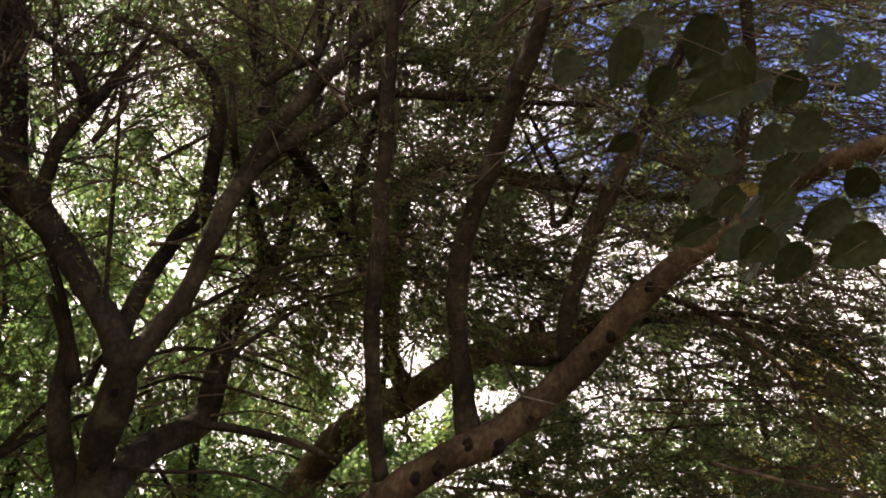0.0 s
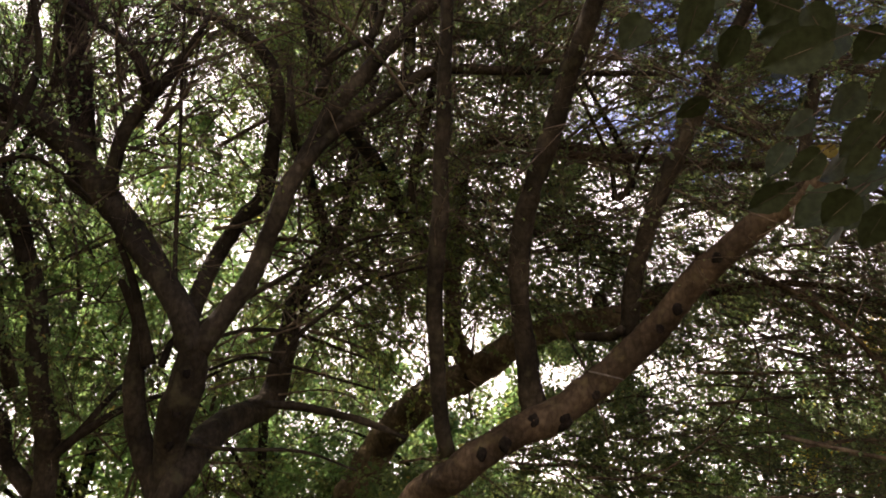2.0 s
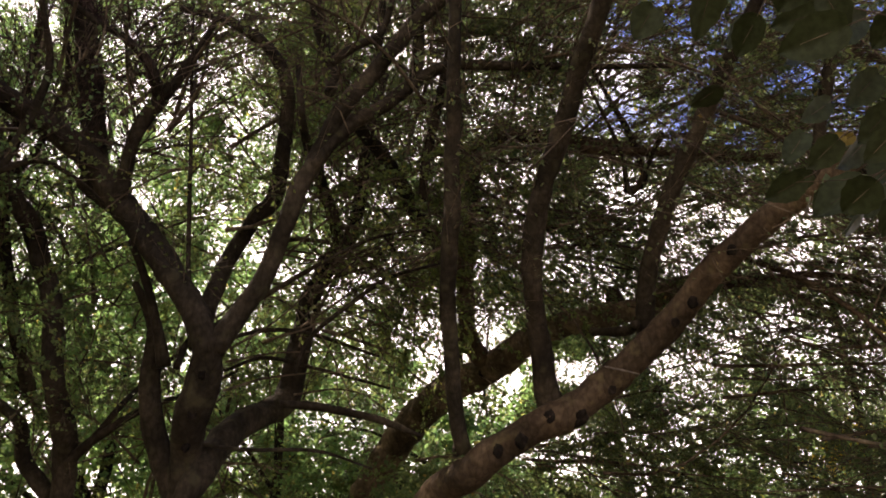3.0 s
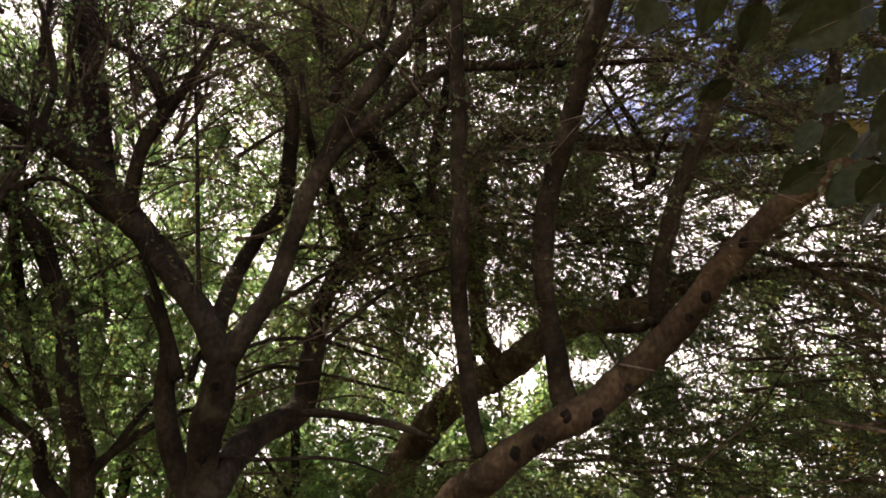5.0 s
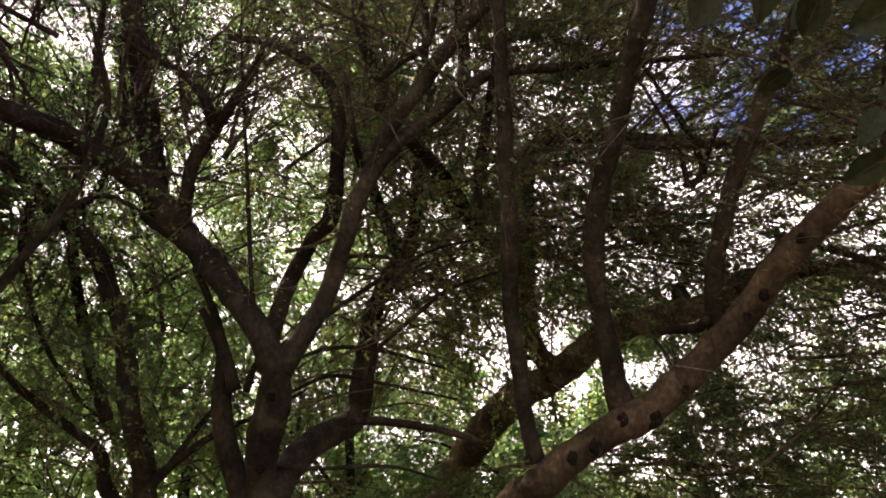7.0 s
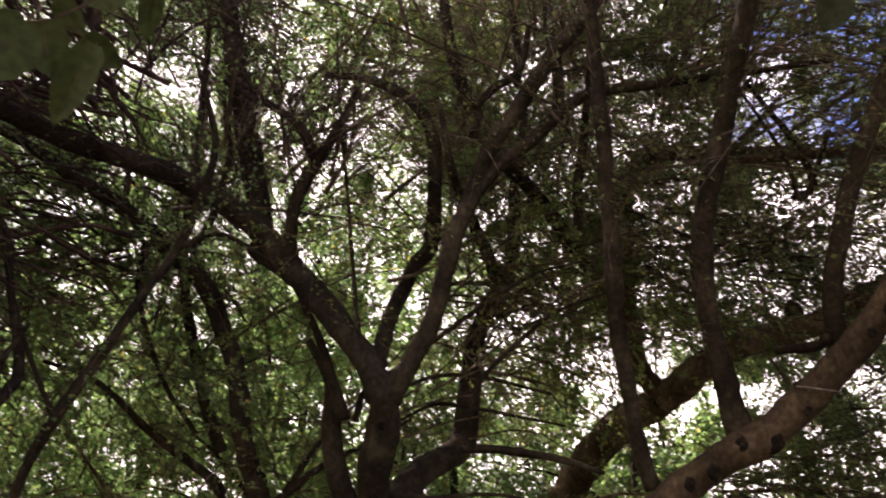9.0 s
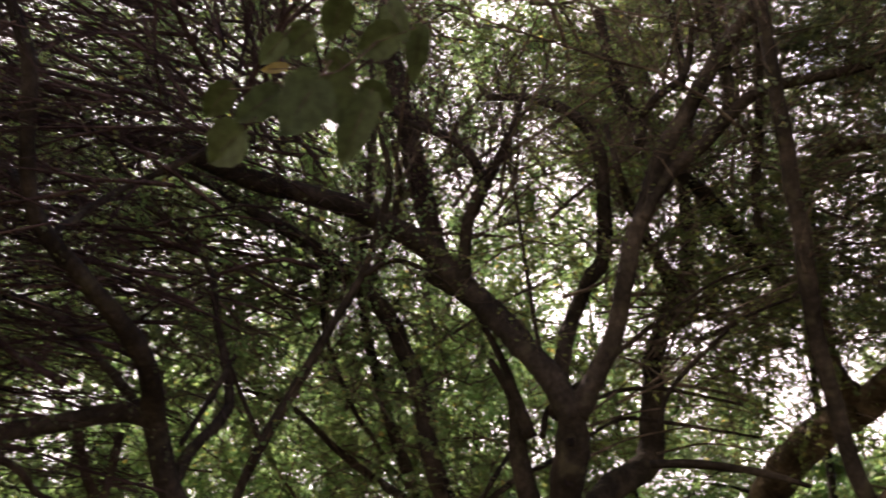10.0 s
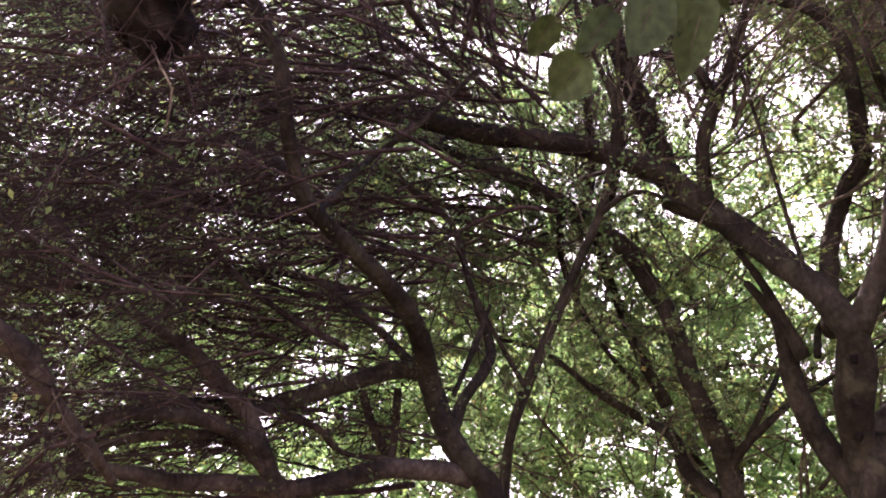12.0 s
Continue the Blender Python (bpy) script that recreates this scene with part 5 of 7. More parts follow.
forked_tree_clumps += [
    (-2.55, 4.73, 3.30, 0.37, 8, 0.31, -0.08, 0.50, 0.35),
    (-3.12, 5.69, 3.55, 0.44, 13, -0.18, 0.23, 0.50, 0.95),
    (-2.15, 4.71, 3.69, 0.38, 10, -0.10, -0.38, 0.50, 0.35),
    (-2.59, 5.53, 3.92, 0.44, 16, 0.26, 0.10, 0.50, 0.95),
    (-1.77, 5.01, 3.31, 0.39, 5, 0.12, -0.04, 0.50, 0.35),
    (-2.07, 6.07, 3.51, 0.46, 6, 0.27, 0.33, 0.50, 0.95),
    (-2.04, 5.18, 3.47, 0.40, 5, -0.18, -0.23, 0.50, 0.35),
    (-2.26, 5.69, 3.74, 0.45, 5, 0.08, 0.25, 0.50, 0.95),
    (-1.47, 6.78, 4.13, 0.53, 41, -0.23, 0.38, 0.17, 0.35),
]
forked_tree_clumps += [
    (-1.52, 6.94, 3.97, 0.54, 64, -0.23, 0.40, 0.17, 0.95),
    (-1.32, 7.05, 3.70, 0.53, 32, -0.23, 0.27, 0.17, 0.35),
    (-1.20, 7.00, 3.68, 0.53, 54, -0.23, 0.16, 0.17, 0.95),
    (-2.03, 4.96, 3.05, 0.38, 22, 0.36, -0.30, 0.50, 0.35),
    (-2.38, 5.83, 3.25, 0.44, 35, 0.23, 0.23, 0.50, 0.95),
    (-2.71, 5.48, 2.90, 0.41, 14, -0.27, 0.36, 0.50, 0.35),
    (-2.96, 5.90, 3.10, 0.44, 25, -0.39, -0.14, 0.50, 0.95),
    (-2.06, 5.01, 2.67, 0.37, 31, 0.34, -0.12, 0.50, 0.35),
    (-2.42, 5.95, 2.76, 0.43, 49, -0.28, 0.22, 0.50, 0.95),
]
forked_tree_clumps += [
    (-1.51, 5.54, 2.80, 0.41, 18, -0.03, -0.13, 0.50, 0.35),
    (-1.67, 5.95, 2.92, 0.44, 31, 0.26, -0.09, 0.50, 0.95),
    (-1.40, 7.56, 2.85, 0.54, 32, -0.23, 0.24, 0.17, 0.35),
    (-1.42, 7.61, 2.76, 0.54, 51, -0.23, 0.44, 0.17, 0.95),
    (-1.47, 6.89, 2.93, 0.50, 32, -0.23, 0.42, 0.17, 0.35),
    (-1.80, 7.66, 2.90, 0.55, 58, -0.23, 0.28, 0.17, 0.95),
    (-2.53, 5.82, 2.15, 0.41, 21, 0.36, -0.21, 0.50, 0.35),
    (-2.51, 6.16, 2.11, 0.43, 39, 0.14, 0.21, 0.50, 0.95),
    (-2.93, 6.08, 1.71, 0.41, 27, 0.34, -0.27, 0.50, 0.35),
]
forked_tree_clumps += [
    (-2.97, 6.53, 1.64, 0.44, 43, 0.02, 0.26, 0.50, 0.95),
    (-1.93, 5.62, 2.27, 0.40, 19, 0.13, 0.06, 0.50, 0.35),
    (-2.20, 6.66, 2.27, 0.46, 33, 0.01, 0.33, 0.50, 0.95),
    (-1.80, 5.32, 1.86, 0.36, 26, 0.21, 0.07, 0.50, 0.35),
    (-2.14, 6.35, 1.92, 0.43, 43, 0.36, -0.03, 0.50, 0.95),
    (-0.88, 7.45, 1.91, 0.51, 28, -0.23, 0.34, 0.17, 0.35),
    (-1.09, 8.23, 1.95, 0.56, 45, -0.23, 0.42, 0.17, 0.95),
    (-1.44, 7.63, 2.12, 0.52, 41, -0.23, 0.27, 0.17, 0.35),
    (-1.26, 7.69, 2.21, 0.53, 57, -0.23, 0.48, 0.17, 0.95),
]
forked_tree_clumps += [
    (-1.91, 3.26, 4.16, 0.16, 60, 0.10, 0.00, 0.50, 0.02),
    (-1.82, 3.40, 4.01, 0.16, 51, 0.10, 0.00, 0.50, 0.02),
    (-2.15, 3.28, 4.29, 0.16, 50, 0.10, 0.00, 0.50, 0.02),
    (-1.70, 3.40, 4.16, 0.16, 45, 0.10, 0.00, 0.50, 0.02),
    (-2.02, 3.24, 4.42, 0.16, 56, 0.10, 0.00, 0.50, 0.02),
]
forked_tree_clumps += [
    (-1.22, 4.02, 3.73, 0.30, 61, 0.60, 0.10, 0.20, 0.50),
    (-1.03, 4.24, 3.51, 0.30, 85, 0.80, 0.10, 0.15, 0.45),
    (-0.76, 4.37, 3.53, 0.30, 94, 0.80, 0.10, 0.15, 0.45),
    (-0.67, 4.49, 3.29, 0.30, 76, 0.80, 0.10, 0.10, 0.45),
    (-1.02, 4.57, 3.26, 0.30, 66, 0.80, 0.10, 0.10, 0.50),
    (-0.60, 4.37, 3.81, 0.30, 64, 0.60, 0.10, 0.10, 0.50),
]
crown(forked_tree, forked_tree_clumps, 21, leaf_green, (0.0233, 0.0403), 14.0, 0.42, stout=1.4)
knotty_tree_clumps = []
knotty_tree_clumps += [
    (-0.06, 3.50, 4.76, 0.33, 43, 0.00, -0.14, 0.25, 0.35),
    (-0.14, 4.17, 5.44, 0.40, 70, 0.00, 0.13, 0.25, 0.95),
    (-0.47, 3.08, 4.90, 0.31, 44, 0.00, -0.33, 0.25, 0.35),
    (-0.64, 3.96, 5.90, 0.40, 72, 0.00, -0.21, 0.25, 0.95),
    (0.46, 3.51, 5.19, 0.34, 26, 0.23, -0.07, 0.17, 0.35),
    (0.55, 3.87, 5.58, 0.38, 43, 0.23, -0.47, 0.17, 0.95),
    (0.31, 3.45, 5.11, 0.34, 44, 0.23, -0.30, 0.17, 0.35),
    (0.40, 3.99, 5.57, 0.39, 109, 0.23, 0.29, 0.17, 0.95),
    (0.80, 4.17, 5.75, 0.41, 210, 0.45, -0.06, 0.10, 0.45),
]
knotty_tree_clumps += [
    (0.76, 4.15, 5.28, 0.39, 38, 0.45, -0.17, 0.10, 0.45),
    (2.06, 4.29, 6.08, 0.42, 34, 0.68, -0.11, 0.03, 0.45),
    (1.66, 4.25, 6.32, 0.43, 32, 0.68, -0.39, 0.03, 0.45),
    (2.35, 4.16, 5.84, 0.41, 44, 0.90, -0.35, -0.05, 0.45),
    (2.45, 4.17, 5.87, 0.41, 29, 0.90, -0.02, -0.05, 0.45),
    (-0.53, 3.45, 4.64, 0.32, 134, 0.00, -0.24, 0.25, 0.16),
    (-0.78, 4.51, 5.35, 0.42, 186, 0.00, 0.16, 0.25, 0.45),
    (-0.43, 3.61, 4.59, 0.33, 157, 0.00, -0.38, 0.25, 0.16),
    (-0.58, 4.55, 5.50, 0.42, 209, 0.00, -0.17, 0.25, 0.45),
]
knotty_tree_clumps += [
    (0.25, 3.65, 4.13, 0.32, 113, 0.23, -0.49, 0.17, 0.16),
    (0.41, 4.38, 4.67, 0.39, 138, 0.23, -0.28, 0.17, 0.45),
    (0.34, 3.73, 4.35, 0.33, 71, 0.23, -0.42, 0.17, 0.16),
    (0.40, 4.67, 5.07, 0.42, 101, 0.23, -0.13, 0.17, 0.45),
    (1.06, 4.28, 4.71, 0.38, 33, 0.45, -0.42, 0.10, 0.45),
    (1.35, 4.59, 5.43, 0.42, 45, 0.45, -0.44, 0.10, 0.45),
    (2.02, 4.44, 4.92, 0.40, 13, 0.68, -0.27, 0.03, 0.45),
    (2.07, 4.43, 5.11, 0.40, 23, 0.68, -0.42, 0.03, 0.45),
    (2.48, 4.01, 5.23, 0.38, 16, 0.90, -0.11, -0.05, 0.45),
]
knotty_tree_clumps += [
    (2.73, 4.86, 5.15, 0.43, 16, 0.90, -0.05, -0.05, 0.45),
    (-0.32, 4.93, 3.93, 0.40, 72, 0.00, 0.15, 0.25, 0.16),
    (-0.27, 5.96, 4.60, 0.49, 107, 0.00, -0.12, 0.25, 0.45),
    (-0.73, 5.18, 4.88, 0.45, 86, 0.00, 0.06, 0.25, 0.16),
    (-0.77, 5.33, 5.14, 0.46, 113, 0.00, -0.37, 0.25, 0.45),
    (0.10, 4.93, 4.53, 0.42, 47, 0.23, -0.46, 0.17, 0.16),
    (0.28, 5.88, 4.95, 0.49, 58, 0.23, -0.20, 0.17, 0.45),
    (0.37, 5.16, 4.50, 0.43, 54, 0.23, 0.17, 0.17, 0.16),
    (0.26, 5.86, 5.03, 0.50, 79, 0.23, 0.25, 0.17, 0.45),
]
knotty_tree_clumps += [
    (1.08, 4.71, 4.21, 0.39, 39, 0.45, 0.08, 0.10, 0.16),
    (1.13, 5.72, 4.52, 0.47, 94, 0.45, 0.01, 0.10, 0.45),
    (1.23, 5.14, 4.89, 0.44, 37, 0.45, -0.45, 0.10, 0.16),
    (1.31, 5.38, 5.02, 0.46, 51, 0.45, -0.16, 0.10, 0.45),
    (1.55, 4.84, 4.09, 0.40, 93, 0.68, 0.30, 0.03, 0.45),
    (1.83, 4.49, 4.61, 0.39, 82, 0.68, -0.47, 0.03, 0.45),
    (2.83, 4.86, 4.74, 0.42, 49, 0.90, -0.39, -0.05, 0.45),
    (2.43, 5.05, 4.65, 0.43, 59, 0.90, -0.41, -0.05, 0.45),
    (-0.32, 5.90, 3.98, 0.47, 173, 0.00, 0.27, 0.25, 0.16),
]
knotty_tree_clumps += [
    (-0.34, 6.63, 4.29, 0.52, 234, 0.00, 0.48, 0.25, 0.45),
    (-1.01, 6.42, 4.25, 0.51, 79, 0.00, 0.22, 0.25, 0.16),
    (-0.90, 6.69, 4.49, 0.53, 96, 0.00, 0.44, 0.25, 0.45),
    (0.01, 6.60, 3.69, 0.50, 12, 0.23, 0.45, 0.17, 0.16),
    (0.00, 6.46, 3.74, 0.50, 17, 0.23, 0.16, 0.17, 0.45),
    (0.27, 6.41, 4.32, 0.51, 70, 0.23, 0.36, 0.17, 0.16),
    (0.31, 6.31, 4.27, 0.50, 99, 0.23, 0.29, 0.17, 0.45),
    (1.31, 6.13, 4.20, 0.49, 61, 0.45, 0.39, 0.10, 0.16),
    (1.21, 6.60, 4.39, 0.52, 88, 0.45, 0.47, 0.10, 0.45),
]
knotty_tree_clumps += [
    (1.21, 6.71, 3.68, 0.51, 57, 0.45, 0.21, 0.10, 0.16),
    (1.20, 6.64, 3.60, 0.50, 76, 0.45, 0.36, 0.10, 0.45),
    (1.95, 4.93, 3.36, 0.38, 73, 0.68, 0.20, 0.03, 0.45),
    (1.66, 5.56, 3.24, 0.42, 20, 0.68, 0.21, 0.03, 0.45),
    (2.81, 5.12, 3.65, 0.40, 130, 0.90, -0.37, -0.05, 0.45),
    (2.35, 5.20, 3.84, 0.41, 71, 0.90, -0.02, -0.05, 0.45),
    (-0.60, 6.89, 3.29, 0.51, 10, 0.00, 0.40, 0.25, 0.35),
    (-0.58, 7.54, 3.45, 0.56, 17, 0.00, 0.27, 0.25, 0.95),
    (-0.51, 7.39, 2.93, 0.53, 32, 0.00, 0.21, 0.25, 0.35),
]
knotty_tree_clumps += [
    (-0.64, 7.82, 3.14, 0.57, 51, 0.00, 0.28, 0.25, 0.95),
    (0.51, 6.80, 2.99, 0.49, 25, 0.23, 0.12, 0.17, 0.35),
    (0.45, 7.46, 3.29, 0.55, 36, 0.23, 0.49, 0.17, 0.95),
    (0.39, 7.30, 3.16, 0.53, 26, 0.23, 0.41, 0.17, 0.35),
    (0.68, 7.36, 3.25, 0.54, 44, 0.23, 0.39, 0.17, 0.95),
    (1.44, 7.03, 3.36, 0.52, 46, 0.45, 0.35, 0.10, 0.35),
    (1.30, 7.50, 3.29, 0.55, 79, 0.45, 0.30, 0.10, 0.95),
    (1.29, 6.79, 2.81, 0.49, 77, 0.45, 0.23, 0.10, 0.35),
    (1.29, 7.28, 2.85, 0.52, 131, 0.45, 0.24, 0.10, 0.95),
]
knotty_tree_clumps += [
    (1.45, 5.15, 2.92, 0.38, 36, 0.68, 0.30, 0.03, 0.95),
    (1.72, 5.73, 2.60, 0.41, 24, 0.68, 0.10, 0.03, 0.95),
    (2.65, 5.55, 2.91, 0.41, 43, 0.90, 0.07, -0.05, 0.95),
    (2.99, 5.81, 3.14, 0.43, 41, 0.90, -0.50, -0.05, 0.95),
    (-0.24, 6.92, 2.55, 0.49, 26, 0.00, 0.22, 0.25, 0.35),
    (-0.31, 7.90, 2.53, 0.55, 42, 0.00, 0.47, 0.25, 0.95),
    (-0.16, 7.35, 1.87, 0.50, 23, 0.00, 0.19, 0.25, 0.35),
    (-0.26, 7.76, 1.92, 0.53, 38, 0.00, 0.10, 0.25, 0.95),
    (0.57, 7.47, 2.07, 0.51, 25, 0.23, 0.48, 0.17, 0.35),
]
knotty_tree_clumps += [
    (0.63, 8.24, 2.12, 0.56, 40, 0.23, 0.46, 0.17, 0.95),
    (0.79, 7.90, 1.88, 0.53, 33, 0.23, 0.35, 0.17, 0.35),
    (0.77, 8.39, 1.76, 0.56, 54, 0.23, 0.13, 0.17, 0.95),
    (1.55, 7.59, 1.89, 0.51, 12, 0.45, 0.14, 0.10, 0.35),
    (1.74, 8.19, 1.92, 0.55, 19, 0.45, 0.42, 0.10, 0.95),
    (1.25, 6.98, 2.48, 0.49, 36, 0.45, 0.45, 0.10, 0.35),
    (1.45, 7.48, 2.63, 0.53, 57, 0.45, 0.48, 0.10, 0.95),
    (1.79, 5.78, 2.14, 0.40, 23, 0.68, 0.45, 0.03, 0.95),
    (1.72, 5.65, 1.77, 0.38, 96, 0.68, 0.32, 0.03, 0.95),
]
knotty_tree_clumps += [
    (2.49, 5.68, 2.14, 0.39, 49, 0.90, 0.09, -0.05, 0.95),
    (2.35, 5.94, 2.44, 0.42, 90, 0.90, -0.46, -0.05, 0.95),
]
knotty_tree_clumps += [
    (0.58, 3.38, 4.30, 0.35, 42, 0.70, -0.10, -0.15, 0.35),
    (0.96, 3.46, 4.12, 0.35, 45, 0.70, -0.10, -0.15, 0.35),
    (1.33, 3.34, 4.39, 0.35, 65, 0.70, -0.10, -0.15, 0.35),
    (1.65, 3.25, 4.11, 0.35, 40, 0.70, -0.10, -0.15, 0.35),
    (1.93, 3.16, 4.31, 0.35, 64, 0.70, -0.10, -0.15, 0.35),
    (1.88, 3.37, 3.87, 0.35, 62, 0.70, -0.10, -0.15, 0.35),
    (1.31, 3.59, 3.87, 0.35, 38, 0.70, -0.10, -0.15, 0.35),
]
knotty_tree_clumps += [
    (0.14, 4.33, 3.84, 0.30, 51, 0.70, -0.10, -0.10, 0.50),
    (0.46, 4.45, 3.63, 0.30, 51, 0.70, -0.10, -0.10, 0.50),
    (0.66, 4.20, 3.75, 0.30, 47, 0.70, -0.10, -0.10, 0.50),
    (0.31, 4.24, 4.08, 0.30, 28, 0.70, -0.10, -0.10, 0.50),
    (-0.07, 4.58, 3.71, 0.30, 47, 0.70, -0.10, -0.10, 0.50),
    (-0.10, 3.81, 4.46, 0.30, 28, 0.70, -0.10, -0.10, 0.50),
    (-0.05, 4.11, 4.29, 0.30, 25, 0.70, -0.10, -0.10, 0.50),
]
knotty_tree_clumps += [
    (0.43, 5.17, 2.45, 0.35, 45, 0.70, -0.10, -0.10, 0.70),
    (0.74, 5.26, 2.33, 0.35, 45, 0.70, -0.10, -0.10, 0.70),
    (0.09, 5.40, 2.35, 0.35, 45, 0.70, -0.10, -0.10, 0.70),
    (1.60, 4.07, 3.25, 0.35, 42, 0.70, -0.10, -0.10, 0.40),
    (1.14, 4.12, 3.52, 0.30, 38, 0.70, -0.10, -0.10, 0.40),
    (1.78, 4.87, 2.45, 0.40, 50, 0.70, -0.10, -0.10, 0.60),
    (1.47, 4.74, 2.68, 0.40, 40, 0.70, -0.10, -0.10, 0.60),
]
crown(knotty_tree, knotty_tree_clumps, 22, leaf_dark, (0.0230, 0.0400), 11.0, 0.62, stout=1.15, combed=1.0)
knotty_tree_fine_clumps = [
    (-0.26, 3.80, 4.54, 0.22, 50, 0.70, -0.10, -0.10, 0.60),
    (-0.04, 3.99, 4.39, 0.22, 50, 0.70, -0.10, -0.10, 0.60),
    (-0.25, 4.17, 4.18, 0.22, 45, 0.70, -0.10, -0.10, 0.60),
    (-0.02, 4.23, 4.09, 0.22, 40, 0.70, -0.10, -0.10, 0.50),
    (-0.34, 4.54, 3.81, 0.22, 45, 0.70, -0.10, -0.10, 0.50),
    (-0.07, 4.50, 3.71, 0.22, 45, 0.70, -0.10, -0.10, 0.50),
    (0.36, 4.46, 3.64, 0.22, 45, 0.70, -0.10, -0.10, 0.50),
    (0.58, 4.54, 3.52, 0.22, 40, 0.70, -0.10, -0.10, 0.50),
    (0.38, 5.00, 3.42, 0.22, 30, 0.70, -0.10, -0.10, 0.60),
    (0.98, 4.16, 3.48, 0.22, 40, 0.70, -0.10, -0.10, 0.40),
]
knotty_tree_fine_clumps += [
    (0.34, 5.20, 2.43, 0.22, 45, 0.70, -0.10, -0.10, 0.80),
    (0.61, 5.19, 2.53, 0.22, 40, 0.70, -0.10, -0.10, 0.80),
    (0.50, 5.28, 2.28, 0.22, 45, 0.70, -0.10, -0.10, 0.80),
    (0.95, 5.27, 2.41, 0.22, 35, 0.70, -0.10, -0.10, 0.70),
    (1.63, 4.36, 3.15, 0.22, 40, 0.70, -0.10, -0.10, 0.50),
    (1.66, 4.62, 2.82, 0.22, 45, 0.70, -0.10, -0.10, 0.60),
    (1.52, 4.78, 3.17, 0.22, 20, 0.70, -0.10, -0.10, 0.50),
    (1.76, 4.84, 2.34, 0.22, 40, 0.70, -0.10, -0.10, 0.60),
    (-0.22, 5.39, 2.36, 0.22, 30, 0.70, -0.10, -0.10, 0.70),
]
knotty_tree_fine_clumps += [
    (-0.23, 3.82, 4.70, 0.22, 50, 0.70, -0.10, -0.10, 0.60),
    (-0.20, 4.01, 4.56, 0.22, 45, 0.70, -0.10, -0.10, 0.60),
    (0.50, 4.75, 3.98, 0.22, 45, 0.70, -0.10, -0.10, 0.50),
    (0.23, 4.70, 3.91, 0.22, 45, 0.70, -0.10, -0.10, 0.50),
    (-0.23, 4.68, 3.92, 0.22, 45, 0.70, -0.10, -0.10, 0.50),
    (0.11, 4.63, 4.22, 0.22, 40, 0.70, -0.10, -0.10, 0.50),
    (-0.82, 4.09, 3.83, 0.22, 40, 0.70, -0.10, -0.10, 0.50),
    (0.64, 4.79, 3.76, 0.22, 35, 0.70, -0.10, -0.10, 0.50),
]
crown(knotty_tree, knotty_tree_fine_clumps, 32, leaf_dark, (0.0225, 0.0380), 13.0, 0.35, stout=1.0, combed=0.6)
leaning_tree_clumps = []
leaning_tree_clumps += [
    (0.58, 3.30, 4.79, 0.32, 155, 0.45, -0.45, 0.10, 0.16),
    (0.52, 3.39, 4.81, 0.32, 38, 0.45, -0.36, 0.10, 0.16),
    (1.60, 3.42, 5.22, 0.34, 24, 0.68, -0.09, 0.03, 0.16),
    (1.23, 3.25, 5.42, 0.33, 12, 0.68, -0.15, 0.03, 0.16),
    (1.94, 3.20, 5.02, 0.32, 33, 0.90, 0.21, -0.05, 0.16),
    (1.92, 3.12, 4.87, 0.31, 21, 0.90, -0.21, -0.05, 0.16),
    (0.91, 3.42, 4.26, 0.31, 24, 0.45, -0.12, 0.10, 0.16),
    (1.23, 3.80, 4.71, 0.35, 19, 0.45, -0.14, 0.10, 0.16),
    (1.53, 3.70, 4.25, 0.33, 9, 0.68, -0.13, 0.03, 0.16),
]
leaning_tree_clumps += [
    (1.68, 3.65, 4.41, 0.33, 17, 0.68, -0.14, 0.03, 0.16),
    (2.17, 3.49, 4.84, 0.33, 12, 0.90, -0.13, -0.05, 0.16),
    (2.14, 3.76, 4.39, 0.34, 13, 0.90, 0.14, -0.05, 0.16),
    (1.36, 4.21, 3.81, 0.35, 41, 0.68, -0.43, 0.03, 0.16),
    (1.51, 3.86, 3.97, 0.33, 66, 0.68, -0.07, 0.03, 0.16),
    (2.22, 3.89, 3.95, 0.33, 35, 0.90, 0.23, -0.05, 0.16),
    (2.05, 3.94, 3.97, 0.33, 64, 0.90, -0.08, -0.05, 0.16),
    (1.65, 3.99, 3.05, 0.31, 53, 0.68, 0.44, 0.03, 0.16),
    (1.20, 4.06, 2.84, 0.31, 14, 0.68, 0.11, 0.03, 0.16),
]
leaning_tree_clumps += [
    (2.20, 3.98, 3.22, 0.31, 96, 0.90, 0.02, -0.05, 0.16),
    (1.87, 4.22, 3.34, 0.33, 50, 0.90, -0.33, -0.05, 0.16),
    (1.41, 4.69, 2.75, 0.35, 63, 0.68, 0.27, 0.03, 0.35),
    (1.35, 4.56, 2.42, 0.33, 14, 0.68, 0.31, 0.03, 0.35),
    (2.14, 4.51, 2.61, 0.33, 26, 0.90, -0.22, -0.05, 0.35),
    (2.11, 4.42, 2.72, 0.33, 25, 0.90, -0.02, -0.05, 0.35),
    (1.39, 4.46, 2.01, 0.31, 14, 0.68, 0.45, 0.03, 0.35),
    (1.41, 4.51, 1.83, 0.31, 74, 0.68, 0.32, 0.03, 0.35),
    (2.21, 5.04, 2.21, 0.35, 30, 0.90, -0.20, -0.05, 0.35),
]
leaning_tree_clumps += [
    (1.64, 4.39, 2.22, 0.31, 55, 0.90, 0.03, -0.05, 0.35),
]
crown(leaning_tree, leaning_tree_clumps, 23, leaf_dark, (0.0212, 0.0382), 11.0, 0.75, stout=1.2, combed=1.0)
left_tree_clumps = []
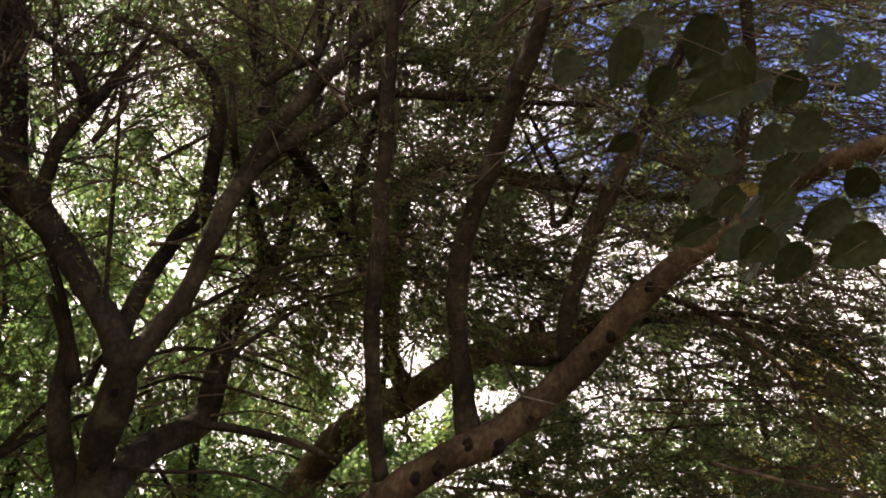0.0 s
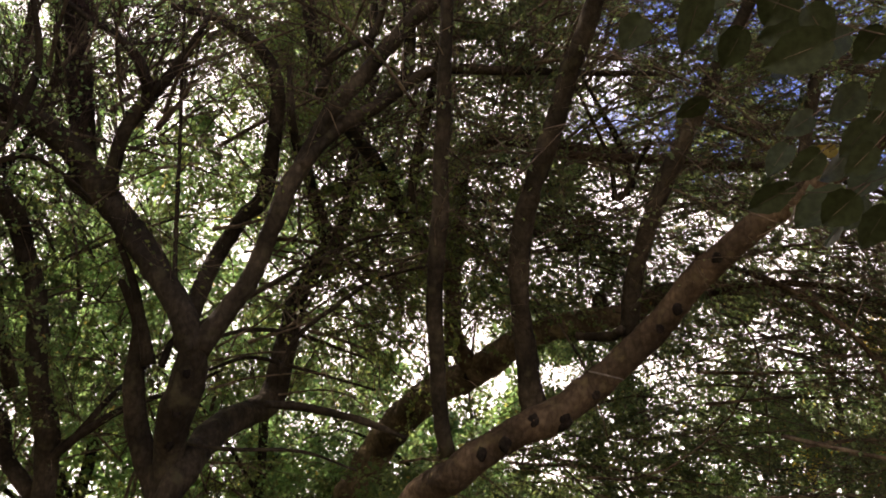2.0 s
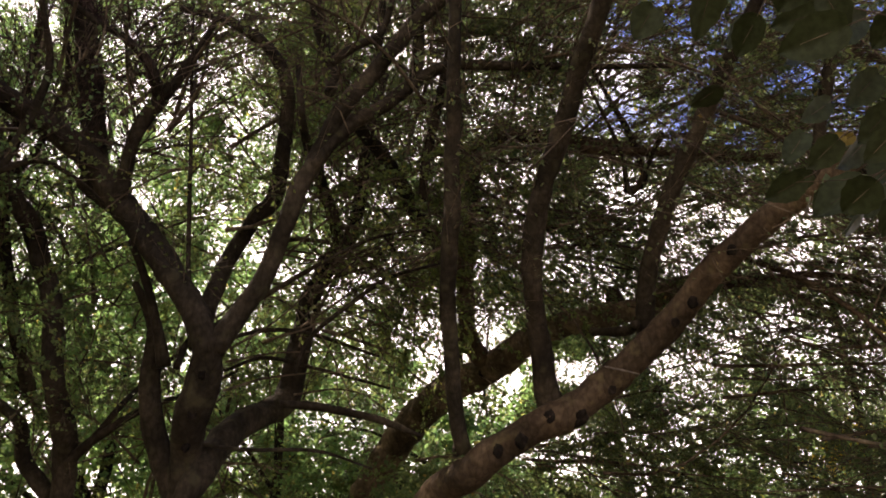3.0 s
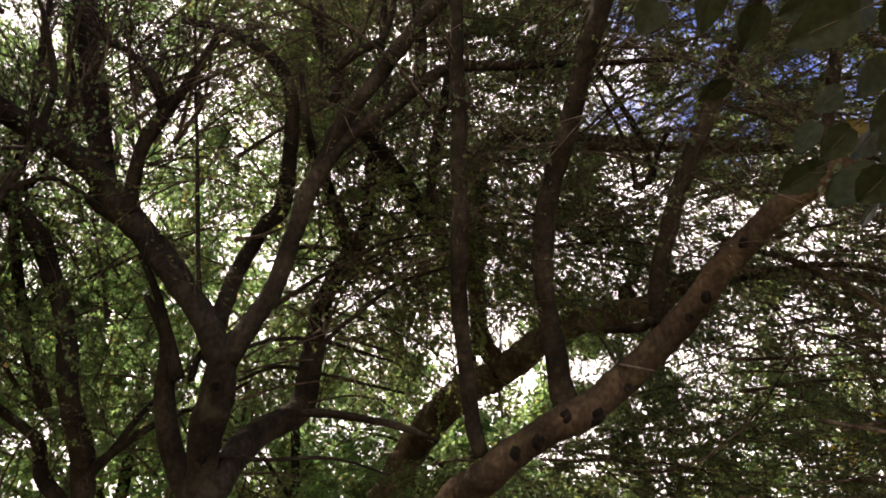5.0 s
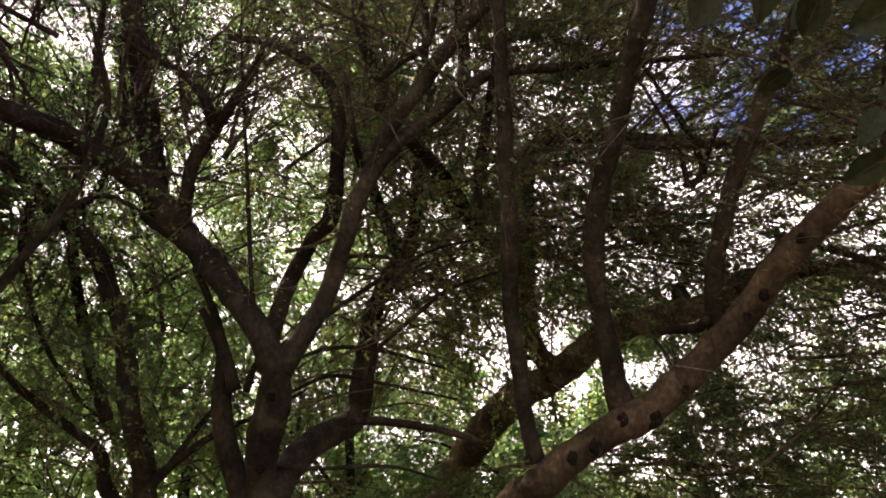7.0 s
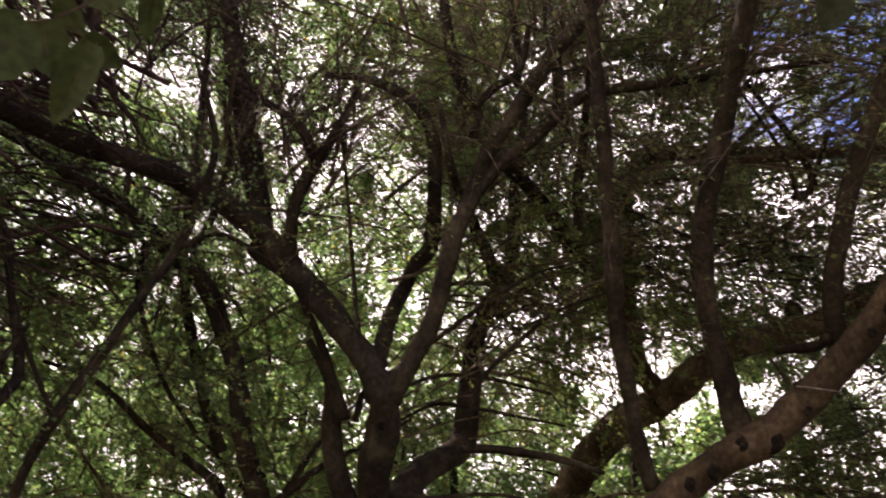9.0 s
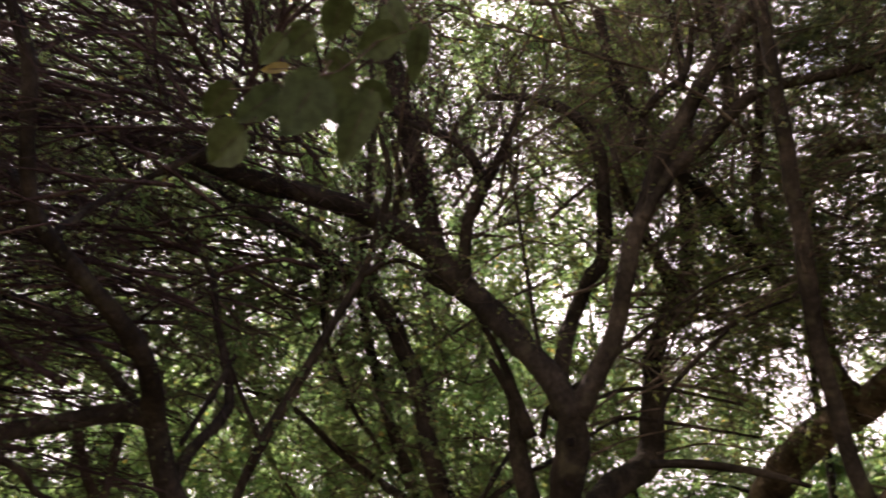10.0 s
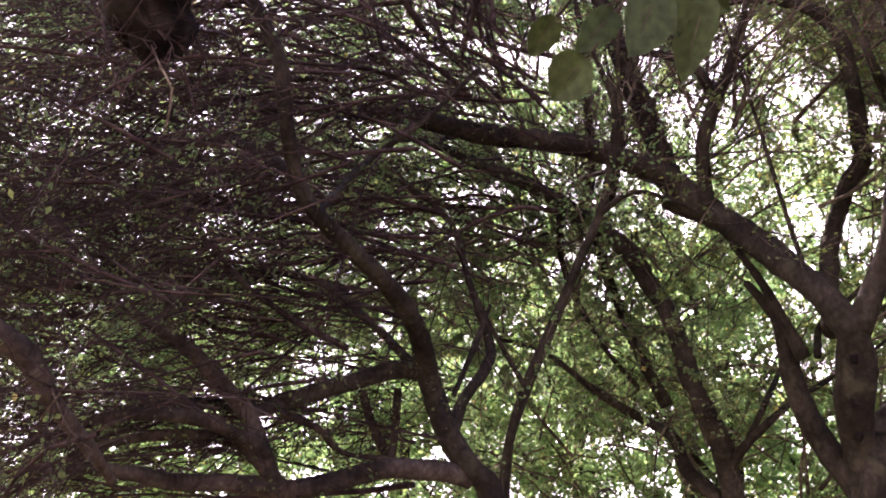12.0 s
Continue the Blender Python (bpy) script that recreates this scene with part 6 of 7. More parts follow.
left_tree_clumps += [
    (-3.56, 0.91, 4.24, 0.35, 167, -0.75, -0.84, 0.10, 0.02),
    (-5.09, 0.91, 5.74, 0.50, 122, -0.79, -0.52, 0.10, 0.04),
    (-3.09, 1.03, 4.03, 0.32, 170, -0.74, -0.67, 0.10, 0.03),
    (-4.72, 1.59, 5.82, 0.52, 102, -0.60, -0.89, 0.10, 0.06),
    (-3.15, 1.52, 4.56, 0.38, 221, -0.60, -0.88, 0.10, 0.05),
    (-4.20, 2.17, 5.50, 0.51, 196, -0.95, -0.39, 0.10, 0.10),
    (-3.11, 2.61, 5.65, 0.48, 176, -0.63, -0.77, 0.10, 0.02),
    (-4.02, 2.87, 6.25, 0.57, 218, -0.28, -0.57, 0.10, 0.15),
    (-3.90, 1.10, 3.97, 0.37, 151, -0.36, -0.54, 0.10, 0.02),
]
left_tree_clumps += [
    (-5.66, 1.36, 5.10, 0.54, 112, -0.37, -0.66, 0.10, 0.04),
    (-3.19, 1.11, 3.58, 0.32, 121, -0.95, -0.59, 0.10, 0.03),
    (-4.96, 1.96, 4.86, 0.52, 101, -0.76, -0.62, 0.10, 0.06),
    (-2.83, 1.35, 3.82, 0.32, 224, -0.41, -0.48, 0.10, 0.05),
    (-4.26, 2.36, 4.95, 0.51, 192, -0.92, -0.38, 0.10, 0.10),
    (-3.45, 2.96, 4.57, 0.48, 236, -0.50, -0.45, 0.10, 0.07),
    (-3.97, 2.96, 5.14, 0.54, 244, -0.72, -0.34, 0.10, 0.15),
    (-3.95, 1.06, 3.29, 0.35, 144, -0.73, -0.68, 0.10, 0.02),
    (-5.46, 1.67, 4.18, 0.51, 100, -0.62, -0.81, 0.10, 0.04),
]
left_tree_clumps += [
    (-3.36, 1.17, 3.25, 0.32, 120, -0.59, -0.92, 0.10, 0.03),
    (-4.75, 2.15, 4.10, 0.49, 143, -0.88, -0.50, 0.10, 0.06),
    (-3.10, 1.85, 3.39, 0.35, 168, -0.58, -0.70, 0.10, 0.05),
    (-4.17, 2.66, 4.28, 0.50, 116, -0.47, -0.45, 0.10, 0.10),
    (-3.48, 3.01, 3.85, 0.46, 271, -0.47, -0.48, 0.10, 0.07),
    (-4.53, 3.52, 4.44, 0.58, 324, -0.75, -0.43, 0.10, 0.15),
    (-3.05, 1.71, 2.83, 0.32, 179, -0.71, -0.64, 0.10, 0.17),
    (-4.50, 2.87, 3.37, 0.50, 137, -0.49, -0.50, 0.10, 0.35),
    (-3.78, 3.15, 3.24, 0.47, 46, -0.52, -0.28, 0.10, 0.25),
]
left_tree_clumps += [
    (-4.41, 3.35, 3.71, 0.53, 72, -0.31, -0.45, 0.10, 0.50),
    (-3.30, 1.91, 2.34, 0.33, 39, -0.79, -0.67, 0.10, 0.17),
    (-4.94, 3.16, 2.46, 0.51, 28, -0.82, -0.64, 0.10, 0.35),
    (-4.31, 3.34, 2.60, 0.49, 33, -0.77, -0.55, 0.10, 0.25),
    (-4.53, 3.99, 2.81, 0.55, 48, -0.27, -0.31, 0.10, 0.50),
    (-3.41, 1.95, 1.91, 0.32, 42, -0.42, -0.78, 0.10, 0.17),
    (-5.29, 3.56, 1.89, 0.53, 33, -0.83, -0.80, 0.10, 0.35),
    (-4.33, 3.83, 1.81, 0.49, 70, -0.43, -0.74, 0.10, 0.25),
    (-4.72, 4.20, 1.84, 0.53, 99, -0.49, -0.21, 0.10, 0.50),
]
left_tree_clumps += [
    (-2.43, 2.02, 4.16, 0.30, 160, 0.10, -0.30, 0.50, 0.04),
    (-2.32, 2.21, 4.22, 0.30, 168, 0.10, -0.30, 0.50, 0.06),
    (-2.49, 2.28, 3.89, 0.30, 141, -0.30, -0.30, 0.40, 0.06),
    (-2.54, 1.86, 3.83, 0.30, 72, -0.30, -0.30, 0.40, 0.15),
    (-2.69, 2.51, 3.50, 0.30, 65, -0.50, -0.20, 0.10, 0.14),
    (-2.71, 1.35, 3.06, 0.30, 76, -0.60, -0.40, 0.10, 0.15),
    (-2.89, 2.78, 3.26, 0.30, 47, -0.50, -0.20, 0.10, 0.70),
]
crown(left_tree, left_tree_clumps, 24, leaf_dark, (0.0212, 0.0360), 12.0, 0.55, stout=1.4, wood=twig_red, combed=0.7)
left_tree_near_clumps = []
left_tree_near_clumps += [
    (-2.56, 0.48, 3.13, 0.35, 135, -0.60, -0.50, 0.10, 0.30),
    (-2.24, 0.65, 3.09, 0.35, 167, -0.60, -0.50, 0.10, 0.24),
    (-2.69, 0.64, 2.89, 0.35, 137, -0.60, -0.50, 0.10, 0.24),
    (-2.64, 0.98, 2.91, 0.35, 172, -0.60, -0.50, 0.10, 0.21),
    (-2.46, 1.09, 3.27, 0.35, 80, -0.60, -0.50, 0.10, 0.30),
    (-2.66, 0.38, 2.86, 0.35, 126, -0.60, -0.50, 0.10, 0.24),
]
left_tree_near_clumps += [
    (-3.11, 0.69, 3.40, 0.35, 169, -0.60, -0.50, 0.10, 0.20),
    (-3.25, 0.76, 3.06, 0.35, 174, -0.60, -0.50, 0.10, 0.20),
    (-3.10, 1.06, 3.05, 0.35, 144, -0.60, -0.50, 0.10, 0.20),
    (-2.90, 1.12, 3.51, 0.35, 130, -0.60, -0.50, 0.10, 0.20),
    (-3.25, 0.83, 2.68, 0.35, 122, -0.60, -0.50, 0.10, 0.20),
]
crown(left_tree, left_tree_near_clumps, 25, leaf_dark, (0.0148, 0.0254), 8.0, 0.5, stout=0.6, wood=twig_red, combed=0.7)
low_tree_clumps = []
low_tree_clumps += [
    (-4.14, 1.11, 3.01, 0.35, 183, -0.45, -0.34, 0.10, 0.07),
    (-6.02, 1.96, 3.40, 0.53, 133, -0.81, -0.78, 0.10, 0.15),
    (-3.76, 1.54, 2.72, 0.35, 199, -0.94, -0.76, 0.10, 0.10),
    (-5.21, 2.57, 3.36, 0.52, 169, -0.40, -0.41, 0.10, 0.20),
    (-3.88, 1.25, 2.20, 0.32, 125, -0.85, -0.58, 0.10, 0.07),
    (-6.22, 1.89, 2.67, 0.51, 87, -0.59, -0.67, 0.10, 0.15),
    (-4.05, 1.89, 2.50, 0.38, 48, -0.46, -0.80, 0.10, 0.10),
    (-5.44, 2.33, 2.40, 0.48, 30, -0.66, -0.48, 0.10, 0.20),
    (-4.78, 1.58, 1.87, 0.38, 139, -0.44, -0.50, 0.10, 0.07),
]
low_tree_clumps += [
    (-6.13, 2.36, 2.02, 0.51, 98, -0.59, -0.62, 0.10, 0.15),
    (-4.00, 1.98, 1.69, 0.35, 68, -0.37, -0.40, 0.10, 0.10),
    (-5.35, 2.87, 1.94, 0.49, 47, -0.90, -0.69, 0.10, 0.20),
]
crown(low_tree, low_tree_clumps, 26, leaf_green, (0.0201, 0.0339), 10.0, 0.58, stout=1.3, wood=twig_red, combed=0.7)
low_tree_near_clumps = []
low_tree_near_clumps += [
    (-2.72, 0.64, 2.58, 0.35, 141, -0.60, -0.50, 0.10, 0.18),
    (-2.72, 0.98, 2.53, 0.35, 166, -0.60, -0.50, 0.10, 0.18),
    (-2.68, 0.67, 2.34, 0.35, 126, -0.60, -0.50, 0.10, 0.18),
    (-2.72, 0.76, 2.14, 0.35, 105, -0.60, -0.50, 0.10, 0.18),
    (-2.79, 0.51, 2.43, 0.35, 126, -0.60, -0.50, 0.10, 0.24),
]
crown(low_tree, low_tree_near_clumps, 27, leaf_dark, (0.0148, 0.0254), 8.0, 0.5, stout=0.6, wood=twig_red, combed=0.7)
bundle_clumps = [
    (-1.56, 0.34, 2.62, 0.14, 76, -0.10, -0.10, 0.00, 0.00),
    (-1.51, 0.39, 2.59, 0.14, 58, 0.12, -0.05, 0.00, 0.00),
    (-1.58, 0.37, 2.54, 0.14, 76, -0.10, 0.00, -0.10, 0.00),
    (-1.51, 0.42, 2.54, 0.14, 49, 0.10, 0.00, -0.10, 0.00),
    (-1.60, 0.32, 2.59, 0.14, 61, -0.20, 0.00, 0.00, 0.00),
]
crown(low_tree, bundle_clumps, 30, leaf_dark, (0.012, 0.02), 1.0, 0.075, stout=0.5, wood=twig_red)
# unseen foliage added above the camera to block sky light from the limbs
overhead_shading_clumps = []
overhead_shading_clumps += [
    (-1.80, 0.20, 4.60, 0.90, 45, 0.38, -0.50, 0.10, 1.00),
    (0.20, 0.60, 4.90, 0.90, 45, 0.35, -0.50, 0.10, 1.00),
    (1.80, 0.40, 4.60, 0.90, 45, 0.02, -0.50, 0.10, 1.00),
    (-2.60, -1.40, 4.40, 0.90, 45, -0.38, -0.50, 0.10, 1.00),
    (-0.60, -1.20, 4.80, 0.90, 50, -0.34, -0.50, 0.10, 1.00),
    (1.40, -1.40, 4.60, 0.90, 45, 0.49, -0.50, 0.10, 1.00),
    (2.80, -0.60, 4.20, 0.90, 45, -0.14, -0.50, 0.10, 1.00),
    (-1.60, -2.80, 4.20, 0.90, 40, -0.36, -0.50, 0.10, 1.00),
    (0.60, -2.80, 4.20, 0.90, 40, 0.10, -0.50, 0.10, 1.00),
]
overhead_shading_clumps += [
    (2.60, -2.60, 4.00, 0.90, 40, 0.41, -0.50, 0.10, 1.00),
]

crown(leaning_tree, overhead_shading_clumps, 28, leaf_dark, (0.0530, 0.0848), 12.0, 0.7, arms=False, stout=1.5)
slender_tree_clumps = []
slender_tree_clumps += [
    (-2.95, 3.03, 5.74, 0.50, 151, -0.44, -0.59, 0.40, 0.03),
    (-3.20, 3.32, 6.02, 0.54, 403, -0.51, -0.24, 0.40, 0.07),
    (-3.26, 3.11, 5.05, 0.50, 272, -0.51, -0.59, 0.40, 0.02),
    (-3.74, 3.65, 5.20, 0.57, 167, -0.52, -0.21, 0.40, 0.07),
    (-3.34, 3.23, 3.76, 0.46, 166, -0.44, -0.59, 0.40, 0.03),
    (-3.54, 3.79, 4.45, 0.54, 153, -0.33, -0.35, 0.40, 0.07),
    (-3.29, 3.77, 3.51, 0.49, 123, -0.31, -0.13, 0.40, 0.35),
    (-4.03, 4.40, 3.81, 0.58, 174, -0.53, -0.23, 0.40, 0.70),
    (-3.65, 3.99, 2.49, 0.48, 78, -0.61, -0.54, 0.40, 0.35),
]
slender_tree_clumps += [
    (-4.34, 4.72, 3.00, 0.59, 122, -0.18, -0.18, 0.40, 0.70),
    (-3.98, 4.50, 2.09, 0.52, 35, -0.17, -0.45, 0.40, 0.35),
    (-4.15, 4.55, 2.11, 0.53, 49, -0.20, -0.35, 0.40, 0.70),
]
crown(slender_tree, slender_tree_clumps, 29, leaf_light, (0.0254, 0.0424), 14.0, 0.42, stout=1.2)


# ---- shoots on the limbs ----
shoots(forked_tree, lambda p, r: p[0] < -1.75 and p[2] > 3.3 and r < 0.07, 41, 58, 0.65, (0.1, -0.1, 0.45), 0.3, leaf_green, (0.016, 0.028), twig_red, 0.0034)
shoots(forked_tree, lambda p, r: p[0] >= -1.75 and p[2] > 2.9, 42, 9, 0.45, (0.25, 0.1, 0.2), 1.8, leaf_green, (0.017, 0.030), twig_bark)
shoots(leaning_tree, lambda p, r: p[2] > 2.9 and r < 0.075, 43, 16, 0.6, (0.45, -0.1, -0.05), 2.4, leaf_dark, (0.016, 0.028), twig_bark)
shoots(knotty_tree, lambda p, r: p[0] > 0.2, 44, 26, 0.75, (0.7, -0.15, -0.1), 2.4, leaf_dark, (0.016, 0.028), twig_bark, 0.0032)
shoots(arching_tree, lambda p, r: p[2] > 3.4, 51, 40, 0.6, (0.0, 0.0, 0.4), 0.3, leaf_mid, (0.016, 0.028), twig_red, 0.0032)
shoots(arching_tree, lambda p, r: p[2] > 2.1, 45, 14, 0.5, (0.0, 0.1, 0.25), 2.0, leaf_mid, (0.017, 0.030), twig_bark)
shoots(left_tree, lambda p, r: p[2] > 2.1, 46, 26, 0.5, (-0.35, -0.3, 0.05), 1.2, leaf_dark, (0.014, 0.024), twig_red)
shoots(low_tree, lambda p, r: p[2] > 1.95 and r < 0.06, 47, 26, 0.45, (-0.3, -0.3, 0.15), 0.8, leaf_dark, (0.014, 0.024), twig_red)
shoots(pale_tree, lambda p, r: p[2] > 4.0, 50, 12, 0.7, (0.0, 0.0, 0.5), 2.0, leaf_light, (0.025, 0.040), twig_bark, 0.004)
shoots(slender_tree, lambda p, r: p[2] > 2.0, 48, 14, 0.4, (0.0, -0.1, 0.3), 2.6, leaf_light, (0.017, 0.030), twig_bark)


# ---- leafy sprigs close to the camera ----
hanging_sprig = thing("hanging_sprig", "hanging sprig with large rounded green leaves", "sprig")
tree_bark[hanging_sprig.name] = twig_bark
limb(hanging_sprig, "stem", [(-0.545, 0.563, 2.286, 0.0018), (-0.601, 0.556, 2.226, 0.0015), (-0.640, 0.530, 2.172, 0.0013), (-0.672, 0.501, 2.155, 0.0010), (-0.709, 0.490, 2.148, 0.0008), (-0.759, 0.496, 2.168, 0.0007)], sides=8)
for base, tip, facing, width, tone in [
    ((-0.719, 0.486, 2.096), (-0.772, 0.495, 2.074), (0.10, -0.74, -0.42), 0.052, leaf_large),
    ((-0.692, 0.504, 2.148), (-0.722, 0.474, 2.098), (0.49, -0.83, -0.83), 0.035, leaf_large),
    ((-0.641, 0.503, 2.146), (-0.670, 0.488, 2.073), (0.90, -0.61, -0.96), 0.058, leaf_large),
    ((-0.649, 0.525, 2.169), (-0.650, 0.554, 2.121), (0.86, -0.64, -1.12), 0.045, leaf_large),
    ((-0.623, 0.573, 2.170), (-0.668, 0.583, 2.090), (0.02, -0.92, -0.72), 0.044, leaf_large),
    ((-0.632, 0.563, 2.175), (-0.612, 0.601, 2.159), (0.50, -0.74, -0.78), 0.032, leaf_large),
    ((-0.671, 0.520, 2.241), (-0.714, 0.524, 2.220), (0.65, -1.14, -0.73), 0.037, leaf_large),
    ((-0.576, 0.553, 2.218), (-0.633, 0.552, 2.216), (0.26, -1.08, -0.65), 0.043, leaf_large),
]:
    large_leaf(hanging_sprig, base, tip, facing, width, tone)
for base, tip, facing, width, tone in [
    ((-0.563, 0.575, 2.243), (-0.587, 0.599, 2.186), (0.19, -1.03, -0.76), 0.028, leaf_large),
    ((-0.762, 0.500, 2.180), (-0.810, 0.513, 2.157), (0.09, -0.56, -0.92), 0.033, leaf_large),
    ((-0.699, 0.506, 2.227), (-0.728, 0.504, 2.196), (0.64, -1.24, -0.56), 0.029, leaf_large),
    ((-0.618, 0.502, 2.246), (-0.654, 0.527, 2.218), (0.36, -0.64, -1.27), 0.037, leaf_large),
    ((-0.590, 0.544, 2.259), (-0.568, 0.554, 2.205), (0.21, -0.40, -1.02), 0.037, leaf_large),
    ((-0.675, 0.561, 2.238), (-0.658, 0.589, 2.205), (0.04, -0.78, -0.88), 0.033, leaf_large),
    ((-0.666, 0.481, 2.150), (-0.694, 0.471, 2.153), (0.86, -0.48, 0.10), 0.019, leaf_dull_yellow),
]:
    large_leaf(hanging_sprig, base, tip, facing, width, tone)
shaded_sprig = thing("shaded_sprig", "sprig of broad green leaves, with the shade put into their colour", "sprig")
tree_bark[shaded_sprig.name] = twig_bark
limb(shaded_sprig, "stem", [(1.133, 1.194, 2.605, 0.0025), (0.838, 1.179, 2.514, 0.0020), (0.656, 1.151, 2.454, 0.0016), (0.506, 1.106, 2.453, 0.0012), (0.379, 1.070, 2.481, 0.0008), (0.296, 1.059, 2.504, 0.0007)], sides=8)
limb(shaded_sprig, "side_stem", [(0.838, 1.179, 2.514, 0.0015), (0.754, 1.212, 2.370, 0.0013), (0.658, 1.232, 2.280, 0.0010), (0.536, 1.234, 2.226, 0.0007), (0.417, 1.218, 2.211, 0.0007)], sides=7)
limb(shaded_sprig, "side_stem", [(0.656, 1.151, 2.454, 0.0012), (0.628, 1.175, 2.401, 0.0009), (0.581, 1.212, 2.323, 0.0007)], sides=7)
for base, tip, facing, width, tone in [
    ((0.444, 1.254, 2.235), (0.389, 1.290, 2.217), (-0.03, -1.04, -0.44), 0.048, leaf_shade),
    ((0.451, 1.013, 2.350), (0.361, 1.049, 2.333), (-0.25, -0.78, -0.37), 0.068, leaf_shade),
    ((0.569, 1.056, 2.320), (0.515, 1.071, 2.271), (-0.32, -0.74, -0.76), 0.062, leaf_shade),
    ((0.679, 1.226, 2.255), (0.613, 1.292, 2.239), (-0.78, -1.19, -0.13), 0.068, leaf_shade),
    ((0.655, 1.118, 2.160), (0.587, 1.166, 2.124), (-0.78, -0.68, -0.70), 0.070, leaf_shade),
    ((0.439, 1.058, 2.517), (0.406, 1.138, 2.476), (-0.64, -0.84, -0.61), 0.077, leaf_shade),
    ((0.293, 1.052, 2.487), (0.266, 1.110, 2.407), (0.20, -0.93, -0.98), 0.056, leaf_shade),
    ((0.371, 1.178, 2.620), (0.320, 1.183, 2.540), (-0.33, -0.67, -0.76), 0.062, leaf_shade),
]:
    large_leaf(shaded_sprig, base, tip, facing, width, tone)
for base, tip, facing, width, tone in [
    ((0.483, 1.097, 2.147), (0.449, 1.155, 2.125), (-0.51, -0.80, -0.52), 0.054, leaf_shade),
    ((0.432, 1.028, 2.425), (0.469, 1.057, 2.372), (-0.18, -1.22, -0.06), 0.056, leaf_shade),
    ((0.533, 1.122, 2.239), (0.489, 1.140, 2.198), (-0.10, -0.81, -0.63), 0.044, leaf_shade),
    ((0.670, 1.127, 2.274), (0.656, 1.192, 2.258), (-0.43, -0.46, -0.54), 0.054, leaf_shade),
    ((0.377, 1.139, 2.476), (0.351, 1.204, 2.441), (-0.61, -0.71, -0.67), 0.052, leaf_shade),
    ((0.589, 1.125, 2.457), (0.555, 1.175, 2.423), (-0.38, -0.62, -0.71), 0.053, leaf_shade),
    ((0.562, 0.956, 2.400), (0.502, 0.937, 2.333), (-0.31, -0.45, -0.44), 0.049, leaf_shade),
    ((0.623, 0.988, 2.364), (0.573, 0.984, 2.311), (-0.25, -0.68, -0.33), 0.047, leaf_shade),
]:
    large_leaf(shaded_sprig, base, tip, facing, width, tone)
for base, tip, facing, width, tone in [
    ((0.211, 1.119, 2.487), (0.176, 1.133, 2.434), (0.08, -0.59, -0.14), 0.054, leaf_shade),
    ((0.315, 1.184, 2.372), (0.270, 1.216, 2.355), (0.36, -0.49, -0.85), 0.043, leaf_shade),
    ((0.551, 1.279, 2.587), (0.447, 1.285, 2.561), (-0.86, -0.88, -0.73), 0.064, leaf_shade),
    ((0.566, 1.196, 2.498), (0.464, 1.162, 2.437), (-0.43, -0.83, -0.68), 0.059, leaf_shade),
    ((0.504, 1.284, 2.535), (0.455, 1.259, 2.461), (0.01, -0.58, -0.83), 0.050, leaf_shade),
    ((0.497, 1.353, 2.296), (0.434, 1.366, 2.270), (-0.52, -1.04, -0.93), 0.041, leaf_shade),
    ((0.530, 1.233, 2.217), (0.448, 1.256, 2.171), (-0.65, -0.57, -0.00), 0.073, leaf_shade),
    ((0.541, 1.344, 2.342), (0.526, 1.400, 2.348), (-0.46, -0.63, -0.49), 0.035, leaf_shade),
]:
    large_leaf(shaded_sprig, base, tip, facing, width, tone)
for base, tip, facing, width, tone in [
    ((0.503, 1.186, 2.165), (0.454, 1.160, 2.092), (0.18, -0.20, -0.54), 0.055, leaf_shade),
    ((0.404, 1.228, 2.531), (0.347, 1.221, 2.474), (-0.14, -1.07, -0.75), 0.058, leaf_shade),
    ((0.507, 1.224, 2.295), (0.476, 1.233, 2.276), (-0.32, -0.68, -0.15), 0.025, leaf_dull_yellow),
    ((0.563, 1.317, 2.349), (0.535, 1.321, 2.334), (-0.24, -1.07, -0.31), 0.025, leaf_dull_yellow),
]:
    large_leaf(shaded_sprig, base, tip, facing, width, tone)
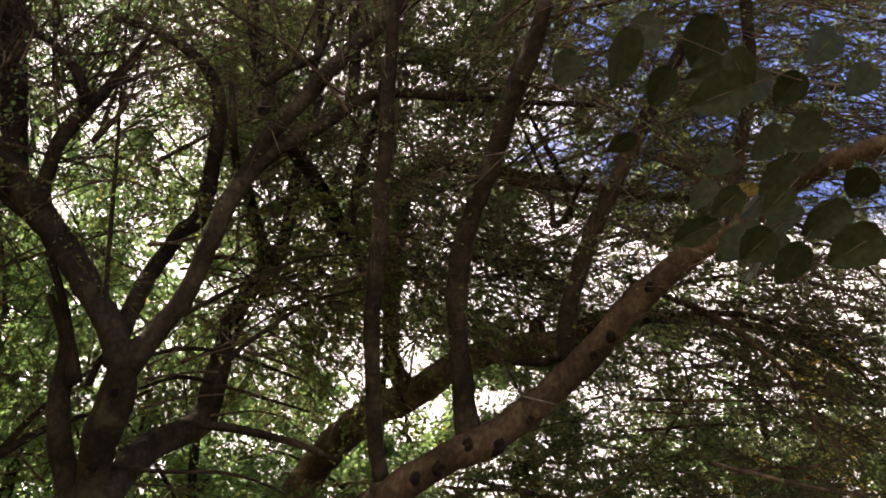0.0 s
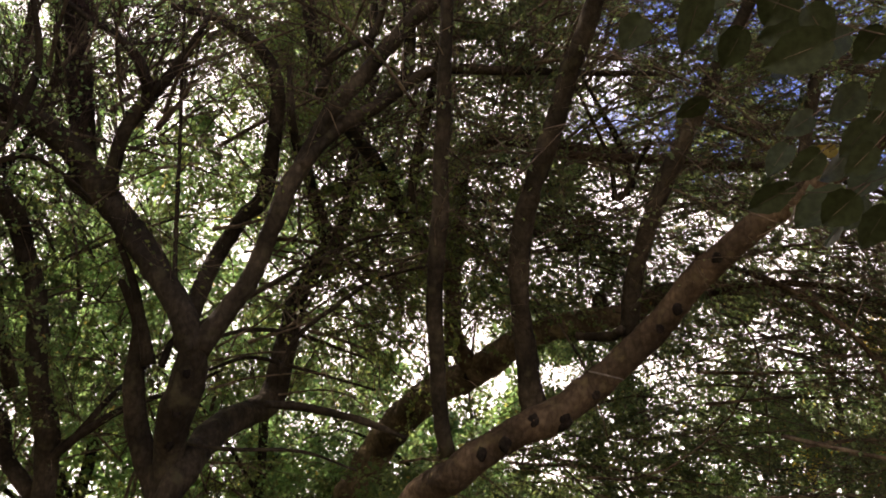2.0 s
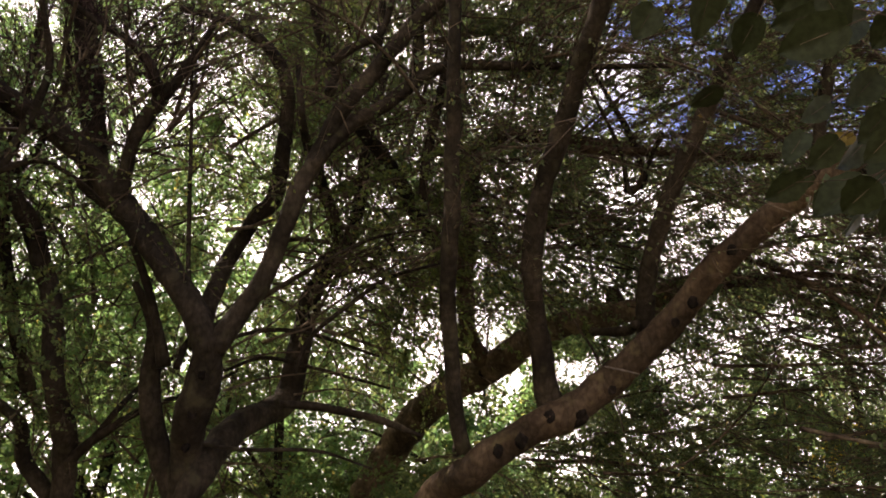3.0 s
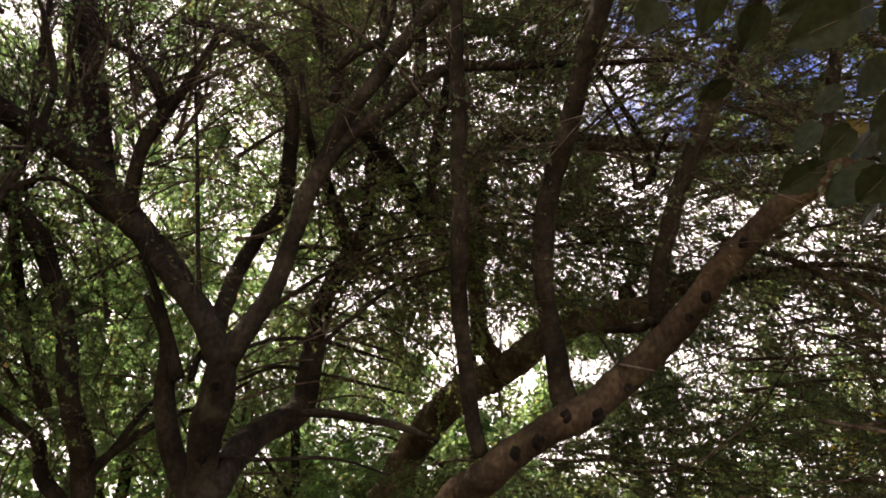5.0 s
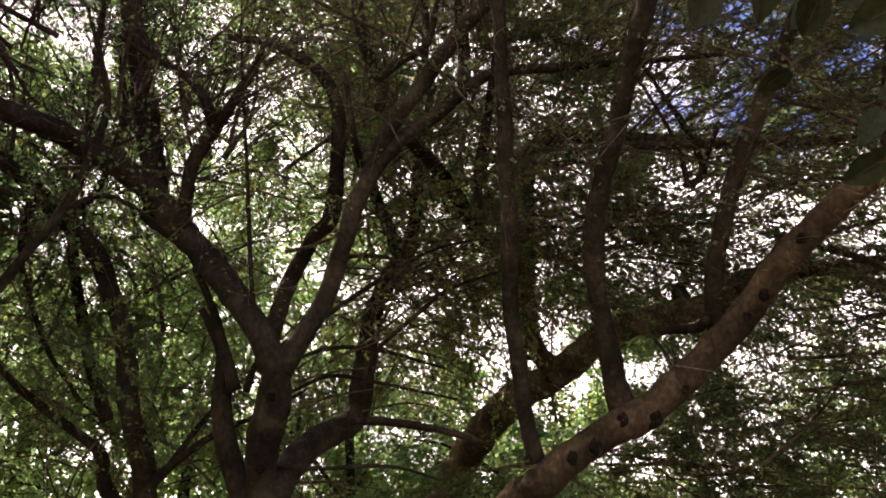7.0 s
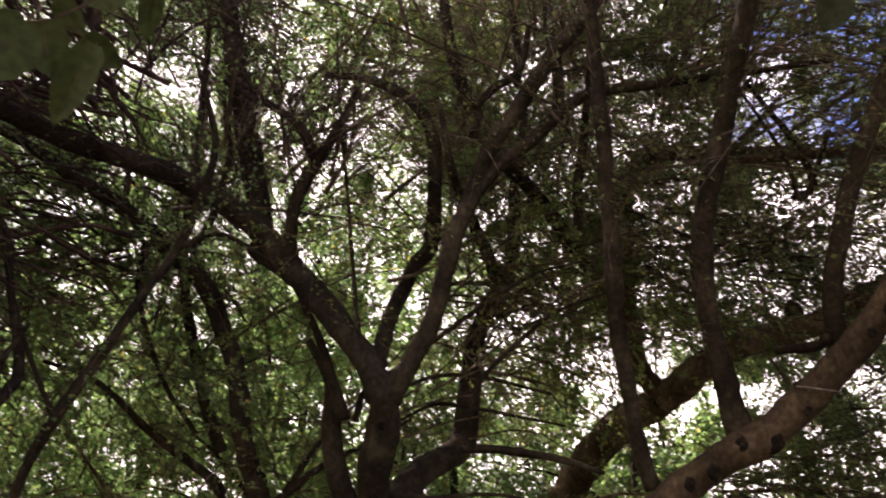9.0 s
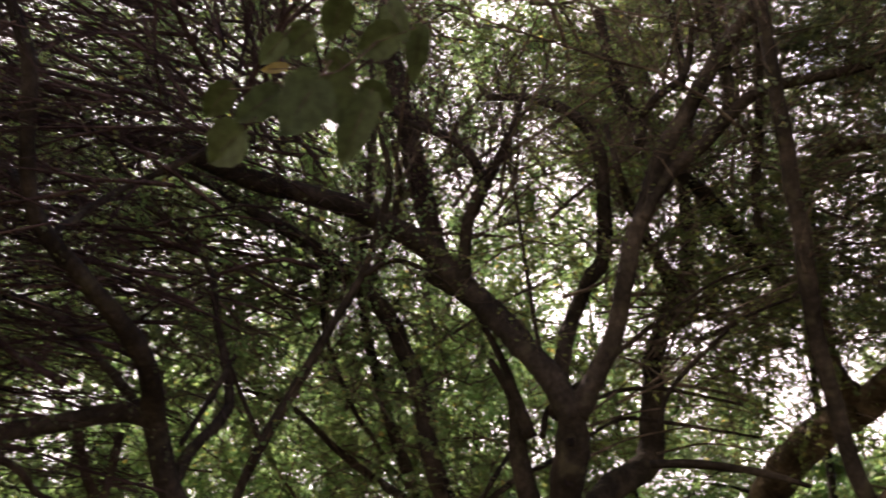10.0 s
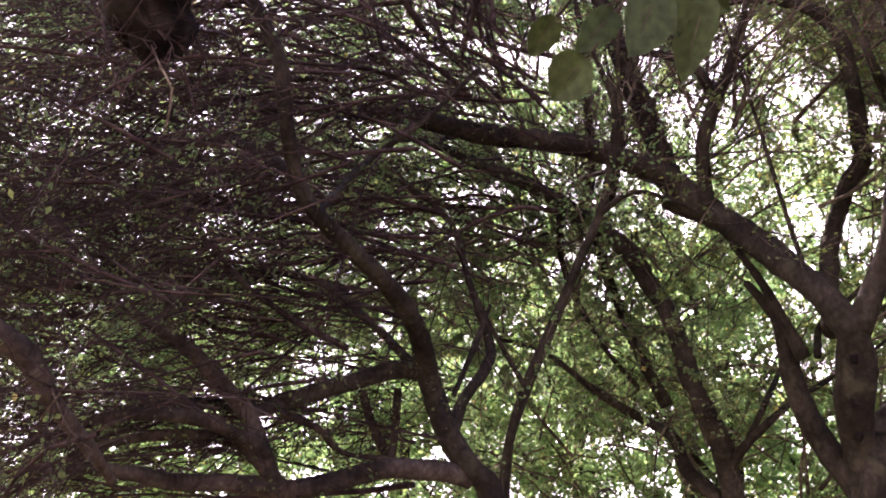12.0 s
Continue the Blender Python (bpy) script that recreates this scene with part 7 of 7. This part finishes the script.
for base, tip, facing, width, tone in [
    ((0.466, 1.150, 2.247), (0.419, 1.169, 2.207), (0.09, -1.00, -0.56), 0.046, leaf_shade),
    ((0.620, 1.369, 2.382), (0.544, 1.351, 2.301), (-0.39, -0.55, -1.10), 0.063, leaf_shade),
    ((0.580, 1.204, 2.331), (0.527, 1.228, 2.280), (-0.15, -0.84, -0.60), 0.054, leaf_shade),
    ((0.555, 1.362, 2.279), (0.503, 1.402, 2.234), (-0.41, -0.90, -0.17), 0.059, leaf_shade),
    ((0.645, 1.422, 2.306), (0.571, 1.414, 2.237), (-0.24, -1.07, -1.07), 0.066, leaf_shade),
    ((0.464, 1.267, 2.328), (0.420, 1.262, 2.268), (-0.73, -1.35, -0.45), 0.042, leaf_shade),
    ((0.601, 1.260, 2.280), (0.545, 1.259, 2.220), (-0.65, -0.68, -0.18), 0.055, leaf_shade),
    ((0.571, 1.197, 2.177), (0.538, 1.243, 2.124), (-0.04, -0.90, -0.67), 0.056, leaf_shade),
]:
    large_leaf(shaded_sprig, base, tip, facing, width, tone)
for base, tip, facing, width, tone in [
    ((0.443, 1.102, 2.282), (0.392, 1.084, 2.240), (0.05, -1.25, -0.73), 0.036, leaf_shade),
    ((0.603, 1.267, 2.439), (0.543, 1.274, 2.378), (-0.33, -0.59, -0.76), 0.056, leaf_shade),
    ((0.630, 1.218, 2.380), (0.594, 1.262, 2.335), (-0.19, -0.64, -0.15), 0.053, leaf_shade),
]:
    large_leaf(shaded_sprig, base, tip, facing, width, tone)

# low leaves: yellow-green ones with sunlight put into the colour, and rust-coloured ones
crown(behind[8], [(2.86, 6.36, 3.14, 0.2, 33, 0.3, -0.2, 0.2, 1.0), (3.22, 6.61, 3.09, 0.25, 33, 0.3, -0.2, 0.1, 0.7)], 77, leaf_sunlit_yellow, (0.03, 0.05), 16.0, 0.25, arms=False)
crown(behind[9], [(2.74, 5.76, 2.54, 0.1, 22, 0.2, -0.2, 0.2, 1.0)], 79, leaf_rust, (0.025, 0.045), 14.0, 0.15, arms=False)
